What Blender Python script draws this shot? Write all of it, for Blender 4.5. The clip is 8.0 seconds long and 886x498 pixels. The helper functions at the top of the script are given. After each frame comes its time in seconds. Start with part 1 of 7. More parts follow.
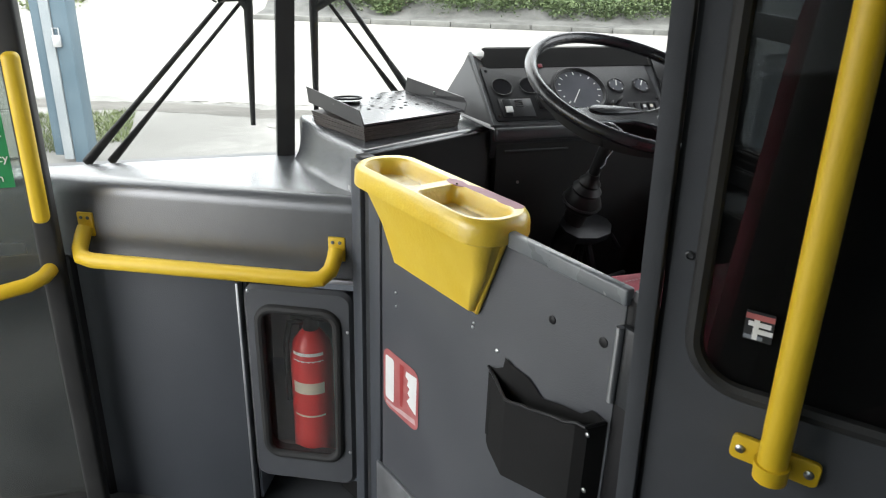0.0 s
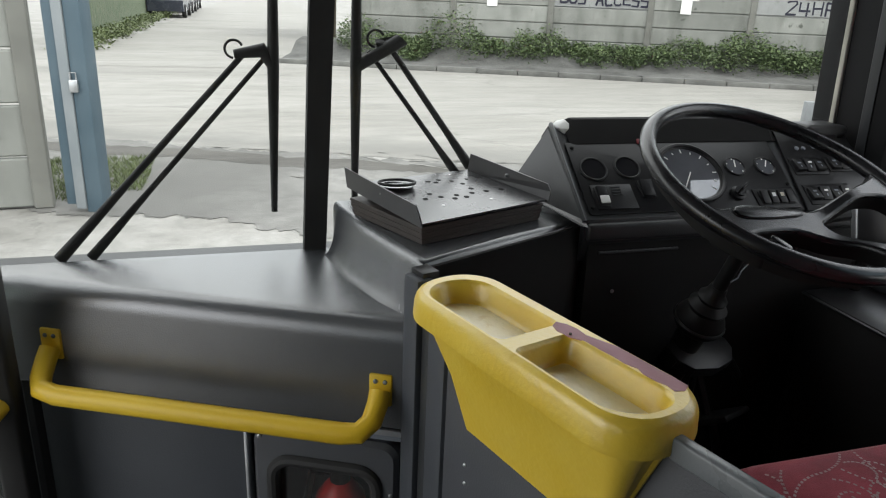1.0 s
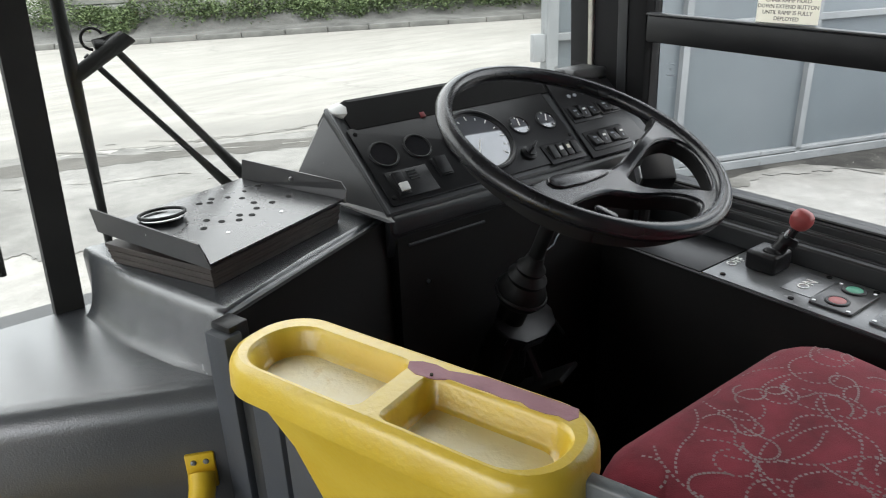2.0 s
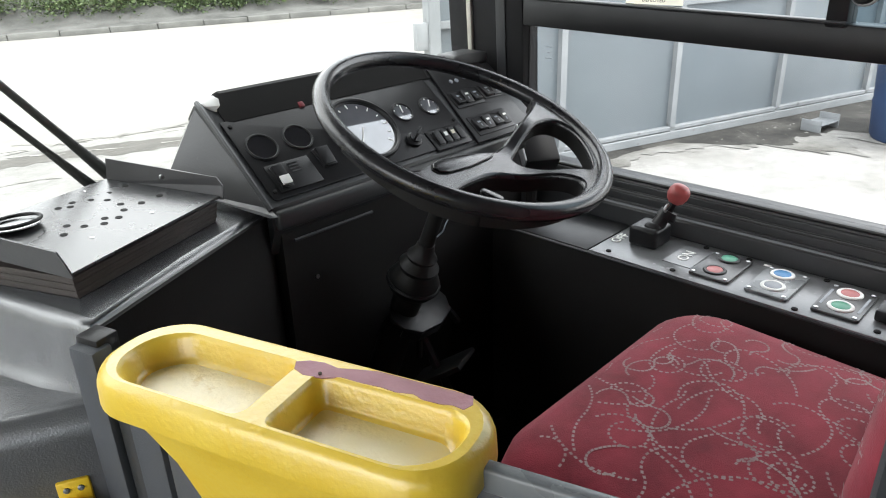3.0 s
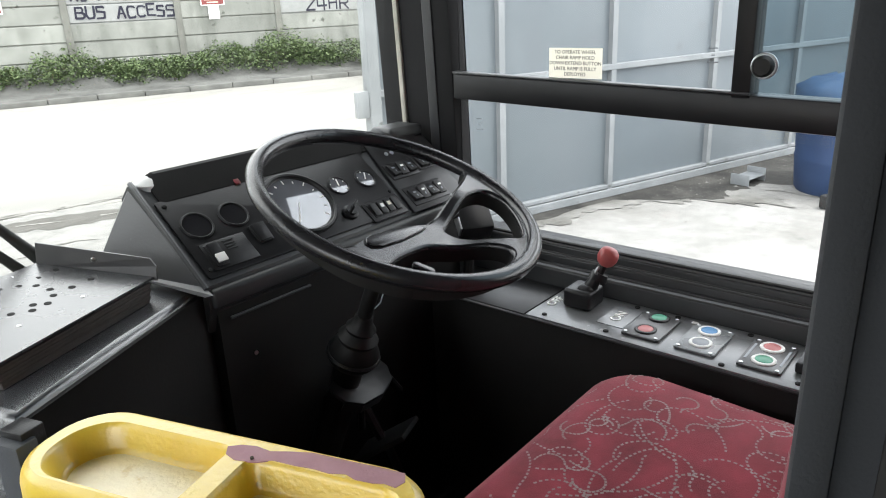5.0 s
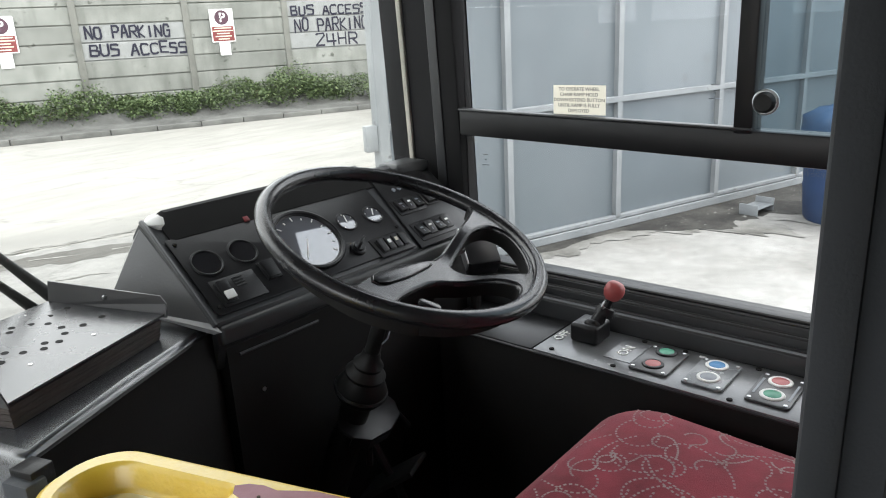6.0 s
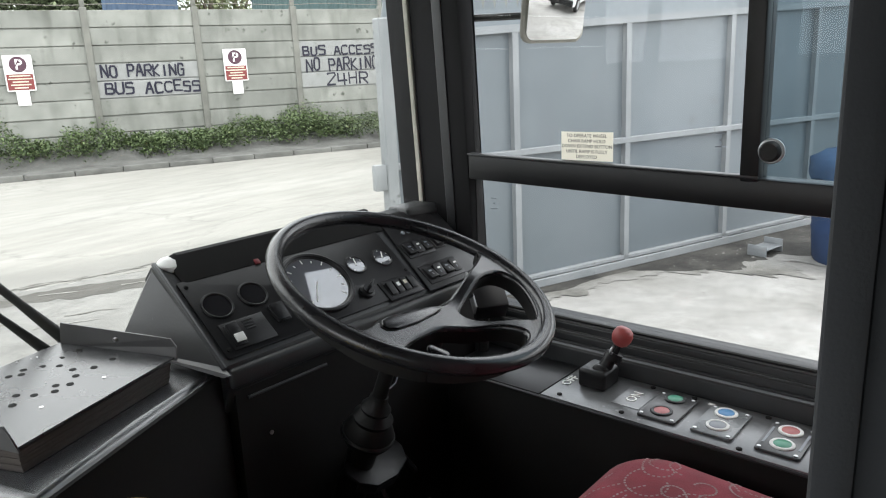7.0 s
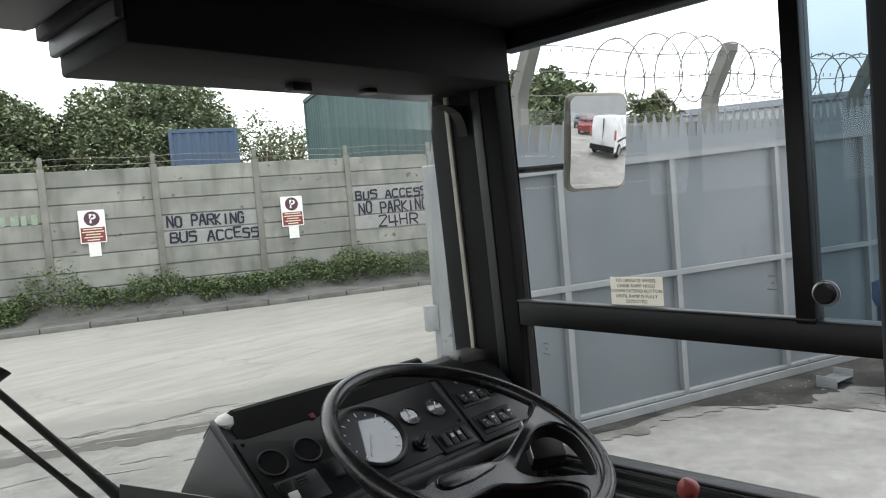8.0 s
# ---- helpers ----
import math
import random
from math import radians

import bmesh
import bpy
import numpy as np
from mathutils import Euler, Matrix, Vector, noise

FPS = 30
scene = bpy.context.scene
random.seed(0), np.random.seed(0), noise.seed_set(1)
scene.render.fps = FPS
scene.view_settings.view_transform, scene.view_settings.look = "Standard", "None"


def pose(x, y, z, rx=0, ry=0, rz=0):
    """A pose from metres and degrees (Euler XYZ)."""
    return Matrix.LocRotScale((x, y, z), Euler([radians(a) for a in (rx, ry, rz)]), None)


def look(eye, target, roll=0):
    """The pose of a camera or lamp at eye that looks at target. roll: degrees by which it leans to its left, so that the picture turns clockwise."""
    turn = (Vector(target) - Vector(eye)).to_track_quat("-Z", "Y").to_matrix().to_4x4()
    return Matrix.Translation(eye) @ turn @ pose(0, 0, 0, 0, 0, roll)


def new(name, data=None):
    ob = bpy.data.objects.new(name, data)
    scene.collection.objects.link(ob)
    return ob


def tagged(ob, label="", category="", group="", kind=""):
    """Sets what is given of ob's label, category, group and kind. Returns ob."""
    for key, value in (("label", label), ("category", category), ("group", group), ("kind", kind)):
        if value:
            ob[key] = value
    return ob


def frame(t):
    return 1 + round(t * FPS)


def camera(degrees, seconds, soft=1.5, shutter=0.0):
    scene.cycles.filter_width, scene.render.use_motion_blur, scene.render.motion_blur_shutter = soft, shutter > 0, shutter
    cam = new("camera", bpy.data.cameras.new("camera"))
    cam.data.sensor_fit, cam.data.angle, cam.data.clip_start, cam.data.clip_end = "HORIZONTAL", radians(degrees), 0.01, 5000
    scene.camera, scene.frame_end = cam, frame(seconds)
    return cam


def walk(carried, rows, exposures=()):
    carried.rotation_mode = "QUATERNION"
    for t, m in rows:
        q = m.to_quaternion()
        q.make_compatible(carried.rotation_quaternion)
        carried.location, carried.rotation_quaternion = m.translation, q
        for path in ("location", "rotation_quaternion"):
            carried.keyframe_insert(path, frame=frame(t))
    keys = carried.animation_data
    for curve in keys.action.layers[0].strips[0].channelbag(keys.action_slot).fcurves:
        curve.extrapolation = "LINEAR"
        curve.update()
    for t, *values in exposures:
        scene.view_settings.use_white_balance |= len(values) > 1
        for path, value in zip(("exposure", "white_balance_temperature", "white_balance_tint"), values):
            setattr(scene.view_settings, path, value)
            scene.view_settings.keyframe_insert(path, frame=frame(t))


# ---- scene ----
cam = camera(62.9, 8.0, 1.05, 0.1)
PATH = [
    (0, (0.009, 0.048, 1.732), (0.591, 1.798, 0.958), 1.89),
    (0.5, (-0.002, 0.246, 1.715), (0.493, 2.062, 1.039), 3.05),
    (1, (0.04, 0.495, 1.723), (0.583, 2.3, 1.053), 2.45),
    (1.5, (0.086, 0.62, 1.739), (0.888, 2.296, 0.999), -0.93),
    (2, (0.052, 0.68, 1.751), (1.147, 2.16, 0.97), -2.1),
    (2.2, (0.057, 0.68, 1.743), (1.208, 2.111, 0.953), -2.36),
    (3.3, (0.079, 0.692, 1.737), (1.415, 1.94, 0.927), -1.96),
    (3.5, (0.077, 0.688, 1.738), (1.432, 1.917, 0.93), -2.2),
    (4, (0.08, 0.68, 1.74), (1.473, 1.869, 0.935), -2.7),
    (4.5, (0.081, 0.67, 1.753), (1.499, 1.883, 1.032), -2.6),
    (5, (0.083, 0.663, 1.76), (1.523, 1.882, 1.098), -2.5),
    (6.5, (0.078, 0.652, 1.776), (1.525, 1.918, 1.226), -3.0),
    (7, (0.075, 0.651, 1.787), (1.532, 1.934, 1.306), -2.7),
    (7.5, (0.07, 0.647, 1.815), (1.509, 2.013, 1.564), -3.9),
    (8, (0.065, 0.639, 1.819), (1.484, 2.045, 1.713), -4.8),
]
EXPOSURES = [(0, 0.85), (0.5, 0.25), (1.0, -0.2), (1.5, 0.0), (2.0, 0.28), (3.5, 0.85), (4.5, 0.85), (5.0, 0.65), (6.5, 0.35), (7.0, 0.2), (8.0, -0.45)]
walk(cam, [(t, look(eye, target, roll)) for t, eye, target, roll in PATH], EXPOSURES)

# ---- light ----
world = bpy.data.worlds.new("overcast_sky")
scene.world = world
world.use_nodes = True
wn, wl = world.node_tree.nodes, world.node_tree.links
wn.clear()
sky = wn.new("ShaderNodeTexSky")
sky.sky_type, sky.sun_disc = "NISHITA", False
sky.sun_elevation, sky.sun_rotation = radians(48), radians(205)
sky_gain = wn.new("ShaderNodeVectorMath")
sky_gain.operation = "SCALE"
sky_gain.inputs[3].default_value = 0.15
cloud = wn.new("ShaderNodeTexNoise")
cloud.inputs["Scale"].default_value, cloud.inputs["Detail"].default_value = 2.2, 6
cloud_ramp = wn.new("ShaderNodeValToRGB")
cloud_ramp.color_ramp.elements[0].position, cloud_ramp.color_ramp.elements[0].color = 0.35, (0.74, 0.78, 0.82, 1)
cloud_ramp.color_ramp.elements[1].position, cloud_ramp.color_ramp.elements[1].color = 0.62, (1, 1, 1, 1)
cloud_gain = wn.new("ShaderNodeVectorMath")
cloud_gain.operation = "SCALE"
cloud_gain.inputs[3].default_value = 4.2
cover = wn.new("ShaderNodeMix")
cover.data_type = "RGBA"
cover.inputs[0].default_value = 0.82
back = wn.new("ShaderNodeBackground")
out = wn.new("ShaderNodeOutputWorld")
wl.new(sky.outputs[0], sky_gain.inputs[0])
wl.new(cloud.outputs[0], cloud_ramp.inputs[0])
wl.new(cloud_ramp.outputs[0], cloud_gain.inputs[0])
wl.new(sky_gain.outputs[0], cover.inputs[6])
wl.new(cloud_gain.outputs[0], cover.inputs[7])
wl.new(cover.outputs[2], back.inputs[0])
wl.new(back.outputs[0], out.inputs[0])
sun = new("sun", bpy.data.lights.new("sun", "SUN"))
sun.data.energy, sun.data.angle, sun.data.color = 1.4, radians(14), (1, 0.96, 0.9)
sun.matrix_world = look((2, -4, 9), (0, 0, 0))


# ---- materials ----
def mat(name, color, color2=None, rough=0.5, metal=0.0, scale=8.0, bump=0.1, fine=220.0, vary=0.0, spec=0.5, wear=None, wear_amount=0.0, rough2=None, streak=None):
    """A painted, moulded or mineral surface: two colours mixed by a coarse noise, a fine grain in the relief and worn spots."""
    m = bpy.data.materials.new(name)
    m.use_nodes = True
    n, l = m.node_tree.nodes, m.node_tree.links
    b = n["Principled BSDF"]
    co = n.new("ShaderNodeTexCoord")
    big = n.new("ShaderNodeTexNoise")
    big.inputs["Scale"].default_value, big.inputs["Detail"].default_value = scale, 5
    where = co.outputs["Object"]
    if vary:
        spot_info, shift = n.new("ShaderNodeObjectInfo"), n.new("ShaderNodeVectorMath")
        l.new(where, shift.inputs[0])
        l.new(spot_info.outputs["Location"], shift.inputs[1])
        where = shift.outputs[0]
    l.new(where, big.inputs["Vector"])
    small = n.new("ShaderNodeTexNoise")
    small.inputs["Scale"].default_value, small.inputs["Detail"].default_value = fine, 3
    l.new(where, small.inputs["Vector"])
    ramp = n.new("ShaderNodeValToRGB")
    ramp.color_ramp.elements[0].position, ramp.color_ramp.elements[1].position = 0.35, 0.68
    c2 = color2 or tuple(min(1, c * 1.18) for c in color)
    ramp.color_ramp.elements[0].color, ramp.color_ramp.elements[1].color = (*color, 1), (*c2, 1)
    l.new(big.outputs[0], ramp.inputs[0])
    top = ramp.outputs[0]
    if vary:
        info = n.new("ShaderNodeObjectInfo")
        hsv = n.new("ShaderNodeHueSaturation")
        mr = n.new("ShaderNodeMapRange")
        mr.inputs["To Min"].default_value, mr.inputs["To Max"].default_value = 1 - vary, 1 + vary
        l.new(info.outputs["Random"], mr.inputs["Value"])
        l.new(mr.outputs[0], hsv.inputs["Value"])
        l.new(top, hsv.inputs["Color"])
        top = hsv.outputs[0]
    if wear:
        spot = n.new("ShaderNodeTexNoise")
        spot.inputs["Scale"].default_value, spot.inputs["Detail"].default_value = scale * 3.1, 9
        l.new(where, spot.inputs["Vector"])
        cut = n.new("ShaderNodeValToRGB")
        cut.color_ramp.elements[0].position, cut.color_ramp.elements[1].position = 0.72 - wear_amount, 0.76 - wear_amount * 0.6
        l.new(spot.outputs[0], cut.inputs[0])
        mx = n.new("ShaderNodeMix")
        mx.data_type = "RGBA"
        l.new(cut.outputs[0], mx.inputs[0])
        l.new(top, mx.inputs[6])
        mx.inputs[7].default_value = (*wear, 1)
        top = mx.outputs[2]
    if streak:
        mp, run, rc = n.new("ShaderNodeMapping"), n.new("ShaderNodeTexNoise"), n.new("ShaderNodeValToRGB")
        mp.inputs["Scale"].default_value = (1.8, 1.8, 0.4)
        run.inputs["Scale"].default_value, run.inputs["Detail"].default_value = 1.6, 7
        rc.color_ramp.elements[0].position, rc.color_ramp.elements[1].position = 0.5, 0.72
        rc.color_ramp.elements[1].color = (0.6, 0.6, 0.6, 1)
        l.new(where, mp.inputs["Vector"])
        l.new(mp.outputs[0], run.inputs["Vector"])
        l.new(run.outputs[0], rc.inputs[0])
        sx = n.new("ShaderNodeMix")
        sx.data_type = "RGBA"
        l.new(rc.outputs[0], sx.inputs[0])
        l.new(top, sx.inputs[6])
        sx.inputs[7].default_value = (*streak, 1)
        top = sx.outputs[2]
    l.new(top, b.inputs["Base Color"])
    rr = n.new("ShaderNodeMapRange")
    rr.inputs["To Min"].default_value = rough - 0.06
    rr.inputs["To Max"].default_value = rough2 if rough2 else min(1, rough + 0.1)
    l.new(big.outputs[0], rr.inputs["Value"])
    l.new(rr.outputs[0], b.inputs["Roughness"])
    b.inputs["Metallic"].default_value = metal
    b.inputs["Specular IOR Level"].default_value = spec
    if bump:
        bp = n.new("ShaderNodeBump")
        bp.inputs["Strength"].default_value, bp.inputs["Distance"].default_value = bump, 0.002
        l.new(small.outputs[0], bp.inputs["Height"])
        l.new(bp.outputs[0], b.inputs["Normal"])
    return m


def glass(name, tint=(1, 1, 1), gloss=1.0, dirt=0.0):
    """Window glass: clear, with a Fresnel reflection and a film of dust."""
    m = bpy.data.materials.new(name)
    m.use_nodes = True
    n, l = m.node_tree.nodes, m.node_tree.links
    n.clear()
    o = n.new("ShaderNodeOutputMaterial")
    t, g, d = n.new("ShaderNodeBsdfTransparent"), n.new("ShaderNodeBsdfGlossy"), n.new("ShaderNodeBsdfDiffuse")
    t.inputs[0].default_value = (*tint, 1)
    g.inputs["Roughness"].default_value = 0.02
    d.inputs[0].default_value = (0.5, 0.5, 0.48, 1)
    f = n.new("ShaderNodeFresnel")
    f.inputs[0].default_value = 1.45
    gain = n.new("ShaderNodeMath")
    gain.operation = "MULTIPLY"
    gain.inputs[1].default_value = gloss
    l.new(f.outputs[0], gain.inputs[0])
    co, nz = n.new("ShaderNodeTexCoord"), n.new("ShaderNodeTexNoise")
    nz.inputs["Scale"].default_value, nz.inputs["Detail"].default_value = 5, 8
    l.new(co.outputs["Object"], nz.inputs["Vector"])
    dm = n.new("ShaderNodeMath")
    dm.operation = "MULTIPLY"
    dm.inputs[1].default_value = dirt
    l.new(nz.outputs[0], dm.inputs[0])
    a, b = n.new("ShaderNodeMixShader"), n.new("ShaderNodeMixShader")
    l.new(dm.outputs[0], a.inputs[0])
    l.new(t.outputs[0], a.inputs[1])
    l.new(d.outputs[0], a.inputs[2])
    l.new(gain.outputs[0], b.inputs[0])
    l.new(a.outputs[0], b.inputs[1])
    l.new(g.outputs[0], b.inputs[2])
    l.new(b.outputs[0], o.inputs[0])
    return m


def seat_cloth():
    """Red moquette pile."""
    m = bpy.data.materials.new("red_moquette")
    m.use_nodes = True
    n, l = m.node_tree.nodes, m.node_tree.links
    b = n["Principled BSDF"]
    co = n.new("ShaderNodeTexCoord")
    tone = n.new("ShaderNodeTexNoise")
    tone.inputs["Scale"].default_value, tone.inputs["Detail"].default_value, tone.inputs["Roughness"].default_value = 13, 8, 0.62
    l.new(co.outputs["Object"], tone.inputs["Vector"])
    ramp = n.new("ShaderNodeValToRGB")
    ramp.color_ramp.elements[0].position, ramp.color_ramp.elements[1].position = 0.3, 0.7
    ramp.color_ramp.elements[0].color, ramp.color_ramp.elements[1].color = (0.17, 0.013, 0.025, 1), (0.36, 0.036, 0.06, 1)
    l.new(tone.outputs[0], ramp.inputs[0])
    l.new(ramp.outputs[0], b.inputs["Base Color"])
    b.inputs["Roughness"].default_value = 0.95
    b.inputs["Sheen Weight"].default_value = 0.12
    pile = n.new("ShaderNodeTexNoise")
    pile.inputs["Scale"].default_value = 700
    l.new(co.outputs["Object"], pile.inputs["Vector"])
    bp = n.new("ShaderNodeBump")
    bp.inputs["Strength"].default_value, bp.inputs["Distance"].default_value = 0.35, 0.002
    l.new(pile.outputs[0], bp.inputs["Height"])
    l.new(bp.outputs[0], b.inputs["Normal"])
    return m


def ground_mat(name, dark, mid, light, scale, streak=(1, 1, 1)):
    """Dusty concrete or worn tarmac: stains, pale dust and cracks."""
    m = bpy.data.materials.new(name)
    m.use_nodes = True
    n, l = m.node_tree.nodes, m.node_tree.links
    b = n["Principled BSDF"]
    co = n.new("ShaderNodeTexCoord")
    mp = n.new("ShaderNodeMapping")
    mp.inputs["Scale"].default_value = streak
    l.new(co.outputs["Object"], mp.inputs["Vector"])
    a = n.new("ShaderNodeTexNoise")
    a.inputs["Scale"].default_value, a.inputs["Detail"].default_value, a.inputs["Roughness"].default_value = scale, 10, 0.62
    l.new(mp.outputs[0], a.inputs["Vector"])
    r = n.new("ShaderNodeValToRGB")
    r.color_ramp.elements[0].position, r.color_ramp.elements[0].color = 0.3, (*dark, 1)
    r.color_ramp.elements[1].position, r.color_ramp.elements[1].color = 0.62, (*light, 1)
    e = r.color_ramp.elements.new(0.42)
    e.color = (*mid, 1)
    l.new(a.outputs[0], r.inputs[0])
    crack = n.new("ShaderNodeTexVoronoi")
    crack.feature = "DISTANCE_TO_EDGE"
    crack.inputs["Scale"].default_value = 0.3
    wob = n.new("ShaderNodeVectorMath")
    wob.operation = "MULTIPLY_ADD"
    wob.inputs[1].default_value = (2.6, 2.6, 0)
    l.new(a.outputs["Color"], wob.inputs[0])
    l.new(co.outputs["Object"], wob.inputs[2])
    l.new(wob.outputs[0], crack.inputs["Vector"])
    lt = n.new("ShaderNodeMath")
    lt.operation = "LESS_THAN"
    lt.inputs[1].default_value = 0.003
    l.new(crack.outputs[0], lt.inputs[0])
    half = n.new("ShaderNodeMath")
    half.operation = "MULTIPLY"
    half.inputs[1].default_value = 0.35
    l.new(lt.outputs[0], half.inputs[0])
    mx = n.new("ShaderNodeMix")
    mx.data_type = "RGBA"
    l.new(half.outputs[0], mx.inputs[0])
    l.new(r.outputs[0], mx.inputs[6])
    mx.inputs[7].default_value = (0.1, 0.1, 0.09, 1)
    mottle, spread, worn = n.new("ShaderNodeTexNoise"), n.new("ShaderNodeMapRange"), n.new("ShaderNodeHueSaturation")
    mottle.inputs["Scale"].default_value, mottle.inputs["Detail"].default_value, mottle.inputs["Roughness"].default_value = scale * 7, 14, 0.8
    l.new(mp.outputs[0], mottle.inputs["Vector"])
    spread.inputs["From Min"].default_value, spread.inputs["From Max"].default_value = 0.34, 0.6
    spread.inputs["To Min"].default_value, spread.inputs["To Max"].default_value = 0.74, 1.06
    l.new(mottle.outputs[0], spread.inputs["Value"])
    l.new(spread.outputs[0], worn.inputs["Value"])
    l.new(mx.outputs[2], worn.inputs["Color"])
    l.new(worn.outputs[0], b.inputs["Base Color"])
    b.inputs["Roughness"].default_value = 0.9
    f = n.new("ShaderNodeTexNoise")
    f.inputs["Scale"].default_value, f.inputs["Detail"].default_value = 60, 6
    l.new(co.outputs["Object"], f.inputs["Vector"])
    bp = n.new("ShaderNodeBump")
    bp.inputs["Strength"].default_value, bp.inputs["Distance"].default_value = 0.4, 0.01
    l.new(f.outputs[0], bp.inputs["Height"])
    l.new(bp.outputs[0], b.inputs["Normal"])
    return m


def leaf_mat(name, c1, c2):
    m = bpy.data.materials.new(name)
    m.use_nodes = True
    n, l = m.node_tree.nodes, m.node_tree.links
    b = n["Principled BSDF"]
    g = n.new("ShaderNodeNewGeometry")
    r = n.new("ShaderNodeValToRGB")
    r.color_ramp.elements[0].color, r.color_ramp.elements[1].color = (*c1, 1), (*c2, 1)
    l.new(g.outputs["Random Per Island"], r.inputs[0])
    l.new(r.outputs[0], b.inputs["Base Color"])
    b.inputs["Roughness"].default_value = 0.6
    b.inputs["Subsurface Weight"].default_value = 0.0
    return m



def card_mat():
    """Thin card on glass: lit from both sides."""
    m = bpy.data.materials.new("cream_translucent_card")
    m.use_nodes = True
    n, l = m.node_tree.nodes, m.node_tree.links
    n.clear()
    o, d, t, x = n.new("ShaderNodeOutputMaterial"), n.new("ShaderNodeBsdfDiffuse"), n.new("ShaderNodeBsdfTranslucent"), n.new("ShaderNodeMixShader")
    d.inputs[0].default_value, t.inputs[0].default_value = (0.8, 0.78, 0.71, 1), (0.92, 0.9, 0.83, 1)
    x.inputs[0].default_value = 0.62
    l.new(d.outputs[0], x.inputs[1])
    l.new(t.outputs[0], x.inputs[2])
    l.new(x.outputs[0], o.inputs[0])
    return m


CARD = card_mat()
GREY_MOULD = mat("grey_moulding", (0.054, 0.058, 0.063), (0.07, 0.074, 0.079), spec=1.0, rough=0.27, rough2=0.3, scale=5, bump=0.25, fine=420)
GREY_PANEL = mat("grey_panel", (0.058, 0.061, 0.068), (0.077, 0.08, 0.087), rough=0.5, scale=4, bump=0.2, fine=360, wear=(0.2, 0.2, 0.2), wear_amount=0.0)
BLUE_GREY = mat("blue_grey_panel", (0.04, 0.045, 0.053), (0.052, 0.057, 0.066), rough=0.55, scale=3, bump=0.2, fine=300)
DARK_GREY = mat("dark_grey_plastic", (0.02, 0.0215, 0.023), (0.031, 0.033, 0.035), rough=0.42, scale=7, bump=0.2, fine=400)
BLACK = mat("black_plastic", (0.007, 0.007, 0.008), (0.012, 0.012, 0.013), spec=0.28, rough=0.36, scale=9, bump=0.15, fine=450)
BLACK_MATT = mat("black_matt", (0.009, 0.0088, 0.0087), (0.014, 0.0137, 0.0135), spec=0.18, rough=0.7, scale=6, bump=0.1)
BLACK_PILLAR = mat("black_trim_cloth", (0.007, 0.007, 0.0075), (0.011, 0.011, 0.012), rough=0.7, scale=6, bump=0.15, spec=0.2)
PARTITION = mat("dark_grey_partition_paint", (0.05, 0.053, 0.057), (0.066, 0.069, 0.074), spec=0.15, rough=0.7, scale=4, bump=0.2, fine=360)
PLATE_STEEL = mat("worn_steel_plate", (0.055, 0.056, 0.058), (0.085, 0.086, 0.088), rough=0.24, spec=1.0, metal=0.25, scale=9, bump=0.03)
CONSOLE_STEEL = mat("scuffed_console_steel", (0.1, 0.103, 0.107), (0.15, 0.153, 0.157), rough=0.3, spec=1.0, metal=0.2, scale=14, bump=0.12, wear=(0.3, 0.3, 0.3), wear_amount=0.05)
RUBBER = mat("black_rubber", (0.014, 0.014, 0.014), (0.024, 0.024, 0.023), rough=0.65, scale=12, bump=0.1)
WHEEL_GRIP = mat("worn_black_grip", (0.01, 0.01, 0.011), (0.02, 0.02, 0.022), rough=0.24, rough2=0.31, spec=0.5, scale=18, bump=0.07, fine=500)
STEEL_DARK = mat("dark_enamelled_steel", (0.036, 0.036, 0.037), (0.052, 0.052, 0.053), rough=0.3, scale=6, bump=0.08, wear=(0.16, 0.16, 0.16), wear_amount=0.02)
ALUMINIUM = mat("worn_aluminium", (0.42, 0.43, 0.44), (0.55, 0.56, 0.57), rough=0.38, metal=0.9, scale=15, bump=0.1)
CHROME = mat("screw_steel", (0.5, 0.5, 0.5), (0.6, 0.6, 0.6), rough=0.3, metal=1.0, scale=20, bump=0.0)
YELLOW = mat("yellow_enamel", (0.66, 0.43, 0.015), (0.73, 0.5, 0.03), rough=0.42, scale=6, bump=0.15, fine=260)
YELLOW_TRAY = mat("yellow_worn_paint", (0.745, 0.51, 0.04), (0.79, 0.57, 0.065), spec=1.0, rough=0.29, scale=16, bump=0.35, fine=140)
# Scuffed tray yellow, its base colour lifted to stand in for sky light.
YELLOW_FLOOR = mat("yellow_scuffed_lit_floor", (0.8, 0.67, 0.33), (0.86, 0.78, 0.52), spec=1.0, rough=0.33, scale=9, bump=0.4, fine=200, wear=(0.7, 0.55, 0.22), wear_amount=0.03)
PINK = mat("bare_pink_primer", (0.36, 0.17, 0.2), (0.45, 0.24, 0.26), rough=0.6, scale=20, bump=0.3, fine=180)
RED_PAINT = mat("red_enamel", (0.6, 0.03, 0.03), (0.68, 0.045, 0.04), rough=0.3, scale=5, bump=0.05)
RED_KNOB = mat("red_plastic", (0.3, 0.05, 0.05), (0.4, 0.09, 0.085), rough=0.4, scale=30, bump=0.1)
WHITE = mat("white_print", (0.72, 0.72, 0.7), (0.8, 0.8, 0.78), rough=0.5, scale=12, bump=0.05)
CREAM = mat("cream_card", (0.62, 0.57, 0.45), (0.7, 0.65, 0.52), rough=0.6, scale=14, bump=0.05)
CREAM_RUBBER = mat("pale_seal", (0.33, 0.32, 0.27), (0.44, 0.42, 0.36), rough=0.6, scale=14, bump=0.1)
GREEN_BTN = mat("green_button", (0.04, 0.25, 0.15), (0.07, 0.31, 0.2), rough=0.4, scale=40, bump=0.05)
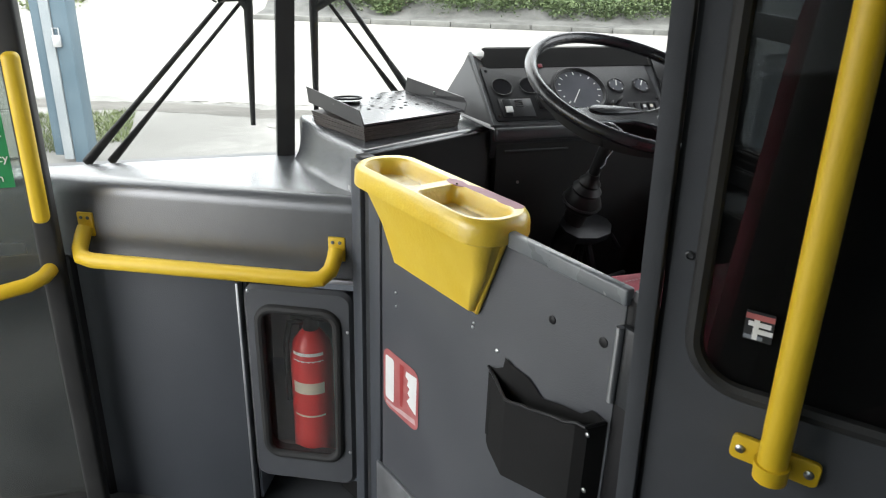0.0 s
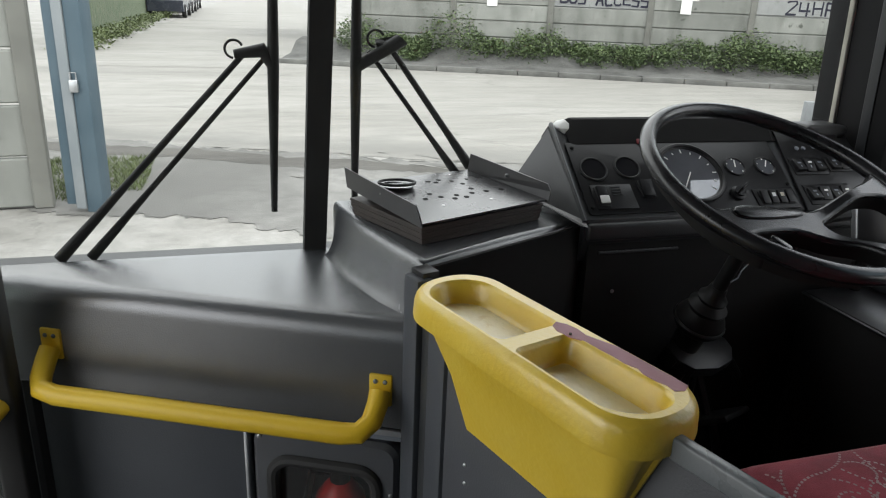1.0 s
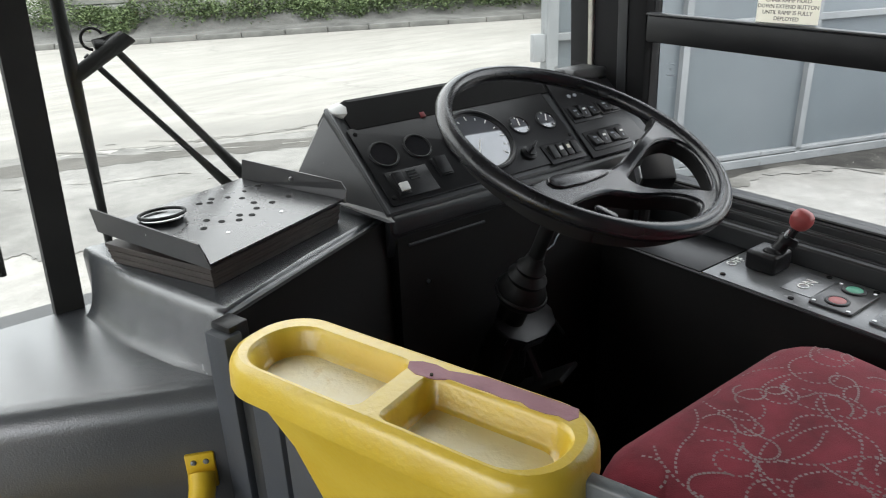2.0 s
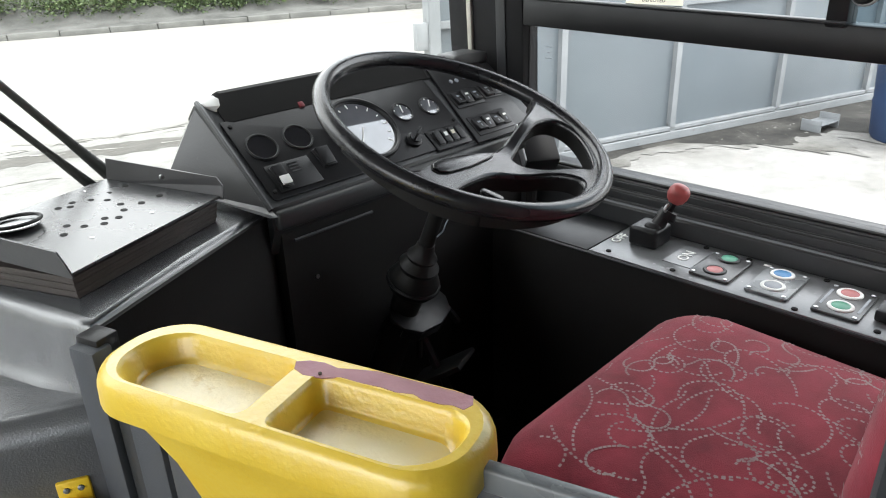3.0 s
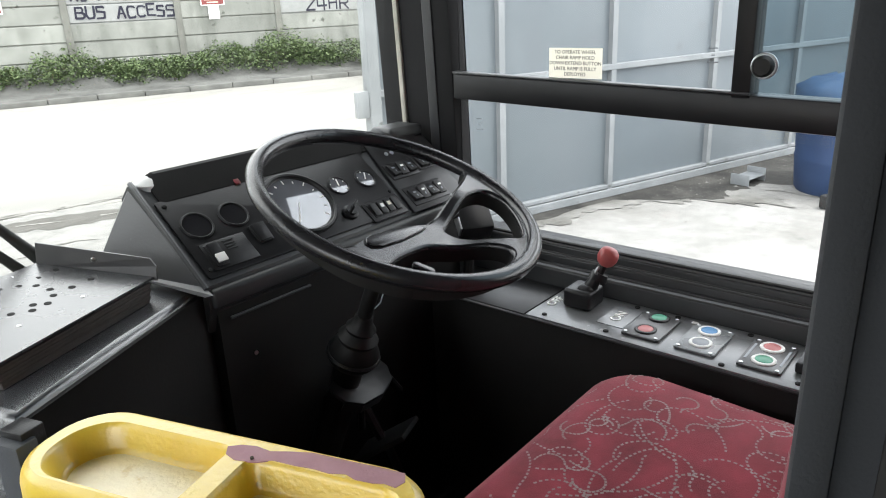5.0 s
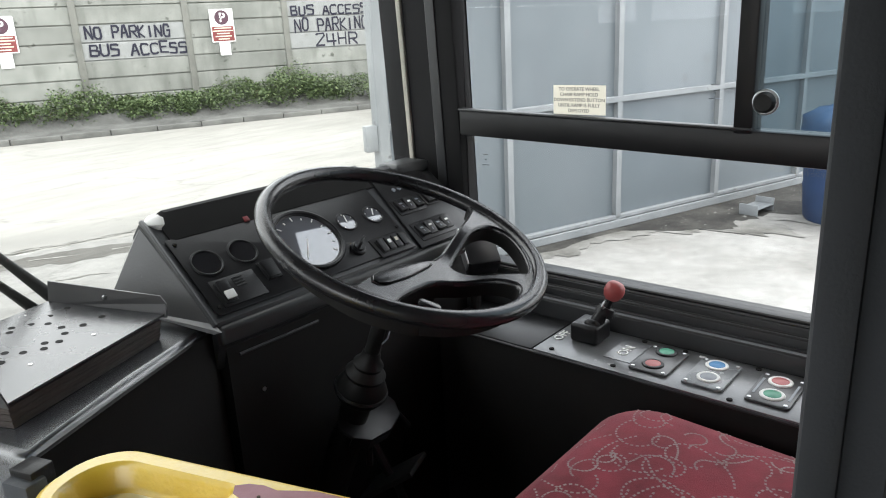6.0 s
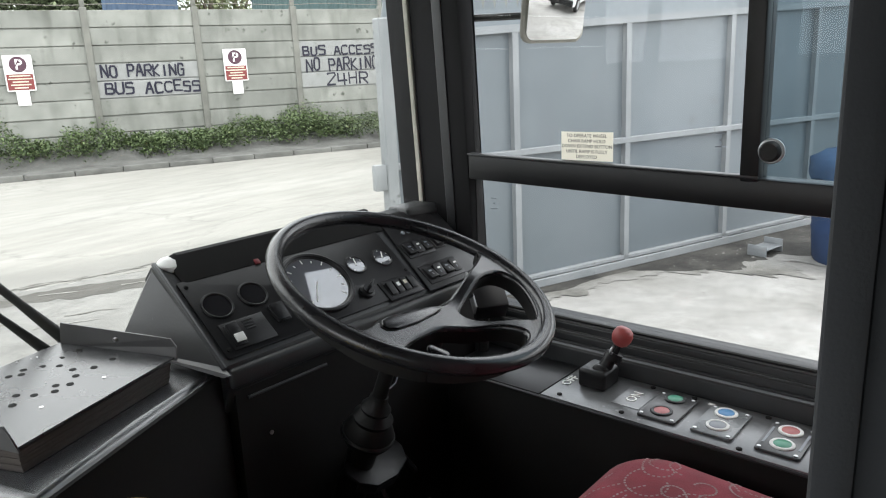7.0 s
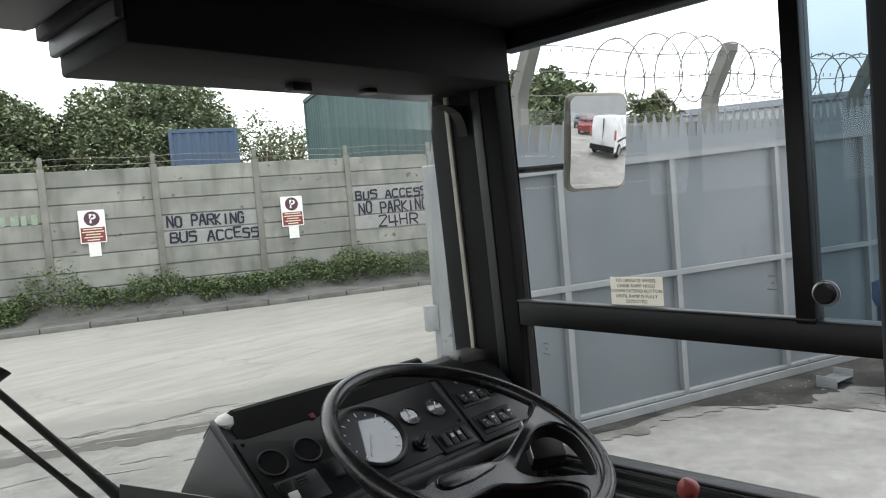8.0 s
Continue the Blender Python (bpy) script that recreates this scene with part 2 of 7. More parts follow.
RED_BTN = mat("red_button", (0.4, 0.11, 0.11), (0.47, 0.16, 0.15), rough=0.4, scale=40, bump=0.05)
PINK_PRINT = mat("faded_pink_print", (0.5, 0.3, 0.3), (0.62, 0.45, 0.44), rough=0.5, scale=30, bump=0.05)
RED_DEEP = mat("strong_red_print", (0.32, 0.035, 0.035), (0.38, 0.05, 0.048), rough=0.45, scale=30, bump=0.05)
BLUE_BTN = mat("blue_button", (0.05, 0.2, 0.42), (0.07, 0.25, 0.5), rough=0.4, scale=40, bump=0.05)
GREY_BTN = mat("grey_button", (0.2, 0.22, 0.25), (0.26, 0.28, 0.31), rough=0.4, scale=40, bump=0.05)
RED_LAMP = mat("dull_red_lens", (0.13, 0.016, 0.022), (0.17, 0.025, 0.028), rough=0.35, scale=40, bump=0.0)
GREY_MOULD.node_tree.nodes["Principled BSDF"].inputs["IOR"].default_value = 1.7
DIAL = mat("dial_face", (0.09, 0.095, 0.105), (0.13, 0.135, 0.15), rough=0.08, rough2=0.02, scale=8, bump=0.0, spec=1.0)
DIAL.node_tree.nodes["Principled BSDF"].inputs["IOR"].default_value = 1.9
DIAL_DARK = mat("dark_dial_and_hole_face", (0.012, 0.012, 0.013), (0.02, 0.02, 0.022), rough=0.12, rough2=0.1, scale=8, bump=0.0)
CAP_PAINT = mat("grey_painted_cap", (0.13, 0.14, 0.145), (0.18, 0.19, 0.195), rough=0.26, scale=12, bump=0.15, wear=(0.3, 0.3, 0.3), wear_amount=0.03)
GAITER = mat("dull_gaiter_rubber", (0.008, 0.008, 0.008), (0.013, 0.013, 0.013), rough=0.4, scale=12, bump=0.1, spec=0.2)
GREEN_SIGN = mat("green_sign_film", (0.01, 0.2, 0.06), (0.015, 0.25, 0.08), rough=0.5, scale=6, bump=0.0)
SEAT = seat_cloth()
THREAD = mat("pale_woven_thread", (0.3, 0.2, 0.2), (0.42, 0.33, 0.32), rough=0.95, scale=30, bump=0.2)
WINDSCREEN = glass("windscreen_glass", (0.97, 0.98, 0.97), 0.1, 0.02)
WINDOW = glass("side_window_glass", (0.96, 0.97, 0.975), 0.35, 0.02)
# Out-of-view saloon panes; the tint is added to cut light from behind.
SALOON_GLASS = glass("dimming_saloon_glass", (0.5, 0.53, 0.54), 0.35, 0.02)
WINDOW_BLUE = glass("tinted_rear_glass", (0.57, 0.64, 0.675), 0.35, 0.02)
TINTED = glass("dark_partition_glass", (0.24, 0.25, 0.25), 0.6, 0.02)
DOOR_GLASS = glass("dusty_door_glass", (0.72, 0.76, 0.74), 0.8, 0.12)
CUPBOARD_GLASS = glass("scratched_cupboard_pane", (0.97, 0.97, 0.96), 0.5, 0.05)
MIRROR = mat("mirror_silver", (0.9, 0.9, 0.9), (0.92, 0.92, 0.92), rough=0.06, rough2=0.01, metal=1.0, bump=0.0)
YARD = ground_mat("pale_yard_concrete", (0.13, 0.125, 0.112), (0.235, 0.229, 0.212), (0.305, 0.299, 0.282), 0.7)
ROAD = ground_mat("dusty_road", (0.19, 0.185, 0.17), (0.235, 0.228, 0.208), (0.27, 0.263, 0.243), 0.35, (0.3, 1.5, 1))
def stained(m, along, at, half, soft, wobble, dirt, start=None):
    """Damp dirt lying along a line of the plan, with a ragged edge."""
    n, l = m.node_tree.nodes, m.node_tree.links
    b = n["Principled BSDF"]
    old = b.inputs["Base Color"].links[0].from_socket
    co, dot, nz, mx = n.new("ShaderNodeTexCoord"), n.new("ShaderNodeVectorMath"), n.new("ShaderNodeTexNoise"), n.new("ShaderNodeMix")
    dot.operation = "DOT_PRODUCT"
    dot.inputs[1].default_value = (*along, 0)
    nz.inputs["Scale"].default_value, nz.inputs["Detail"].default_value, nz.inputs["Roughness"].default_value = 0.7, 9, 0.66
    l.new(co.outputs["Object"], dot.inputs[0])
    l.new(co.outputs["Object"], nz.inputs["Vector"])
    ma, far, mr = n.new("ShaderNodeMath"), n.new("ShaderNodeMath"), n.new("ShaderNodeMapRange")
    ma.operation = "MULTIPLY_ADD"
    ma.inputs[1].default_value = wobble
    l.new(nz.outputs[0], ma.inputs[0])
    l.new(dot.outputs["Value"], ma.inputs[2])
    sub_ = n.new("ShaderNodeMath")
    sub_.operation = "SUBTRACT"
    sub_.inputs[1].default_value = at + wobble * 0.5
    l.new(ma.outputs[0], sub_.inputs[0])
    far.operation = "ABSOLUTE"
    l.new(sub_.outputs[0], far.inputs[0])
    mr.inputs["From Min"].default_value, mr.inputs["From Max"].default_value = half, half + soft
    mr.inputs["To Min"].default_value, mr.inputs["To Max"].default_value = 0.85, 0.0
    l.new(far.outputs[0], mr.inputs["Value"])
    mx.data_type = "RGBA"
    amount = mr.outputs[0]
    if start is not None:
        run, ramp_, both = n.new("ShaderNodeVectorMath"), n.new("ShaderNodeMapRange"), n.new("ShaderNodeMath")
        run.operation, both.operation = "DOT_PRODUCT", "MULTIPLY"
        run.inputs[1].default_value = (along[1], -along[0], 0)
        ramp_.inputs["From Min"].default_value, ramp_.inputs["From Max"].default_value = start, start + 1.4
        l.new(co.outputs["Object"], run.inputs[0])
        l.new(run.outputs["Value"], ramp_.inputs["Value"])
        l.new(ramp_.outputs[0], both.inputs[0])
        l.new(amount, both.inputs[1])
        amount = both.outputs[0]
    l.new(amount, mx.inputs[0])
    l.new(old, mx.inputs[6])
    mx.inputs[7].default_value = (*dirt, 1)
    l.new(mx.outputs[2], b.inputs["Base Color"])


stained(ROAD, (0.3697, 0.9291), 8.5, 0.05, 0.6, 1.6, (0.16, 0.157, 0.145))
GRIT = ground_mat("dark_damp_grit", (0.075, 0.072, 0.063), (0.14, 0.136, 0.122), (0.25, 0.245, 0.228), 1.7)
DIRT = ground_mat("wet_black_dirt", (0.009, 0.0085, 0.007), (0.02, 0.019, 0.016), (0.06, 0.057, 0.05), 2.6)
APRON = ground_mat("worn_apron_tarmac", (0.085, 0.084, 0.078), (0.15, 0.148, 0.139), (0.21, 0.207, 0.195), 0.8)
stained(APRON, (0.9291, -0.3697), -3.1, 0.35, 1.1, 2.2, (0.095, 0.093, 0.087))
BOARD = mat("dark_brown_board", (0.03, 0.024, 0.021), (0.05, 0.04, 0.035), rough=0.55, scale=25, bump=0.2)
GUTTER = ground_mat("damp_gutter_tarmac", (0.04, 0.038, 0.033), (0.06, 0.057, 0.05), (0.09, 0.086, 0.077), 1.3, (0.4, 1.4, 1))
PAVING = ground_mat("grey_pavement", (0.05, 0.05, 0.047), (0.085, 0.085, 0.08), (0.12, 0.12, 0.114), 1.5)
KERB = mat("kerb_stone", (0.1, 0.1, 0.094), (0.16, 0.16, 0.15), rough=0.9, scale=3, bump=0.5, fine=60, vary=0.12)
FENCE_CONCRETE = mat("weathered_concrete", (0.19, 0.195, 0.178), (0.275, 0.28, 0.258), rough=0.9, scale=1.6, bump=0.5, fine=40, vary=0.12, wear=(0.095, 0.1, 0.086), wear_amount=0.07, streak=(0.085, 0.088, 0.075))
POST_CONCRETE = mat("post_concrete", (0.15, 0.15, 0.135), (0.2, 0.2, 0.18), rough=0.9, scale=3, bump=0.5, fine=50, vary=0.08, wear=(0.1, 0.1, 0.085), wear_amount=0.05)
FENCE_WHITE = mat("whitewashed_patch", (0.25, 0.255, 0.25), (0.3, 0.305, 0.3), rough=0.9, scale=4, bump=0.4, fine=60, wear=(0.2, 0.205, 0.19), wear_amount=0.08)
INK = mat("dark_blue_brush_paint", (0.008, 0.008, 0.02), (0.02, 0.02, 0.038), rough=0.8, scale=12, bump=0.2)
INK_GREEN = mat("faded_green_brush_paint", (0.2, 0.27, 0.2), (0.28, 0.33, 0.27), rough=0.9, scale=12, bump=0.2)
SIGN_RED = mat("sign_red", (0.17, 0.03, 0.03), (0.21, 0.04, 0.038), rough=0.5, scale=6, bump=0.0)
SIGN_INK = mat("sign_dark_disc", (0.06, 0.025, 0.04), (0.08, 0.03, 0.05), rough=0.5, scale=6, bump=0.0)
GATE = mat("blue_grey_gate_paint", (0.114, 0.134, 0.146), (0.145, 0.165, 0.178), rough=0.32, spec=0.6, scale=1.1, bump=0.15, fine=90, vary=0.1, wear=(0.13, 0.142, 0.153), wear_amount=0.07, streak=(0.115, 0.13, 0.142))
GATE_FRAME = mat("pale_gate_frame_paint", (0.185, 0.198, 0.204), (0.235, 0.247, 0.252), rough=0.5, wear=(0.12, 0.125, 0.125), wear_amount=0.05, scale=4, bump=0.15, fine=90)
BLUE_POST = mat("blue_gatepost_paint", (0.055, 0.09, 0.115), (0.08, 0.118, 0.145), rough=0.55, scale=2, bump=0.2, wear=(0.3, 0.32, 0.32), wear_amount=0.02)
PALE_POST = mat("pale_blue_post_paint", (0.2, 0.225, 0.24), (0.25, 0.27, 0.28), rough=0.55, scale=3, bump=0.2)
TEAL = mat("teal_container_paint", (0.045, 0.085, 0.088), (0.065, 0.11, 0.11), rough=0.6, scale=0.8, bump=0.1, wear=(0.085, 0.115, 0.115), wear_amount=0.03)
CONTAINER_BLUE = mat("blue_container_paint", (0.05, 0.085, 0.145), (0.062, 0.1, 0.165), rough=0.6, scale=0.8, bump=0.1)
BARREL_BLUE = mat("blue_drum_plastic", (0.01, 0.03, 0.085), (0.016, 0.042, 0.11), rough=0.6, scale=3, bump=0.05)
BAG_BLUE = mat("blue_polythene", (0.035, 0.075, 0.15), (0.06, 0.11, 0.2), rough=0.4, scale=10, bump=0.4, fine=30)
WIRE = mat("razor_wire_steel", (0.16, 0.15, 0.14), (0.22, 0.2, 0.18), rough=0.5, metal=0.6, bump=0.0)
CLADDING = mat("pale_cladding", (0.32, 0.335, 0.335), (0.37, 0.385, 0.38), rough=0.5, scale=0.5, bump=0.0)
BRICK_RED = mat("brick_red", (0.3, 0.1, 0.06), (0.38, 0.14, 0.09), rough=0.8, scale=3, bump=0.3)
VAN_WHITE = mat("white_car_paint", (0.72, 0.73, 0.73), (0.78, 0.79, 0.79), rough=0.25, scale=2, bump=0.0)
CAR_DARK = mat("dark_car_paint", (0.03, 0.035, 0.05), (0.04, 0.045, 0.06), rough=0.25, scale=2, bump=0.0)
CAR_GLASS = mat("car_glass", (0.02, 0.025, 0.03), (0.03, 0.035, 0.04), rough=0.1, bump=0.0)
BARK = mat("bark", (0.07, 0.055, 0.04), (0.12, 0.1, 0.075), rough=0.9, scale=4, bump=0.6, fine=30)
LEAF = leaf_mat("tree_leaves", (0.105, 0.138, 0.074), (0.2, 0.235, 0.135))
LEAF_PALE = leaf_mat("pale_leaves", (0.09, 0.12, 0.05), (0.18, 0.2, 0.1))
WEED = leaf_mat("weed_leaves", (0.03, 0.055, 0.016), (0.1, 0.14, 0.05))
GRASS = leaf_mat("grass_blades", (0.06, 0.085, 0.026), (0.12, 0.15, 0.055))
GREEN_FENCE = mat("mossy_timber", (0.1, 0.14, 0.08), (0.16, 0.18, 0.12), rough=0.9, scale=5, bump=0.4, fine=40)
CEILING = mat("pale_grey_ceiling_panel", (0.42, 0.42, 0.41), (0.47, 0.47, 0.46), rough=0.6, scale=3, bump=0.1)
FLOOR = mat("dark_grey_bus_floor", (0.05, 0.052, 0.056), (0.075, 0.077, 0.08), rough=0.7, scale=5, bump=0.4, fine=180)


# ---- mesh helpers ----
class Shape:
    """Vertices and faces of one part."""

    def __init__(self, m=None):
        self.v, self.f, self.m = [], [], m or Matrix()

    def add(self, verts, faces):
        k = len(self.v)
        self.v += [tuple(self.m @ Vector(p)) for p in verts]
        self.f += [tuple(k + i for i in f) for f in faces]
        return self

    def box(self, lo, hi, bevel=0.0, seg=2):
        """A box between two corners, with rounded edges."""
        lo, hi = [min(a, b) for a, b in zip(lo, hi)], [max(a, b) for a, b in zip(lo, hi)]
        bm = bmesh.new()
        bmesh.ops.create_cube(bm, size=1)
        for v in bm.verts:
            v.co = [(lo[i] + hi[i]) / 2 + v.co[i] * (hi[i] - lo[i]) for i in range(3)]
        if bevel:
            bmesh.ops.bevel(bm, geom=bm.edges[:], offset=bevel, segments=seg, affect="EDGES", profile=0.5)
        return self.bm(bm)

    def bm(self, bm):
        bm.verts.index_update()
        self.add([v.co[:] for v in bm.verts], [[v.index for v in f.verts] for f in bm.faces])
        bm.free()
        return self

    def prism(self, outline, z0, z1, bevel=0.0, seg=2, only_top=False, front=99.0):
        """A plan outline raised from z0 to z1; bevel rounds its rims."""
        bm = bmesh.new()
        low = [bm.verts.new((x, y, z0)) for x, y in outline]
        f = bm.faces.new(low)
        r = bmesh.ops.extrude_face_region(bm, geom=[f])
        for v in r["geom"]:
            if isinstance(v, bmesh.types.BMVert):
                v.co.z = z1
        bmesh.ops.recalc_face_normals(bm, faces=bm.faces[:])
        if bevel:
            e = [e for e in bm.edges if not only_top or (all(abs(v.co.z - z1) < 1e-6 for v in e.verts) and min(v.co.y for v in e.verts) < front and max(v.co.x for v in e.verts) < front)]
            bmesh.ops.bevel(bm, geom=e, offset=bevel, segments=seg, affect="EDGES", profile=0.5)
        return self.bm(bm)

    def tube(self, pts, r, seg=10, closed=False, caps=True):
        """A round bar along a line of points; r may be one radius or one for each point."""
        pts = [Vector(p) for p in pts]
        n = len(pts)
        rs = r if isinstance(r, (list, tuple)) else [r] * n
        verts, faces, up = [], [], None
        for i, p in enumerate(pts):
            a, b = (pts[i - 1], pts[(i + 1) % n]) if closed else (pts[max(i - 1, 0)], pts[min(i + 1, n - 1)])
            d = (b - a).normalized()
            if up is None:
                up = d.orthogonal().normalized()
            up = (up - d * up.dot(d)).normalized()
            side = d.cross(up)
            verts += [p + (up * math.cos(2 * math.pi * k / seg) + side * math.sin(2 * math.pi * k / seg)) * rs[i] for k in range(seg)]
        for i in range(n if closed else n - 1):
            j = (i + 1) % n
            faces += [(i * seg + k, i * seg + (k + 1) % seg, j * seg + (k + 1) % seg, j * seg + k) for k in range(seg)]
        if caps and not closed:
            faces += [tuple(range(seg))[::-1], tuple((n - 1) * seg + k for k in range(seg))]
        return self.add(verts, faces)

    def lathe(self, profile, seg=24):
        """Rings (radius, height) round the z axis, closed at both ends."""
        verts, faces = [], []
        for r, z in profile:
            verts += [(r * math.cos(2 * math.pi * k / seg), r * math.sin(2 * math.pi * k / seg), z) for k in range(seg)]
        for i in range(len(profile) - 1):
            faces += [(i * seg + k, i * seg + (k + 1) % seg, (i + 1) * seg + (k + 1) % seg, (i + 1) * seg + k) for k in range(seg)]
        faces += [tuple(range(seg))[::-1], tuple((len(profile) - 1) * seg + k for k in range(seg))]
        return self.add(verts, faces)

    def ring_wall(self, loops):
        """Skin through loops of equally many points, open at both ends."""
        k = len(loops[0])
        faces = []
        for i in range(len(loops) - 1):
            faces += [(i * k + a, i * k + (a + 1) % k, (i + 1) * k + (a + 1) % k, (i + 1) * k + a) for a in range(k)]
        return self.add([p for lp in loops for p in lp], faces)


def adopt(ob, parent):
    """Make ob a part of parent and leave it where it is: parts have their own place in world metres."""
    if parent:
        ob.parent = parent
        ob.matrix_parent_inverse = Matrix.Translation(-parent.location)


def finish(name, shape, material, parent=None, label="", smooth=35):
    me = bpy.data.meshes.new(name)
    me.from_pydata(shape.v, [], shape.f)
    me.materials.append(material)
    if smooth:
        me.polygons.foreach_set("use_smooth", [True] * len(me.polygons))
        me.set_sharp_from_angle(angle=radians(smooth))
    me.validate()
    me.update()
    ob = new(name, me)
    adopt(ob, parent)
    if label:
        tagged(ob, label)
    return ob


def part(name, shape, material, parent, label="", smooth=35):
    return finish(name, shape, material, parent, label, smooth)


def thing(name, at, label, category, group="", kind=""):
    ob = new(name)
    ob.empty_display_size = 0.1
    ob.location = at
    return tagged(ob, label, category, group, kind)


def single(name, shape, material, label, category, group="", kind="", smooth=35):
    return tagged(finish(name, shape, material, None, "", smooth), label, category, group, kind)


def frame_of(origin, x_axis, y_axis=None):
    """A frame with its x axis along x_axis and z up, or its z axis across both."""
    x = Vector(x_axis).normalized()
    if y_axis is None:
        z = Vector((0, 0, 1))
        y = z.cross(x)
    else:
        y = Vector(y_axis).normalized()
        z = x.cross(y)
    m = Matrix((x, y, z)).transposed().to_4x4()
    m.translation = origin
    return m


def rounded(x0, y0, x1, y1, r, seg=6):
    """Outline of a rectangle with round corners."""
    pts = []
    for cx, cy, a0 in ((x1 - r, y1 - r, 0), (x0 + r, y1 - r, 90), (x0 + r, y0 + r, 180), (x1 - r, y0 + r, 270)):
        pts += [(cx + r * math.cos(radians(a0 + 90 * k / seg)), cy + r * math.sin(radians(a0 + 90 * k / seg))) for k in range(seg + 1)]
    return pts


def words(name, text, m, size, material, parent, depth=0.0008, thick=0.0, align="CENTER"):
    """Lettering as a mesh; m's x runs along the line and its z faces the reader."""
    cu = bpy.data.curves.new(name, "FONT")
    cu.body, cu.size, cu.extrude, cu.offset, cu.align_x, cu.align_y = text, size, depth, thick, align, "CENTER"
    cu.resolution_u = 3
    ob = bpy.data.objects.new(name, cu)
    scene.collection.objects.link(ob)
    me = bpy.data.meshes.new_from_object(ob.evaluated_get(bpy.context.evaluated_depsgraph_get()))
    bpy.data.objects.remove(ob)
    me.transform(m)
    me.materials.clear()
    me.materials.append(material)
    o = new(name, me)
    adopt(o, parent)
    return o


DOOR = frame_of((0, 0, 0), (0.306, -0.952, 0))          # along the cab door, y into the cab
DASH = frame_of((-0.275, 1.76, 0), (0.903, -0.431, 0))  # along the front dash panel, y forward
PART = frame_of((0.509, 0.754, 0), (0.643, -0.766, 0)) @ Matrix(((1, 0, -0.0204, 0.0265), (0, 1, -0.0449, 0.0584), (0, 0, 1, 0), (0, 0, 0, 1)))  # along the cab partition, y into the cab
FACE = frame_of((0.67, 1.648, 1.338), (1, 0, 0), (0, 0.795, 0.606))  # instrument face, z towards the driver
WHEEL = pose(0.881, 1.4245, 1.4587, 21.06, 4.6, 0) @ Matrix.Scale(1.017, 4)
ROADLINE = frame_of((0, 0, 0), (0.9291, -0.3697, 0))    # along the street, y across it
GATELINE = frame_of((0, 0, 0), (0.947, -0.321, 0))
WALL_N, KERB_N, GATE_N = 18.98, 17.28, 5.23

# ---- bus body ----
single("floor", Shape().box((-1.2, -6, 0.27), (1.45, 1.9, 0.33)), FLOOR, "dark grey ribbed bus floor", "floor", kind="structure")
single("cab_floor", Shape().prism([(0.33, 1.47), (0.55, 0.78), (0.75, 0.5), (1.4, 0.5), (1.4, 1.87), (0.33, 1.87)], 0.334, 0.62), BLACK_MATT, "black raised floor of the driver cab", "floor", kind="structure")
single("ceiling", Shape().box((-1.2, -6, 2.3), (1.5, 1.95, 2.36)), CEILING, "pale grey bus ceiling", "ceiling", kind="structure")
single("wall_front", Shape().box((-1.2, 1.875, 0.27), (1.5, 1.95, 1.215)), DARK_GREY, "dark front panel under the windscreen", "wall", kind="structure")
w = Shape()
w.box((1.41, -6, 0.27), (1.47, 1.9, 1.19))
# Added solid infill, out of view, that keeps the saloon dark.
w.box((1.41, -5.9, 1.19), (1.47, -1.4, 2.19))
w.box((1.41, -6, 2.19), (1.47, 1.9, 2.3))
for y0, y1 in ((-6, -5.9), (-1.4, -1.25), (0.3, 0.45)):
    w.box((1.41, y0, 1.19), (1.47, y1, 2.19))
single("wall_right", w, DARK_GREY, "dark bus side wall with window openings", "wall", kind="structure")
w = Shape()
w.box((-1.2, -6, 0.27), (-1.14, 0.35, 1.15))
# The same unseen infill on the left, added to darken the saloon.
w.box((-1.2, -5.9, 1.15), (-1.14, -1.4, 2.15))
w.box((-1.2, -6, 2.15), (-1.14, 1.9, 2.3))
for y0, y1 in ((-6, -5.9), (-1.4, -1.25), (0.15, 0.35), (1.75, 1.9)):
    w.box((-1.2, y0, 0.3), (-1.14, y1, 2.15))
single("wall_left", w, GREY_PANEL, "grey bus side wall with an open doorway", "wall", kind="structure")
single("wall_back", Shape().box((-1.2, -6.06, 0.27), (1.5, -6, 2.36)), GREY_PANEL, "plain grey rear wall of the bus", "wall", kind="structure")
# windscreen: slight rake, a bar at its middle
RAKE = 0.08


def screen_y(z):
    return 1.878 - RAKE * (z - 1.229)


for x0, x1 in ((-1.1, 0.185), (0.2, 1.36)):
    g = Shape().add([(x0, screen_y(1.2), 1.2), (x1, screen_y(1.2), 1.2), (x1, screen_y(2.12), 2.12), (x0, screen_y(2.12), 2.12)], [(0, 1, 2, 3)])
    g.add([(x0, screen_y(1.2) + 0.006, 1.2), (x1, screen_y(1.2) + 0.006, 1.2), (x1, screen_y(2.12) + 0.006, 2.12), (x0, screen_y(2.12) + 0.006, 2.12)], [(3, 2, 1, 0)])
    o = single("windscreen_pane", g, WINDSCREEN, "clear windscreen pane, lightly dusty", "window", "windscreen panes", "structure", smooth=0)
    o.visible_shadow = False
b = Shape()
b.add([(x + 0.035 * (z - 1.21), screen_y(z) + d, z) for z in (1.21, 2.14) for x, d in ((0.165, -0.012), (0.208, -0.012), (0.208, 0.02), (0.165, 0.02))],
      [(0, 1, 5, 4), (1, 2, 6, 5), (2, 3, 7, 6), (3, 0, 4, 7), (0, 3, 2, 1), (4, 5, 6, 7)])
single("windscreen_bar", b, RUBBER, "black rubber centre bar of the windscreen", "window bar", kind="structure", smooth=0)
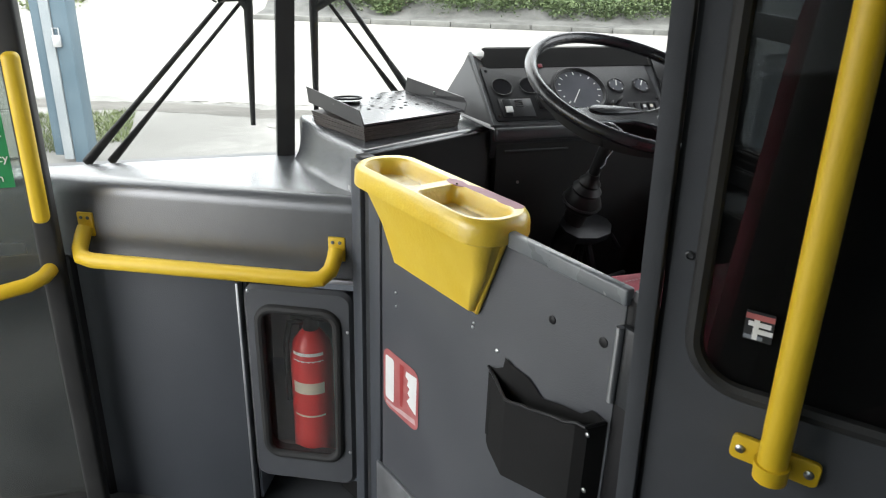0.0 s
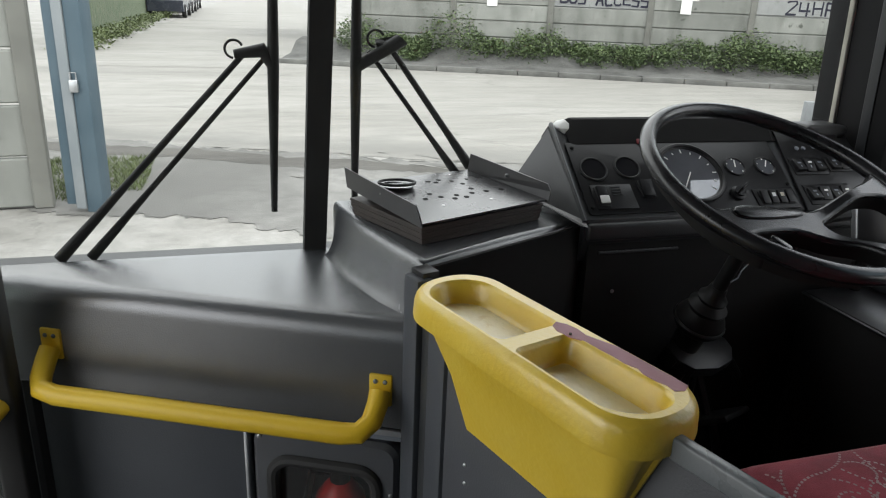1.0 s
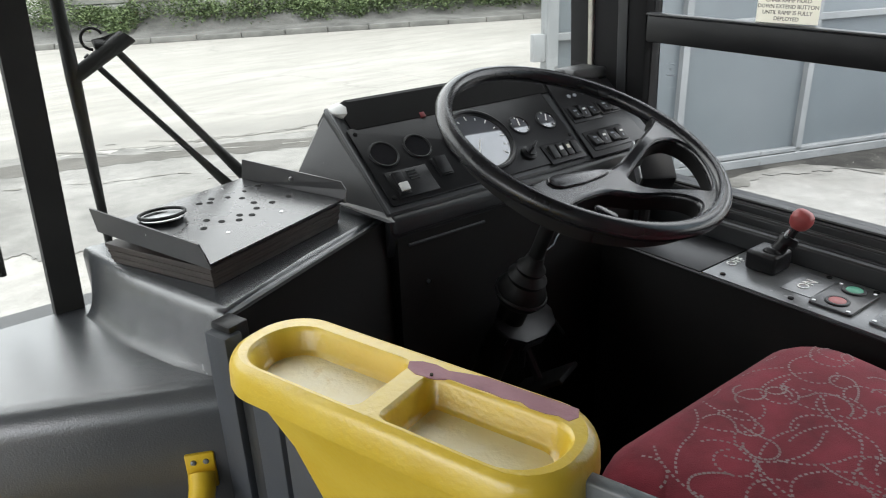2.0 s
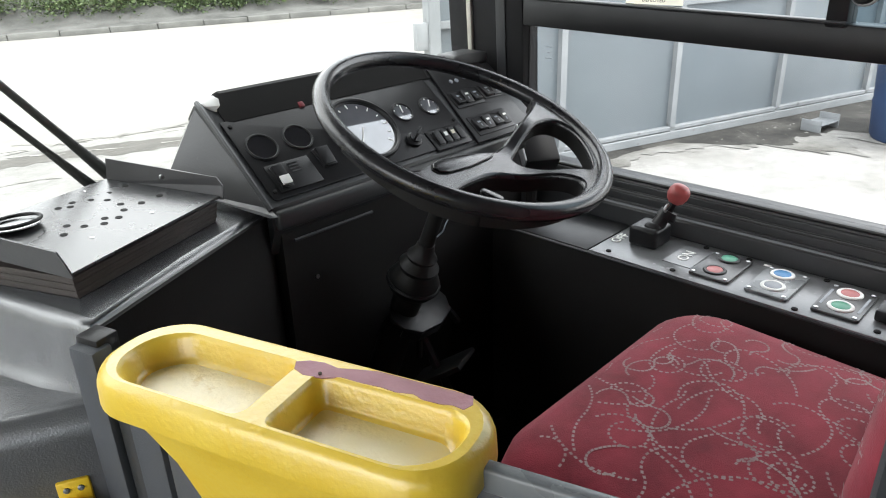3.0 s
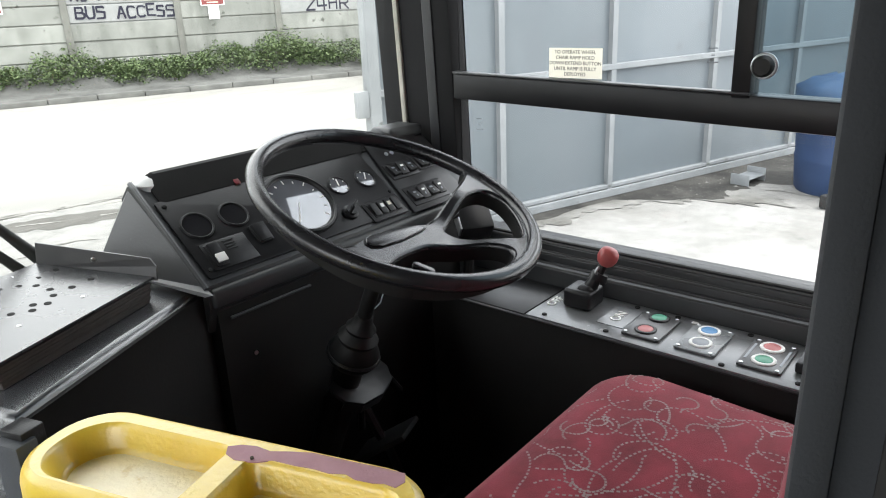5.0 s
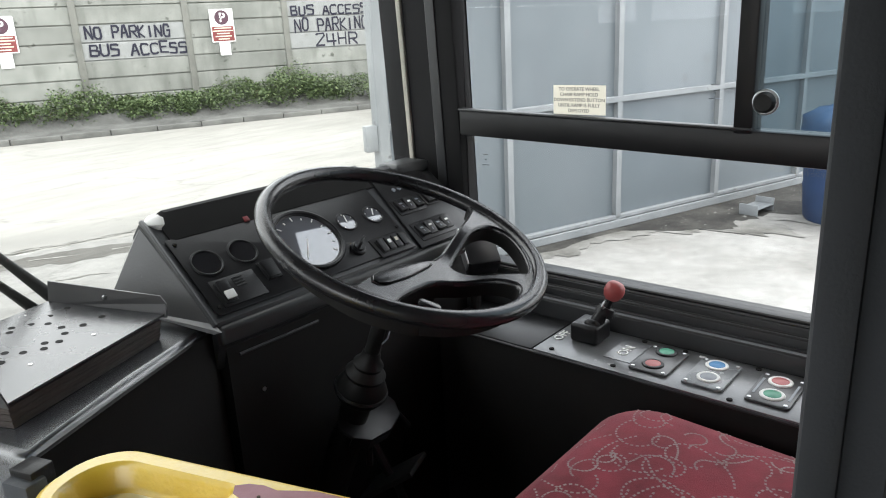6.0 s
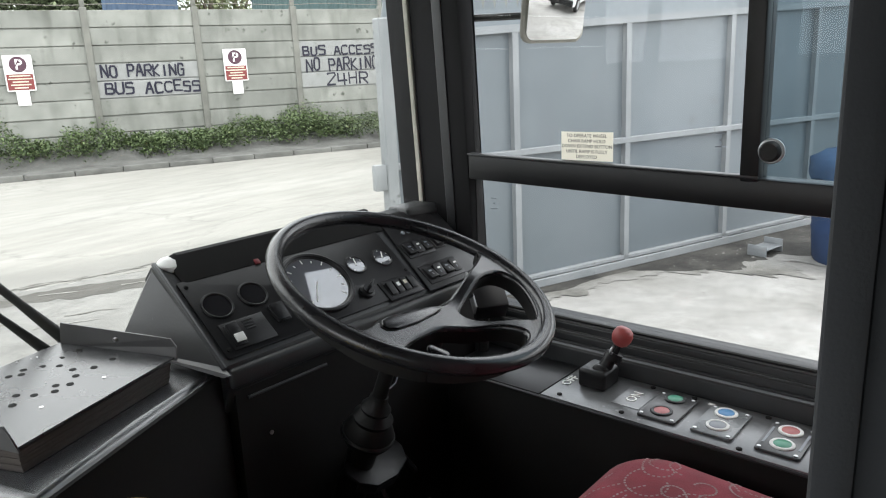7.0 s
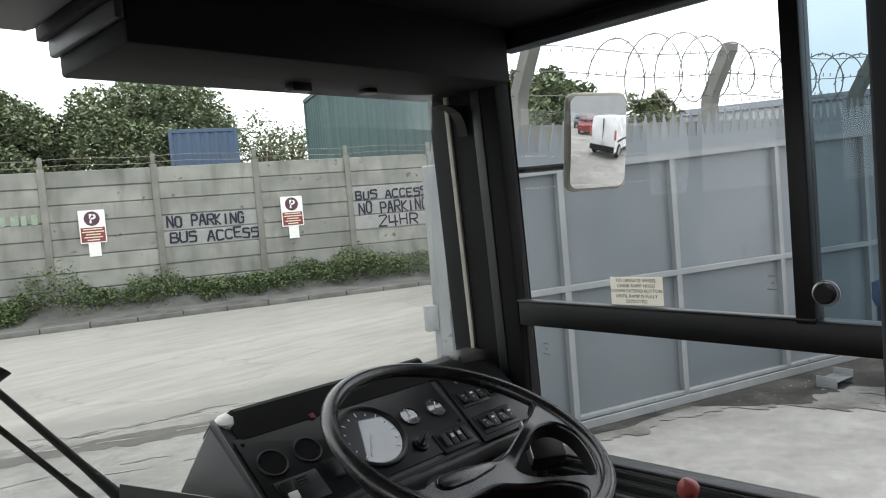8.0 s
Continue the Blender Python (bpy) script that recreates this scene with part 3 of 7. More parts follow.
pil = thing("pillar_right", (1.4, 1.8, 1.0), "black corner pillar between windscreen and side window", "pillar", kind="structure")


def leaning(sh_, k=0.045):
    """Splays a post outwards towards its foot."""
    sh_.v = [(x + (k * (2.12 - z) if x < 1.4 else 0), y, z) for x, y, z in sh_.v]
    return sh_


part("post", leaning(Shape().prism([(1.352, 1.868), (1.354, 1.80), (1.356, 1.712), (1.405, 1.706), (1.412, 1.775), (1.47, 1.83), (1.47, 1.93), (1.352, 1.93)], 1.0, 2.3, 0.006)), BLACK_PILLAR, pil)
part("seal", leaning(Shape().prism([(1.343, 1.866), (1.344, 1.853), (1.354, 1.853), (1.354, 1.866)], 1.3, 2.19, 0.003)), CREAM_RUBBER, pil, "pale rubber seal strip")
part("rib", leaning(Shape().prism([(1.35, 1.784), (1.351, 1.757), (1.361, 1.76), (1.36, 1.788)], 1.25, 2.2, 0.003)), DARK_GREY, pil)
single("pillar_left", Shape().prism([(-1.2, 1.75), (-1.1, 1.82), (-1.08, 1.93), (-1.2, 1.93)], 0.3, 2.3), DARK_GREY, "dark corner pillar beside the folding door", "pillar", kind="structure")
# housing over the windscreen
hd = thing("header", (0.9, 1.6, 2.1), "black housing above the windscreen", "header", kind="structure")
part("housing", Shape().box((0.503, 1.66, 2.09), (1.352, 1.93, 2.298), 0.006), BLACK_PILLAR, hd)
part("ledge", Shape().box((0.488, 1.655, 2.122), (0.5025, 1.93, 2.298), 0.004), DARK_GREY, hd)
part("ledge", Shape().box((0.471, 1.65, 2.147), (0.4875, 1.93, 2.298), 0.003), BLACK_PILLAR, hd)
part("clip", Shape().box((0.885, 1.82, 2.074), (0.93, 1.85, 2.091), 0.003), BLACK, hd)
part("clip", Shape().box((1.07, 1.82, 2.08), (1.1, 1.85, 2.091), 0.003), BLACK, hd)
part("corner_gusset", Shape(pose(0, 0, 0, 90, 0, 0)).prism([(1.353, 2.06), (1.353, 1.99), (1.346, 2.02), (1.332, 2.042), (1.305, 2.055), (1.27, 2.06)], -1.83, -1.8), BLACK, hd)
part("side_panel", Shape().box((-1.13, 1.55, 2.157), (0.47, 1.93, 2.298), 0.02), GREY_PANEL, hd, "grey panel beside the housing")
part("cove", Shape().prism([(0.43, 0.3), (1.404, 0.3), (1.404, 1.656), (0.43, 1.656)], 2.21, 2.298), BLACK_PILLAR, hd)

# driver's side window
win = thing("window_1", (1.42, 1.2, 1.6), "black framed sliding cab side window", "window", kind="structure")
X0, X1 = 1.378, 1.43
part("window_frame", Shape().box((X0, 0.46, 1.19), (X1, 1.712, 1.246), 0.004), BLACK, win)


def falling(sh_):
    """The bar and what sits on it fall a little towards the rear."""
    sh_.v = [(x, y, z + 0.025 * (y - 1.712)) for x, y, z in sh_.v]
    return sh_


part("cross_bar", falling(Shape().box((X0 + 0.004, 0.46, 1.536), (X1, 1.712, 1.592), 0.004)), BLACK, win)
part("channel", falling(Shape().box((X0 - 0.002, 1.06, 1.592), (X0 + 0.02, 1.71, 1.597), 0.002)), DARK_GREY, win)
part("stile", Shape().box((X0, 1.06, 1.57), (X1, 1.093, 2.185), 0.004), BLACK, win)
part("head", Shape().box((X0, 0.46, 2.17), (X1, 1.712, 2.2), 0.004), BLACK, win)
for y0, y1, z0, z1 in ((0.46, 1.712, 1.246, 1.555), (1.093, 1.712, 1.56, 2.17), (0.46, 1.06, 1.56, 2.17)):
    o = part("pane", Shape().box((1.402, y0, z0), (1.407, y1, z1)), WINDOW_BLUE if y1 < 1.1 else WINDOW, win, "clear side glass", smooth=0)
    o.visible_shadow = False
lock = part("latch", Shape(pose(X0 - 0.012, 1.04, 1.626, 0, 90, 0)).lathe([(0.014, -0.006), (0.018, 0), (0.018, 0.02), (0.012, 0.026)], 20), GAITER, win, "round black window latch")
part("latch_rim", Shape(pose(X0 - 0.006, 1.04, 1.626, 0, 90, 0)).lathe([(0.0195, 0), (0.022, 0.002), (0.022, 0.006), (0.0195, 0.008)], 20), ALUMINIUM, lock)
sill = thing("window_sill", (1.34, 1.2, 1.2), "stepped black window sill beside the cab", "sill", kind="structure")
for x0_, x1_, z1_, mt_ in ((1.30, 1.338, 1.213, DARK_GREY), (1.338, 1.36, 1.228, DARK_GREY), (1.36, 1.38, 1.242, DARK_GREY)):
    part("step", Shape().box((x0_, 0.46, 1.1), (x1_, 1.712, z1_), 0.003, 3), mt_, sill)
for x_, z_, r_ in ((1.304, 1.2125, 0.003), (1.322, 1.2135, 0.0022), (1.341, 1.228, 0.0026), (1.352, 1.2285, 0.002), (1.364, 1.2425, 0.003), (1.377, 1.2455, 0.0035)):
    part("bead", Shape().tube([(x_, 0.46, z_), (x_, 1.71, z_)], r_, 6), RUBBER, sill)
# Unseen panes whose tint lowers the light on faces turned to the saloon.
for y0, y1 in ((-1.25, 0.3),):
    for x in (1.44, -1.17):
        o = single("saloon_pane", Shape().box((x - 0.003, y0, 1.15), (x + 0.003, y1, 2.19)), SALOON_GLASS, "unseen saloon window glass, tinted to dim the light from behind", "window", "saloon windows", "structure", smooth=0)

# ---- front dash with the grab rail ----
plan = [(0.337, 1.466), (-0.285, 1.764), (-0.33, 1.785), (-0.40, 1.80), (-1.1, 1.80), (-1.1, 1.872), (0.337, 1.872)]
dash = thing("dashboard", (-0.1, 1.75, 0.33), "moulded grey front dashboard beside the entrance", "dashboard")
part("top_moulding", Shape().prism(plan, 1.04, 1.229, 0.038, 6, True, 1.84), GREY_MOULD, dash)
part("lower_panel", Shape(DASH).box((-0.06, 0.012, 0.33), (0.334, 0.05, 1.032), 0.003), BLUE_GREY, dash, "blue-grey flat lower panel")
part("joint_strip", Shape(DASH).box((-0.07, 0.004, 1.03), (0.63, 0.05, 1.041), 0.002), BLACK, dash)
part("corner_trim", Shape(DASH).tube([(-0.075, 0.02, 0.33), (-0.075, 0.02, 1.035)], 0.02, 10), BLACK, dash)
part("left_panel", Shape().box((-1.1, 1.815, 0.33), (-0.36, 1.87, 1.04), 0.004), BLUE_GREY, dash)
part("trim_strip", Shape().box((-1.08, 1.795, 1.045), (-0.42, 1.812, 1.075), 0.004), ALUMINIUM, dash, "pale metal trim strip")
part("cover_strip", Shape(DASH).box((0.336, 0.004, 0.36), (0.343, 0.03, 1.0), 0.002), ALUMINIUM, dash)
part("bright_strip", Shape(DASH).box((0.535, -0.006, 1.026), (0.632, 0.02, 1.037), 0.002), ALUMINIUM, dash)

rail = thing("grab_rail", DASH @ Vector((0.29, -0.06, 1.06)), "bent yellow grab rail on the dashboard", "grab rail")
zr, off = 1.062, -0.062
pts = [(-0.004, -0.008, 1.115), (-0.004, -0.022, 1.10), (0.0, -0.045, 1.078), (0.012, off, 1.066), (0.04, off - 0.004, zr), (0.29, off - 0.004, zr), (0.535, off - 0.004, zr), (0.562, off, zr + 0.002), (0.578, -0.045, 1.076), (0.582, -0.022, 1.095), (0.582, -0.008, 1.11)]
part("bar", Shape(DASH).tube(pts, 0.0175, 14), YELLOW, rail)
for s, z in ((-0.004, 1.128), (0.582, 1.117)):
    pl = part("bracket", Shape(DASH).box((s - 0.019, -0.006, z - 0.035), (s + 0.019, 0.002, z + 0.022), 0.003), YELLOW, rail)
    for k in (-0.008, 0.008):
        part("bolt", Shape(DASH @ pose(s + k, -0.006, z + 0.01, 90, 0, 0)).lathe([(0.004, 0), (0.004, 0.0015), (0.002, 0.003)], 10), CAP_PAINT, pl)

# extinguisher cupboard
cup = thing("extinguisher_cupboard", DASH @ Vector((0.48, 0.1, 0.33)), "grey cupboard with a rounded window for the extinguisher", "cupboard")
sh = Shape(DASH @ pose(0, 0.012, 0, 90, 0, 0))
outer, inner = rounded(0.352, 0.455, 0.612, 1.0, 0.03), rounded(0.388, 0.535, 0.575, 0.945, 0.035)
sh.ring_wall([[(x, z, -0.03) for x, z in outer], [(x, z, 0.0) for x, z in outer], [(x, z, 0.008) for x, z in rounded(0.36, 0.463, 0.604, 0.992, 0.026)], [(x, z, 0.008) for x, z in inner], [(x, z, -0.03) for x, z in inner]])
dr = part("door", sh, GREY_PANEL, cup)
rub = Shape(DASH @ pose(0, 0.012, 0, 90, 0, 0)).tube([(x, z, 0.008) for x, z in rounded(0.388, 0.535, 0.575, 0.945, 0.035)], 0.0115, 10, True)
part("gasket", rub, RUBBER, dr, "black rubber gasket")
o = part("pane", Shape(DASH @ pose(0, 0.02, 0, 90, 0, 0)).prism(inner, 0.0, 0.002), CUPBOARD_GLASS, dr, "scratched clear pane", smooth=0)
o.visible_shadow = False
for s, z in ((0.365, 0.985), (0.6, 0.9), (0.6, 0.56)):
    part("screw", Shape(DASH @ pose(s, 0.004, z, 90, 0, 0)).lathe([(0.004, 0), (0.004, 0.001), (0.002, 0.002)], 8), CHROME, dr)
bx = Shape(DASH)
for lo, hi in (((0.35, 0.16, 0.36), (0.63, 0.17, 1.02)), ((0.345, 0.03, 0.36), (0.352, 0.17, 1.02)), ((0.625, 0.03, 0.36), (0.632, 0.17, 1.02)), ((0.352, 0.04, 0.44), (0.625, 0.17, 0.45)), ((0.345, 0.02, 1.0), (0.632, 0.17, 1.03))):
    bx.box(lo, hi)
part("box", bx, GREY_BTN, cup)
# Pale sheets that imitate the reflection at the left of the pane.
part("reflection_patch", Shape(DASH).box((0.353, 0.03, 0.72), (0.358, 0.158, 0.985), 0.002).box((0.358, 0.15, 0.72), (0.43, 0.158, 0.985), 0.002), CEILING, cup, "pale grey patch standing for a reflection in the pane")
ext = thing("fire_extinguisher", DASH @ Vector((0.51, 0.085, 0.455)), "red fire extinguisher behind the cupboard pane", "fire extinguisher")
EXT = DASH @ pose(0.485, 0.085, 0.452)
part("cylinder", Shape(EXT).lathe([(0.03, 0), (0.051, 0.006), (0.053, 0.02), (0.053, 0.33), (0.046, 0.37), (0.028, 0.395), (0.018, 0.405)], 24), RED_PAINT, ext)
part("valve", Shape(EXT).lathe([(0.018, 0.398), (0.02, 0.41), (0.018, 0.435), (0.008, 0.445)], 14), BLACK, ext)
part("lever", Shape(EXT).box((-0.05, -0.012, 0.43), (0.05, 0.012, 0.44), 0.004).box((-0.055, -0.01, 0.452), (0.04, 0.01, 0.46), 0.004), BLACK, ext)
part("hose", Shape(EXT).tube([(-0.02, 0, 0.42), (-0.05, -0.01, 0.42), (-0.06, -0.015, 0.36), (-0.058, -0.012, 0.2)], 0.008, 8), BLACK, ext)
for z, h, c in ((0.352, 0.009, WHITE), (0.334, 0.005, WHITE), (0.245, 0.032, CREAM), (0.178, 0.005, CREAM)):
    a = [(0.0534 * math.cos(radians(d)), 0.0534 * math.sin(radians(d))) for d in range(-130, -39, 10)]
    sb = Shape(EXT)
    rk = 1.0 if z < 0.32 else 0.97
    sb.add([(x * rk, y * rk, zz) for zz in (z, z + h) for x, y in a], [(i, i + 1, len(a) + i + 1, len(a) + i) for i in range(len(a) - 1)])
    part("label_bar", sb, c, ext)

# ---- ticket desk ----
desk = thing("ticket_desk", (0.45, 1.65, 0.62), "grey moulded desk pedestal beside the driver", "desk")
plan = [(0.309, 1.5), (0.664, 1.668), (0.668, 1.70), (0.67, 1.868), (0.224, 1.868), (0.226, 1.83), (0.245, 1.71), (0.279, 1.595)]
flare = [0.002, 0.0, 0.0, 0.0, 0.0, 0.026, 0.026, 0.02]
out_dir = [(-0.97, -0.05), (0, 0), (0, 0), (0, 0), (0, 0), (-1, 0.0), (-0.98, -0.2), (-0.97, -0.25)]
fine_plan, fine_out = [], []
for i in range(8):
    a, b = Vector(plan[i]), Vector(plan[(i + 1) % 8])
    oa, ob_ = Vector(out_dir[i]) * flare[i], Vector(out_dir[(i + 1) % 8]) * flare[(i + 1) % 8]
    for k in range(4):
        fine_plan.append(a.lerp(b, k / 4))
        fine_out.append(oa.lerp(ob_, k / 4))
cen = Vector((0.45, 1.68))
sh, lps = Shape(), []
for z, fl, inset in ((1.19, 1.0, 0), (1.229, 0.95, 0), (1.235, 0.72, 0), (1.245, 0.5, 0), (1.263, 0.3, 0), (1.29, 0.14, 0), (1.314, 0.04, 0), (1.323, 0.0, 0.003), (1.3278, 0.0, 0.008), (1.33, 0.0, 0.016)):
    lps.append([(*(p + o_ * fl + (cen - p).normalized() * inset), z) for p, o_ in zip(fine_plan, fine_out)])
sh.ring_wall(lps)
sh.add(lps[-1], [tuple(range(len(fine_plan)))])
part("top", sh, GREY_MOULD, desk, smooth=50)
part("pedestal", Shape().prism([(0.321, 1.522), (0.65, 1.678), (0.66, 1.69), (0.66, 1.868), (0.25, 1.868), (0.27, 1.64)], 0.34, 1.232), BLACK_MATT, desk)
part("front_panel", Shape().prism([(0.313, 1.496), (0.662, 1.661), (0.662, 1.673), (0.313, 1.508)], 0.34, 1.32), BLACK_MATT, desk, "black front panel")
part("notch", Shape(DOOR).box((-1.335, 0.735, 1.30), (-1.3, 0.765, 1.326), 0.002), BLACK, desk)
plate = thing("ticket_machine_plate", (0.4, 1.67, 1.344), "dark steel mounting plate with upturned sides on the desk", "mounting plate")
c00, c10, c11, c01 = Vector((0.325, 1.566)), Vector((0.59, 1.676)), Vector((0.492, 1.852)), Vector((0.238, 1.768))
PZ0, PZ1 = 1.370, 1.387  # the plate rises a little towards the windscreen


def on_plate(u, v, up=0.0):
    q_ = c00.lerp(c10, u).lerp(c01.lerp(c11, u), v)
    return (q_.x, q_.y, PZ0 + (PZ1 - PZ0) * v + up)


sh = Shape()
sh.add([on_plate(u, v, d) for d in (-0.0035, 0) for u, v in ((0, 0), (1, 0), (1, 1), (0, 1))], [(3, 2, 1, 0), (4, 5, 6, 7), (0, 1, 5, 4), (1, 2, 6, 5), (2, 3, 7, 6), (3, 0, 4, 7)])
part("sheet", sh, PLATE_STEEL, plate, smooth=0)
for k in range(6):
    e0, z_ = 0.008 + 0.003 * k + 0.003 * (k % 2), 1.3305 + 0.0053 * (5 - k)
    part("stack_sheet", Shape().prism([on_plate(u, v)[:2] for u, v in ((e0, e0 + 0.01), (1 - e0, e0 + 0.01), (1 - e0, 1 - e0), (e0, 1 - e0))], z_, z_ + 0.0048, 0.001), BOARD, plate)
part("stack_foot", Shape().prism([on_plate(u, v)[:2] for u, v in ((0.1, 0.5), (0.9, 0.5), (0.9, 0.92), (0.1, 0.92))], 1.3615, 1.376), STEEL_DARK, plate)
for u, q, h0, h1 in ((0.0, Vector((-0.93, -0.36)), 0.03, 0.032), (1.0, Vector((0.92, 0.39)), 0.027, 0.032)):
    sh = Shape()
    lean, skin = q * 0.006, q * 0.0025
    rows_ = [(-0.02, -0.006, 0), (1, -0.006, 0), (0.995, h1, 1), (0.03, h0, 1), (-0.012, h0 * 0.55, 1)]
    vs = []
    for d_ in (0, 1):
        for v, up, l_ in rows_:
            a_ = Vector(on_plate(u, v, up))
            vs.append(a_ + (lean * l_ + skin * d_).to_3d())
    sh.add(vs, [(0, 1, 2, 3, 4), (9, 8, 7, 6, 5)] + [(i, (i + 1) % 5, 5 + (i + 1) % 5, 5 + i) for i in range(5)])
    fl = part("flange", sh, STEEL_DARK, plate, smooth=0)
    rv = Vector(on_plate(u, 0.5, h0 * 0.6)) + (lean * 0.5).to_3d()
    part("rivet", Shape(pose(*rv, 0, 90, 0)).lathe([(0.003, -0.003), (0.004, 0), (0.003, 0.003)], 8), CHROME, fl)
part("ring", Shape(pose(0.324, 1.748, 1.392, -5, 0, 0)).tube([(0.033 * math.cos(a * math.pi / 14), 0.033 * math.sin(a * math.pi / 14), 0) for a in range(28)], 0.0026, 8, True), RUBBER, plate, "black rubber cup ring")
part("ring_floor", Shape(pose(0.324, 1.748, 1.3862, -5, 0, 0)).lathe([(0.031, -0.001), (0.031, 0.0008)], 24), ALUMINIUM, plate, "bright steel disc inside the ring")


def plate_mark(name, x, y, r_, material):
    """A round mark on the sheet at a place of the plan."""
    v = min(1, max(0, (Vector((x, y)) - c00).dot(Vector((-0.36, 0.93))) / (c01 - c00).dot(Vector((-0.36, 0.93)))))
    part(name, Shape(pose(x, y, PZ0 + (PZ1 - PZ0) * v + 0.0004, 4.5, 0, 0)).lathe([(r_, -0.001), (r_, 0.0004)], 10), material, plate)


for x, y in ((0.5, 1.802), (0.521, 1.733), (0.469, 1.791), (0.455, 1.764), (0.437, 1.779), (0.463, 1.737), (0.488, 1.723), (0.413, 1.786), (0.405, 1.772), (0.39, 1.777), (0.457, 1.713), (0.44, 1.692), (0.424, 1.701), (0.416, 1.684), (0.392, 1.692), (0.375, 1.708), (0.361, 1.682)):
    plate_mark("hole", x, y, 0.0052, BLACK_MATT)
for x, y in ((0.444, 1.82), (0.483, 1.68), (0.385, 1.65)):
    plate_mark("rivet", x, y, 0.003, CHROME)
pen = thing("dash_clip", (0.33, 1.83, 1.344), "small black clip behind the mounting plate", "clip")
part("body", Shape(pose(0.318, 1.846, 1.346, 0, 0, 20)).box((-0.03, -0.008, -0.016), (0.03, 0.008, 0.008), 0.004), BLACK, pen)

# ---- cab door ----
door = thing("cab_door", DOOR @ Vector((-0.9, 0.74, 0.4)), "grey half-height cab door with a metal top edge", "door")
leaf = part("leaf", Shape(DOOR).box((-1.215, 0.727, 0.36), (-0.588, 0.733, 1.302), 0.002), GREY_PANEL, door)
part("top_cap", Shape(DOOR).box((-0.826, 0.7185, 1.301), (-0.584, 0.7345, 1.327), 0.004, 3), CAP_PAINT, door, "worn painted metal capping")
part("kick_strip", Shape(DOOR).box((-1.23, 0.719, 0.36), (-0.6, 0.728, 0.617), 0.003), ALUMINIUM, door, "scuffed metal kick strip")
part("end_block", Shape(DOOR).box((-0.583, 0.728, 1.235), (-0.562, 0.74, 1.325), 0.004), DARK_GREY, door)
part("end_strip", Shape(DOOR).box((-0.588, 0.728, 0.36), (-0.538, 0.746, 1.312), 0.002), BLACK, door)
h = part("hinge", Shape(DOOR).box((-0.588, 0.716, 1.155), (-0.552, 0.728, 1.275), 0.003), DARK_GREY, door)
part("hinge_pin", Shape(DOOR).tube([(-0.583, 0.713, 1.158), (-0.583, 0.713, 1.275)], 0.0055, 12), ALUMINIUM, h)
for a, z, r in ((-0.72, 1.219, 0.007), (-0.619, 1.23, 0.008), (-0.908, 1.119, 0.003), (-0.905, 1.128, 0.003), (-0.84, 1.105, 0.004), (-1.16, 1.08, 0.003), (-1.158, 1.05, 0.003), (-0.6, 1.06, 0.004)):
    part("screw", Shape(DOOR @ pose(a, 0.727, z, 90, 0, 0)).lathe([(r, -0.001), (r, 0.0015), (r * 0.5, 0.003)], 10), BLACK if r > 0.005 else CHROME, leaf)
# open waste pocket on the door
PB, PF = 0.7262, 0.69  # back and front of the pocket
back_top = [(-0.854, 1.069), (-0.835, 1.075), (-0.818, 1.086), (-0.814, 1.107), (-0.795, 1.1), (-0.756, 1.099), (-0.722, 1.079), (-0.68, 1.092), (-0.64, 1.1), (-0.62, 1.118), (-0.596, 1.113)]
front_top = [(-0.772, 1.062), (-0.756, 1.064), (-0.735, 1.072), (-0.715, 1.076), (-0.686, 1.086), (-0.66, 1.094), (-0.64, 1.098), (-0.618, 1.11), (-0.602, 1.112)]
bends = [(-0.854, PB), (-0.842, 0.722), (-0.775, PF + 0.002), (-0.768, PF), (-0.62, PF), (-0.604, 0.7), (-0.592, PB)]
pk = Shape(DOOR)
for d_ in (0.0, 0.003):
    side = [(a + d_ * (1 if a < -0.75 else -1), min(PB, n_ + d_)) for a, n_ in bends]
    tops = [1.069, 1.066, 1.06, 1.064, 1.11, 1.112, 1.113]
    lows = [0.913, 0.905, 0.912, 0.912, 0.955, 0.96, 0.965]
    vs = []
    for (a, n_), zt, zl in zip(side, tops, lows):
        vs += [(a, n_, zl + d_), (a, n_, zt)]
    fs = [(2 * i, 2 * i + 2, 2 * i + 3, 2 * i + 1) for i in range(6)] + [(12, 10, 8, 6, 4, 2, 0)]
    pk.add(vs, fs if not d_ else [f[::-1] for f in fs])
pocket = part("pocket", pk, BLACK_MATT, door, "open black plastic waste pocket with a ragged top", smooth=20)
ragged = [(a, PB - 0.003, z) for a, z in back_top]
part("back_sheet", Shape(DOOR).add(ragged + [(a, PB - 0.003, 0.93) for a, z in back_top[::-1]], [tuple(range(2 * len(back_top)))]), BLACK_MATT, pocket, smooth=0)
part("pocket_lip", Shape(DOOR).tube([(-0.854, PB - 0.004, 1.069), (-0.82, 0.712, 1.063)] + [(a, PF, z) for a, z in front_top] + [(-0.594, PB - 0.004, 1.113)], 0.003, 8), BLACK, pocket)
for a, z in ((-0.603, 1.095), (-0.597, 1.0)):
    part("screw", Shape(DOOR @ pose(a, 0.7, z, 90, 0, 0)).lathe([(0.004, 0), (0.004, 0.002), (0.002, 0.003)], 8), CHROME, pocket)
# sticker of bars
def film(outline, n_):
    """A thin printed film on the door's outer face."""
    return Shape(DOOR).add([(a, n_, z) for a, z in outline], [tuple(range(len(outline)))])


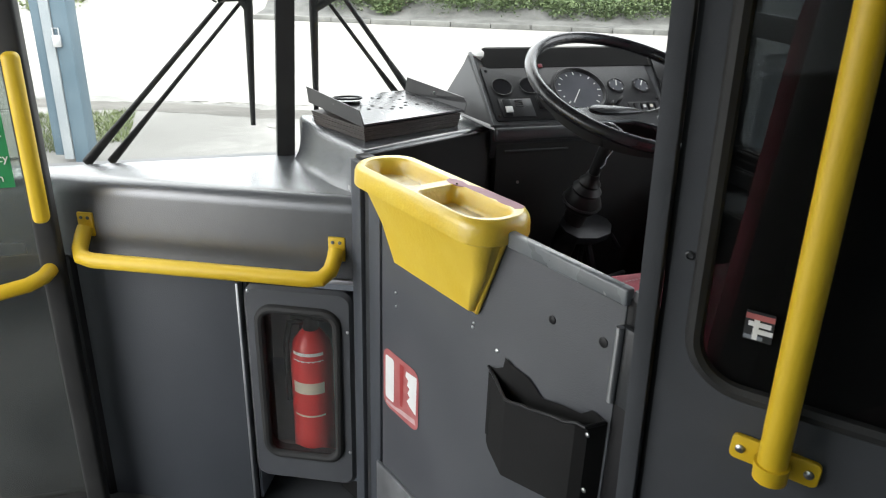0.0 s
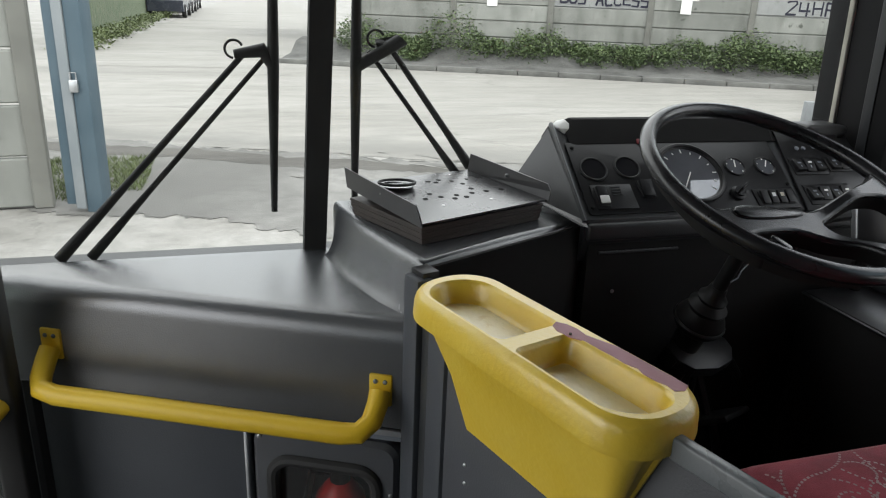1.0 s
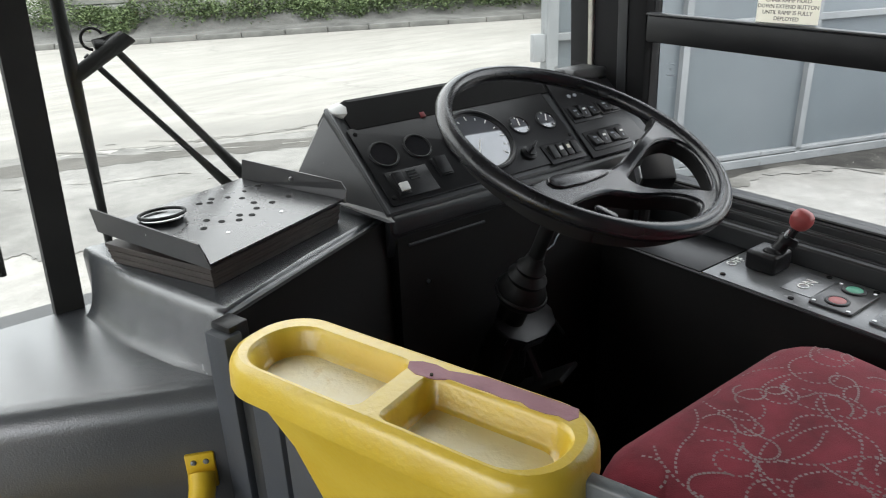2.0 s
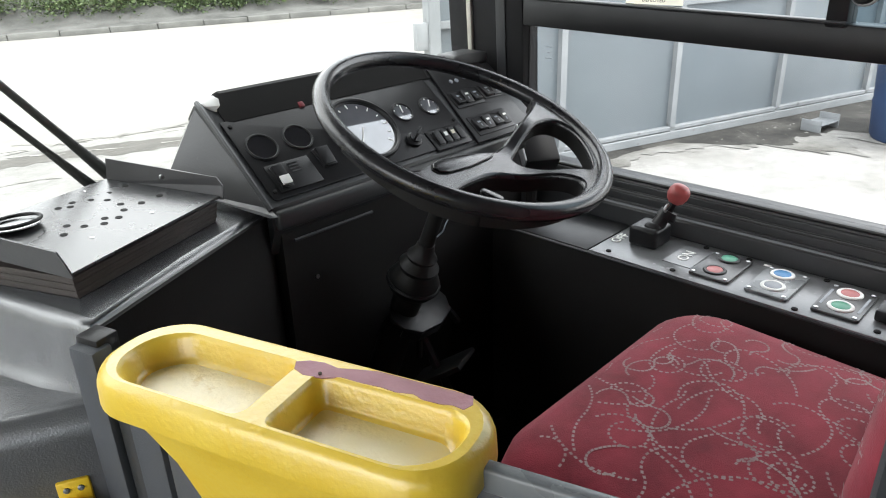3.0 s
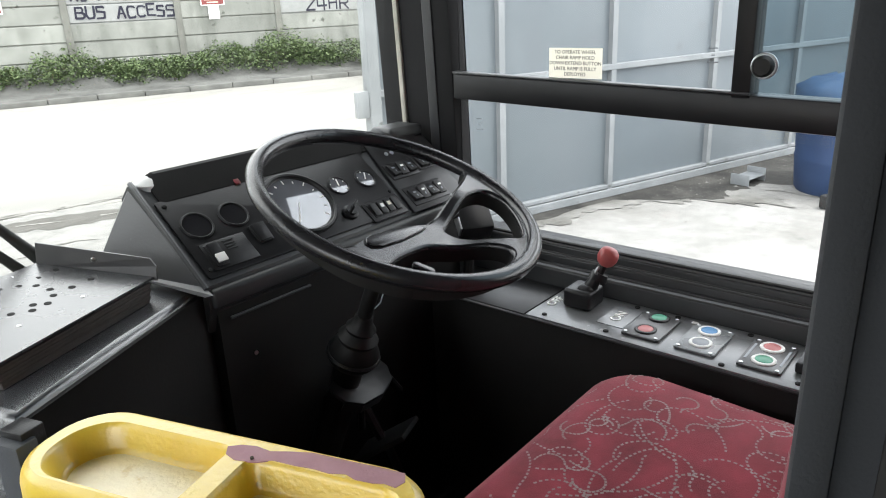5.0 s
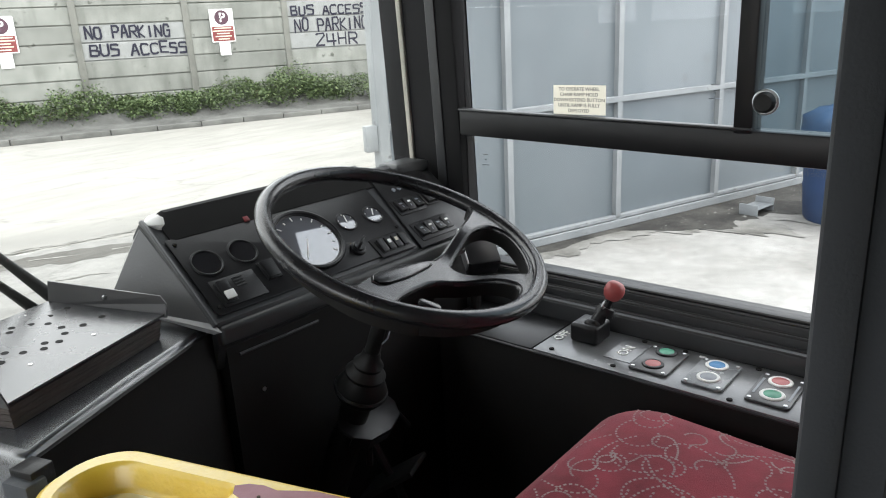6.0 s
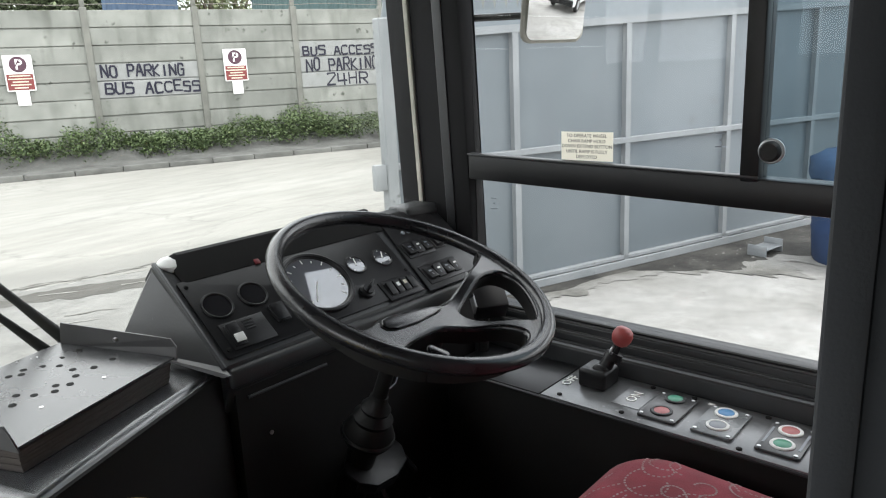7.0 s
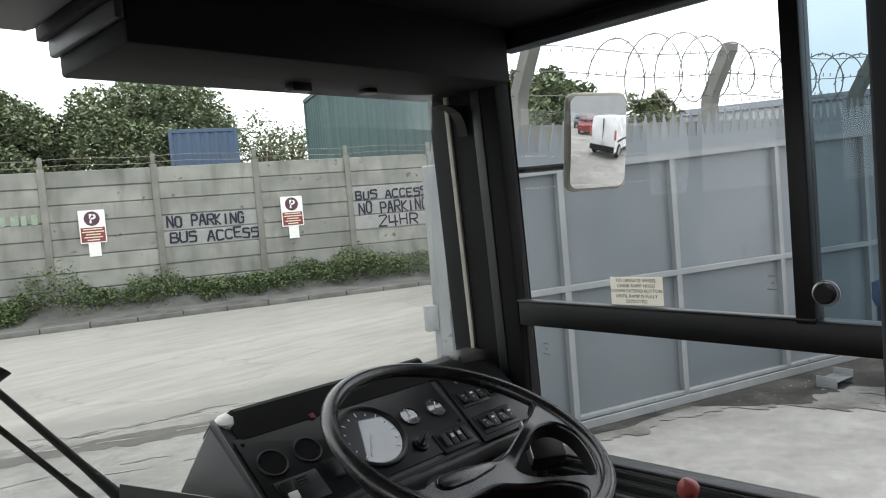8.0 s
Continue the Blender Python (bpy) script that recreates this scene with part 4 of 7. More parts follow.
st = part("sticker", film(rounded(-1.206, 0.79, -1.07, 0.936, 0.022, 4), 0.7255), RED_BTN, leaf, "red and white notice sticker with worn corners", smooth=0)
part("white_bar", film(rounded(-1.197, 0.812, -1.163, 0.92, 0.006, 2), 0.7248), WHITE, st, smooth=0)
part("white_bar", film([(-1.078, 0.83), (-1.076, 0.922), (-1.115, 0.918), (-1.118, 0.905), (-1.107, 0.9), (-1.112, 0.886), (-1.102, 0.882), (-1.11, 0.868), (-1.101, 0.862), (-1.112, 0.848), (-1.103, 0.84)], 0.7248), WHITE, st, smooth=0)
part("faded_bar", film([(-1.196, 0.798), (-1.165, 0.798), (-1.1, 0.803), (-1.078, 0.806), (-1.082, 0.818), (-1.135, 0.812), (-1.16, 0.806), (-1.194, 0.806)], 0.7248), PINK_PRINT, st, smooth=0)
part("red_rule", film([(-1.138, 0.82), (-1.128, 0.822), (-1.124, 0.925), (-1.14, 0.924)], 0.7244), RED_DEEP, st, smooth=0)
# the post that the door shuts against
dp = thing("door_post", DOOR @ Vector((-1.26, 0.73, 0.34)), "grooved grey door post beside the ticket desk", "post", kind="structure")
for a0, a1, n0 in ((-1.334, -1.294, 0.722), (-1.292, -1.268, 0.73), (-1.265, -1.22, 0.724)):
    part("strip", Shape(DOOR).box((a0, n0, 0.34), (a1, 0.75, 1.318 if a0 < -1.3 else 1.29), 0.004), DARK_GREY if a0 < -1.28 and a0 > -1.3 else BLUE_GREY, dp)
part("latch", Shape(DOOR).box((-1.292, 0.742, 1.26), (-1.252, 0.782, 1.308), 0.006, 3), ALUMINIUM, dp, "worn metal door latch")

# yellow cash tray on the door
tray = thing("cash_tray", DOOR @ Vector((-0.98, 0.69, 1.16)), "worn yellow cash tray with two hollows fixed over the cab door", "cash tray")
A0, A1, N0, N1, ZT = -1.246, -0.822, 0.659, 0.796, 1.346


def oval(a0, n0, a1, n1, r, z, seg=8):
    return [(a, n, z) for a, n in (corners(a0, n0, a1, n1, r, seg) if isinstance(r, tuple) else rounded(a0, n0, a1, n1, r, seg))]


def corners(x0, y0, x1, y1, rs, seg=8):
    """Outline of a rectangle with a radius of its own at each corner, from the far right one round to the left."""
    pts = []
    for sx, sy, r, a0 in ((x1, y1, rs[0], 0), (x0, y1, rs[1], 90), (x0, y0, rs[2], 180), (x1, y0, rs[3], 270)):
        cx, cy = sx + (-r if sx == x1 else r), sy + (-r if sy == y1 else r)
        pts += [(cx + r * math.cos(radians(a0 + 90 * k / seg)), cy + r * math.sin(radians(a0 + 90 * k / seg))) for k in range(seg + 1)]
    return pts


t = Shape(DOOR)
body = [oval(A0 + i_, N0 + i_, A1 - i_, N1 - i_, 0.058 - i_ * 0.6, z_) for i_, z_ in ((0.03, ZT - 0.041), (0.004, ZT - 0.042), (0.001, ZT - 0.04), (0.0, ZT - 0.036), (0.001, ZT - 0.015), (0.003, ZT - 0.008), (0.006, ZT - 0.003), (0.011, ZT))]
t.ring_wall(body)
t.add(body[0], [tuple(range(len(body[0])))[::-1]])
part("rim", t, YELLOW_TRAY, tray)
# upper face with two hollows
AM = -1.03
pans = [(A0 + 0.026, N0 + 0.014, AM - 0.01, N1 - 0.026, (0.012, 0.045, 0.045, 0.014)), (AM + 0.014, N0 + 0.014, A1 - 0.02, N1 - 0.036, (0.03, 0.014, 0.012, 0.05))]
bm = bmesh.new()
loops = []
for a0, n0, a1, n1, r in [(A0 + 0.011, N0 + 0.011, A1 - 0.011, N1 - 0.011, (0.0514,) * 4)] + pans:
    vs = [bm.verts.new((a, n, ZT)) for a, n in corners(a0, n0, a1, n1, r, 8)]
    loops.append(vs)
    for i in range(len(vs)):
        bm.edges.new((vs[i], vs[(i + 1) % len(vs)]))
bmesh.ops.triangle_fill(bm, edges=bm.edges[:], use_beauty=True)
bm.faces.ensure_lookup_table()
for f in bm.faces[:]:
    c = f.calc_center_median()
    if any(a0 + 0.004 < c.x < a1 - 0.004 and n0 + 0.004 < c.y < n1 - 0.004 and all(v in lp for v in f.verts) for (a0, n0, a1, n1, r), lp in zip(pans, loops[1:])):
        bm.faces.remove(f)
for f in bm.faces:
    f.normal_update()
    if f.normal.z < 0:
        f.normal_flip()
t = Shape(DOOR)
t.bm(bm)
part("face", t, YELLOW_TRAY, tray)
for a0, n0, a1, n1, r in pans:
    t = Shape(DOOR)
    steps = [(0.0, ZT), (0.002, ZT - 0.002), (0.004, ZT - 0.006), (0.009, ZT - 0.024), (0.012, ZT - 0.028), (0.015, ZT - 0.0295)]
    t.ring_wall([oval(a0 + i_, n0 + i_, a1 - i_, n1 - i_, tuple(max(c - i_ * 0.5, 0.006) for c in r), z_) for i_, z_ in steps])
    hol = part("hollow", t, YELLOW_TRAY, tray)
    ring_ = corners(a0 + 0.0135, n0 + 0.0135, a1 - 0.0135, n1 - 0.0135, tuple(max(c - 0.007, 0.006) for c in r), 8)
    t = Shape(DOOR).add([((a0 + a1) / 2, (n0 + n1) / 2, ZT - 0.0288)] + [(a, n, ZT - 0.0292) for a, n in ring_], [(0, k + 1, (k + 1) % len(ring_) + 1) for k in range(len(ring_))])
    part("hollow_floor", t, YELLOW_FLOOR, hol, "scuffed floor of the hollow, paled to stand for sky light")
t = Shape(DOOR)
funnel = []
for a0, n0, a1, r, z in ((A0 + 0.036, N0 + 0.014, A1 - 0.012, 0.03, ZT - 0.04), (A0 + 0.04, N0 + 0.017, A1 - 0.016, 0.028, ZT - 0.05), (-1.172, 0.694, -0.86, 0.018, 1.235), (-1.142, 0.708, -0.894, 0.007, 1.16), (-1.138, 0.716, -0.9, 0.004, 1.1575)):
    funnel.append([(a, n, z_) if n < 0.7265 - r * 1.01 else (a0 if a < (a0 + a1) / 2 else a1, n, z_) for a, n, z_ in oval(a0, n0, a1, 0.7265, r, z)])
t.ring_wall(funnel)
part("chute", t, YELLOW_TRAY, tray, smooth=60)
t = Shape(DOOR).tube([(A0 + 0.036, 0.722, ZT - 0.044), (-1.144, 0.722, 1.157), (-0.893, 0.722, 1.157), (A1 - 0.014, 0.722, ZT - 0.044)], 0.005, 8)
part("flange", t, YELLOW_TRAY, tray)
t = Shape(DOOR @ pose(0, 0, ZT))
chip = [(-1.046, 0.767), (-1.04, 0.756), (-1.026, 0.7505), (-1.005, 0.7535), (-0.99, 0.7615), (-0.965, 0.7612), (-0.945, 0.7625), (-0.929, 0.761), (-0.912, 0.765), (-0.9, 0.7605), (-0.883, 0.761), (-0.872, 0.764), (-0.86, 0.762), (-0.855, 0.772), (-0.86, 0.7835), (-0.88, 0.7845), (-0.913, 0.784), (-0.96, 0.7845), (-0.982, 0.779), (-1.0, 0.7735), (-1.018, 0.7765), (-1.034, 0.774)]
t.prism(chip, -0.001, 0.0004)
part("bare_patch", t, PINK, tray, "pink patch where the yellow paint has chipped away")
for p in ((-0.992, 0.6655, 1.33), (-1.07, 0.668, 1.335), (-1.01, 0.757, 1.3475)):
    part("chip", Shape(DOOR @ pose(*p)).lathe([(0.0018, -0.001), (0.0018, 0.0012)], 7), BARK, tray, "small dark chip in the paint")

# ---- cab partition and pole ----
pt = thing("cab_partition", PART @ Vector((0.2, 0.02, 0.34)), "grey cab partition with a dark window", "partition")
part("front_profile", Shape(PART).prism([(0.001, -0.012), (0.027, -0.012), (0.027, 0.006), (0.009, 0.006)], 0.34, 2.3, 0.003), PARTITION, pt)
part("seam", Shape(PART).box((0.027, 0.004, 0.34), (0.034, 0.01, 2.3)), BLACK, pt)
sh = Shape(PART @ pose(0, 0.0, 0, 90, 0, 0))
inn = rounded(0.078, 1.24, 0.62, 2.1, 0.06, 8)
outl = rounded(0.034, 0.34, 0.66, 2.3, 0.002, 8)
sh.ring_wall([[(x, z, -0.012) for x, z in inn], [(x, z, 0.0) for x, z in inn], [(x, z, 0.0) for x, z in outl], [(x, z, -0.012) for x, z in outl], [(x, z, -0.012) for x, z in inn]])
part("panel", sh, PARTITION, pt)
part("gasket", Shape(PART @ pose(0, 0.0, 0, 90, 0, 0)).tube([(x, z, 0.0) for x, z in rounded(0.073, 1.235, 0.625, 2.105, 0.065, 8)], 0.011, 8, True), RUBBER, pt, "black rubber window gasket")
o = part("pane", Shape(PART @ pose(0, 0.01, 0, 90, 0, 0)).prism(inn, 0, 0.004), TINTED, pt, "dark tinted pane", smooth=0)
part("rear_panel", Shape().box((0.93, 0.27, 0.34), (1.41, 0.31, 2.3)), DARK_GREY, pt)
for s, z in ((0.055, 1.4), (0.055, 0.9), (0.055, 1.9)):
    part("screw", Shape(PART @ pose(s, 0, z, 90, 0, 0)).lathe([(0.006, 0), (0.006, 0.002), (0.004, 0.003), (0.003, 0.001)], 12), DARK_GREY, pt)
sk = part("sticker", Shape(PART).box((0.128, -0.001, 1.312), (0.16, 0.0, 1.35)), DARK_GREY, pt, "small worn sticker on the pane")
for k, (s0, s1, z0, z1, mt_) in enumerate(((0.128, 0.16, 1.34, 1.347, RED_BTN), (0.132, 0.157, 1.331, 1.337, WHITE), (0.14, 0.16, 1.322, 1.328, WHITE), (0.129, 0.15, 1.314, 1.319, GREY_BTN), (0.138, 0.144, 1.314, 1.34, WHITE))):
    part("sticker_bar", Shape(PART).box((s0, -0.0018 - 0.0002 * k, z0), (s1, -0.001, z1)), mt_, sk, smooth=0)
pole = thing("grab_pole", PART @ Vector((0.19, -0.03, 1.15)), "yellow upright grab pole on the partition", "grab pole")
part("tube", Shape(PART).tube([(0.19, -0.034, 1.152), (0.19, -0.034, 1.2), (0.19, -0.034, 2.3)], 0.0172, 16), YELLOW, pole)
ft = part("foot", Shape(PART @ pose(0.19, -0.001, 1.16, 90, 3, 0)).prism(rounded(-0.052, -0.018, 0.052, 0.018, 0.008, 5), 0, 0.008, 0.002), YELLOW, pole)
part("knuckle", Shape(PART).tube([(0.19, -0.034, 1.143), (0.19, -0.032, 1.15), (0.19, -0.034, 1.175)], [0.012, 0.02, 0.021], 14), YELLOW, pole)
for s in (-0.04, 0.04):
    part("bolt", Shape(PART @ pose(0.19 + s, -0.009, 1.16 - s * 0.05, 90, 0, 0)).lathe([(0.006, 0), (0.006, 0.002), (0.003, 0.004)], 10), CHROME, ft)

# ---- folding entrance door ----
fd = thing("folding_door", (-0.7, 1.7, 0.33), "folded entrance door leaf with dusty glass and black frame", "door")
part("edge_post", Shape().box((-0.372, 1.68, 0.335), (-0.328, 1.735, 2.15), 0.008, 3), RUBBER, fd)
part("outer_post", Shape().box((-1.03, 1.68, 0.335), (-0.99, 1.735, 2.15), 0.008, 3), RUBBER, fd)
part("top_rail", Shape().box((-0.99, 1.69, 2.1), (-0.372, 1.73, 2.15), 0.004), RUBBER, fd)
part("bottom_rail", Shape().box((-0.99, 1.69, 0.335), (-0.372, 1.73, 0.42), 0.004), RUBBER, fd)
o = part("pane", Shape().box((-0.99, 1.706, 0.42), (-0.372, 1.711, 2.1)), DOOR_GLASS, fd, "dusty full-height door glass", smooth=0)
o.visible_shadow = False
part("grip", Shape().box((-0.362, 1.645, 1.167), (-0.33, 1.68, 1.518), 0.012, 3), YELLOW, fd, "yellow grab sleeve on the door edge")
part("bar", Shape().tube([(-0.352, 1.684, 1.05), (-0.362, 1.655, 1.045), (-0.39, 1.635, 1.038), (-0.45, 1.622, 1.03), (-0.9, 1.60, 1.0), (-0.96, 1.62, 1.0), (-0.97, 1.68, 1.0)], 0.0165, 12), YELLOW, fd, "curved yellow grab bar")
sg = part("sign", Shape().box((-0.58, 1.7025, 1.235), (-0.392, 1.7045, 1.40)), GREEN_SIGN, fd, "green emergency sign with a white arrow", smooth=0)
SG = frame_of((0, 1.7018, 0), (1, 0, 0), (0, 0, 1))
ar = Shape(SG).prism([(-0.56, 1.352), (-0.43, 1.352), (-0.452, 1.378), (-0.435, 1.378), (-0.398, 1.345), (-0.435, 1.312), (-0.452, 1.312), (-0.43, 1.338), (-0.56, 1.338)], 0, 0.0005)
part("arrow", ar, WHITE, sg, smooth=0)
for i, tx in enumerate(("Emergency", "pull", "to open")):
    words("lettering", tx, SG @ pose(-0.448, 1.298 - i * 0.021, 0.0003), 0.024, WHITE, sg)

# ---- instrument binnacle ----
bn = thing("instrument_binnacle", (1.0, 1.75, 1.3), "dark instrument binnacle with dials and switches", "instrument panel")
prof = [(1.64, 1.30), (1.646, 1.336), (1.822, 1.47), (1.84, 1.476), (1.868, 1.45), (1.868, 1.25), (1.66, 1.25)]
sh = Shape()
xs = (0.6, 0.655, 1.36)
loops = []
for x in (0.655, 1.362):
    loops.append([(x, y, z) for y, z in prof])
sh.ring_wall(loops)
n_ = len(prof)
sh.add(loops[0], [tuple(range(n_))]).add(loops[1], [tuple(range(n_))[::-1]])
part("housing", sh, DARK_GREY, bn, smooth=0)
side = Shape()
side.add([(0.656, 1.646, 1.336), (0.656, 1.818, 1.474), (0.66, 1.838, 1.479), (0.645, 1.868, 1.43), (0.59, 1.868, 1.345), (0.62, 1.59, 1.345), (0.652, 1.62, 1.33)], [(0, 1, 2, 3, 4, 5, 6)])
part("left_cheek", side, STEEL_DARK, bn, smooth=0)
part("edge_bead", Shape().tube([(0.655, 1.642, 1.334), (0.655, 1.816, 1.473), (0.66, 1.838, 1.479)], 0.005, 8), DARK_GREY, bn)
fp = part("left_fascia", Shape(FACE).prism(rounded(0.0, 0.006, 0.474, 0.182, 0.006, 4), 0.0, 0.003, 0.001), BLACK, bn)
part("right_fascia", Shape(FACE).prism([(0.479, -0.01), (0.66, -0.01), (0.66, 0.21), (0.503, 0.21)], 0.0, 0.006, 0.0015), BLACK, bn)
hd_ = Shape()
for x_, k_ in ((0.012, 0), (0.026, 1), (0.488, 1), (0.5, 0)):
    hd_.v += [tuple(FACE @ Vector((x_, y_, z_))) for y_, z_ in ((0.176, 0.0), (0.178, 0.002 + 0.002 * k_), (0.232, 0.004 + 0.012 * k_), (0.241, 0.002 + 0.01 * k_), (0.243, -0.02))]
hd_.f = [(i * 5 + j, i * 5 + 5 + j, i * 5 + 6 + j, i * 5 + 1 + j) for i in range(3) for j in range(4)] + [(0, 1, 2, 3, 4), (19, 18, 17, 16, 15)]
part("hood", hd_, BLACK_MATT, bn, "matt black strip above the dials", smooth=30)
for x_, y_ in ((0.166, 0.184), (0.298, 0.2)):
    part("warning_lamp", Shape(FACE @ pose(x_, y_, 0.006)).box((-0.006, -0.008, -0.01), (0.006, 0.008, 0.0), 0.001), RED_LAMP, bn, "small red warning lamp")
part("right_cap", Shape().prism([(1.26, 1.80), (1.36, 1.79), (1.36, 1.868), (1.26, 1.868)], 1.45, 1.478, 0.01, 3), DARK_GREY, bn)
part("sensor", Shape(pose(0.69, 1.838, 1.47)).lathe([(0.026, -0.006), (0.026, 0.004), (0.018, 0.014), (0.006, 0.018)], 18), WHITE, bn, "round white sensor dome")
part("bottom_lip", Shape().box((0.66, 1.632, 1.296), (1.36, 1.66, 1.33), 0.008, 3), DARK_GREY, bn)
part("lower_panel", Shape().prism([(0.67, 1.645), (1.36, 1.645), (1.36, 1.72), (0.67, 1.72)], 0.62, 1.3), BLACK_MATT, bn)
part("panel_frame", Shape().tube([(0.69, 1.64, 1.272), (0.86, 1.64, 1.272)], 0.003, 6), DARK_GREY, bn)
part("panel_screw", Shape(pose(0.73, 1.644, 1.19, 90, 0, 0)).lathe([(0.004, 0), (0.004, 0.002)], 8), CHROME, bn)


def dial(x, y, r, face, needle=None, ticks=0):
    d = part("dial", Shape(FACE @ pose(x, y, 0.003)).tube([(r * math.cos(a * math.pi / 20), r * math.sin(a * math.pi / 20), 0.001) for a in range(40)], 0.0022, 8, True), BLACK, bn)
    part("face", Shape(FACE @ pose(x, y, 0.003)).lathe([(r, -0.002), (r, 0.0008)], 32), face, d)
    if needle is not None:
        m = FACE @ pose(x, y, 0.0045, 0, 0, needle)
        part("needle", Shape(m).box((-0.002, -0.0012, 0), (r * 0.75, 0.0012, 0.001)), WHITE, d)
    if ticks:
        tk = Shape()
        for i in range(ticks):
            a = 225 - 270 * i / (ticks - 1)
            tk.m = FACE @ pose(x, y, 0.004, 0, 0, a)
            tk.box((r * 0.78, -0.0012, 0), (r * (0.92 if i % 2 == 0 else 0.86), 0.0012, 0.0008))
        part("scale_mark", tk, WHITE, d)
    return d


# An empty ringed hole, its dark inside drawn as a near-black disc.
dial(0.041, 0.113, 0.027, DIAL_DARK)
dial(0.115, 0.115, 0.026, DIAL_DARK)
dial(0.25, 0.096, 0.066, DIAL, 235, 13)
dial(0.362, 0.11, 0.022, DIAL, 75, 5)
dial(0.435, 0.108, 0.022, DIAL, 60, 5)
part("speedo_cowl", Shape(FACE @ pose(0.25, 0.096, 0.003)).tube([(0.071 * math.cos(a * math.pi / 24), 0.071 * math.sin(a * math.pi / 24), 0.003) for a in range(48)], 0.005, 8, True), BLACK, bn)


def rocker(x, y, w=0.018, h=0.03, top=BLACK, lit=None):
    r = part("rocker_switch", Shape(FACE).box((x - w / 2 - 0.002, y - h / 2 - 0.002, 0.002), (x + w / 2 + 0.002, y + h / 2 + 0.002, 0.007), 0.0015), BLACK, bn)
    part("key", Shape(FACE @ pose(x, y, 0.007, 8, 0, 0)).box((-w / 2, -h / 2, -0.003), (w / 2, h / 2, 0.005), 0.0015), top, r)
    if lit:
        part("symbol", Shape(FACE @ pose(x, y + h * 0.1, 0.012, 8, 0, 0)).box((-w * 0.25, -h * 0.14, 0), (w * 0.25, h * 0.14, 0.0012)), lit, r)


part("switch_plate", Shape(FACE).box((0.018, 0.016, 0.003), (0.106, 0.074, 0.005), 0.0015), BLACK, bn)
rocker(0.036, 0.045, 0.02, 0.042)
part("white_key", Shape(FACE @ pose(0.036, 0.034, 0.011, 8, 0, 0)).box((-0.009, -0.008, 0), (0.009, 0.008, 0.004), 0.001), WHITE, bn, "white rocker key")
vents = Shape(FACE)
for i in range(4):
    vents.box((0.06, 0.066 - i * 0.006, 0.005), (0.08, 0.068 - i * 0.006, 0.0062))
part("vent_slots", vents, DARK_GREY, bn)
rocker(0.136, 0.06, 0.026, 0.036)
kn = part("key_switch", Shape(FACE @ pose(0.336, 0.04, 0.003)).lathe([(0.016, 0), (0.016, 0.006), (0.011, 0.008), (0.011, 0.012)], 18), BLACK, bn)
part("key_bow", Shape(FACE @ pose(0.336, 0.04, 0.012, 0, 0, 35)).box((-0.012, -0.0025, 0), (0.012, 0.0025, 0.022), 0.002), BLACK, kn)
part("switch_bezel", Shape(FACE).box((0.372, 0.0, 0.003), (0.47, 0.05, 0.0055), 0.002), BLACK, bn)
for i, lit in enumerate((None, WHITE, CREAM, None)):
    rocker(0.391 + 0.02 * i, 0.026, 0.016, 0.03, BLACK, lit if i in (1, 2) else None)
for x0_, y0_, x1_, y1_, n3 in ((0.497, 0.08, 0.582, 0.126, 3), (0.588, 0.086, 0.648, 0.126, 2), (0.495, 0.003, 0.61, 0.054, 4)):
    part("switch_bezel", Shape(FACE).box((x0_, y0_, 0.006), (x1_, y1_, 0.0082), 0.0015), BLACK, bn)
    wd_ = (x1_ - x0_ - 0.008) / n3
    for i in range(n3):
        cx_, cy_ = x0_ + 0.004 + wd_ * (i + 0.5), (y0_ + y1_) / 2
        o_ = part("rocker_switch", Shape(FACE @ pose(cx_, cy_, 0.0085, 10 if i % 2 else -8, 0, 0)).box((-wd_ / 2 + 0.0015, -0.016, -0.002), (wd_ / 2 - 0.0015, 0.016, 0.006), 0.0015), BLACK, bn)
        part("symbol", Shape(FACE @ pose(cx_, cy_ + 0.004, 0.0148 if i % 2 else 0.0135, 10 if i % 2 else -8, 0, 0)).box((-0.0045, -0.0022, 0), (0.0045, 0.0022, 0.0008)), WHITE if i in (1, 3) else GREY_BTN, o_)
        part("symbol", Shape(FACE @ pose(cx_, cy_ - 0.006, 0.013 if i % 2 else 0.0148, 10 if i % 2 else -8, 0, 0)).box((-0.0012, -0.003, 0), (0.0012, 0.003, 0.0008)), GREY_BTN, o_)
for x, y in ((0.536, 0.152), (0.553, 0.152), (0.58, 0.155)):
    part("tell_tale", Shape(FACE @ pose(x, y, 0.006)).lathe([(0.005, 0), (0.005, 0.002), (0.003, 0.003)], 10), GREY_BTN, bn)
for x, y in ((0.01, 0.022), (0.012, 0.168), (0.466, 0.06), (0.488, 0.0), (0.489, 0.06)):
    part("screw", Shape(FACE @ pose(x, y, 0.003)).lathe([(0.004, 0), (0.004, 0.002), (0.002, 0.003)], 8), BLACK_MATT, bn)

# ---- steering wheel and column ----
sw = thing("steering_wheel", WHEEL.translation, "large black four-spoke steering wheel", "steering wheel")
R, r = 0.2198, 0.0132
part("rim", Shape(WHEEL).tube([(R * math.cos(a * math.pi / 36), R * math.sin(a * math.pi / 36), 0) for a in range(72)], r, 14, True), WHEEL_GRIP, sw)


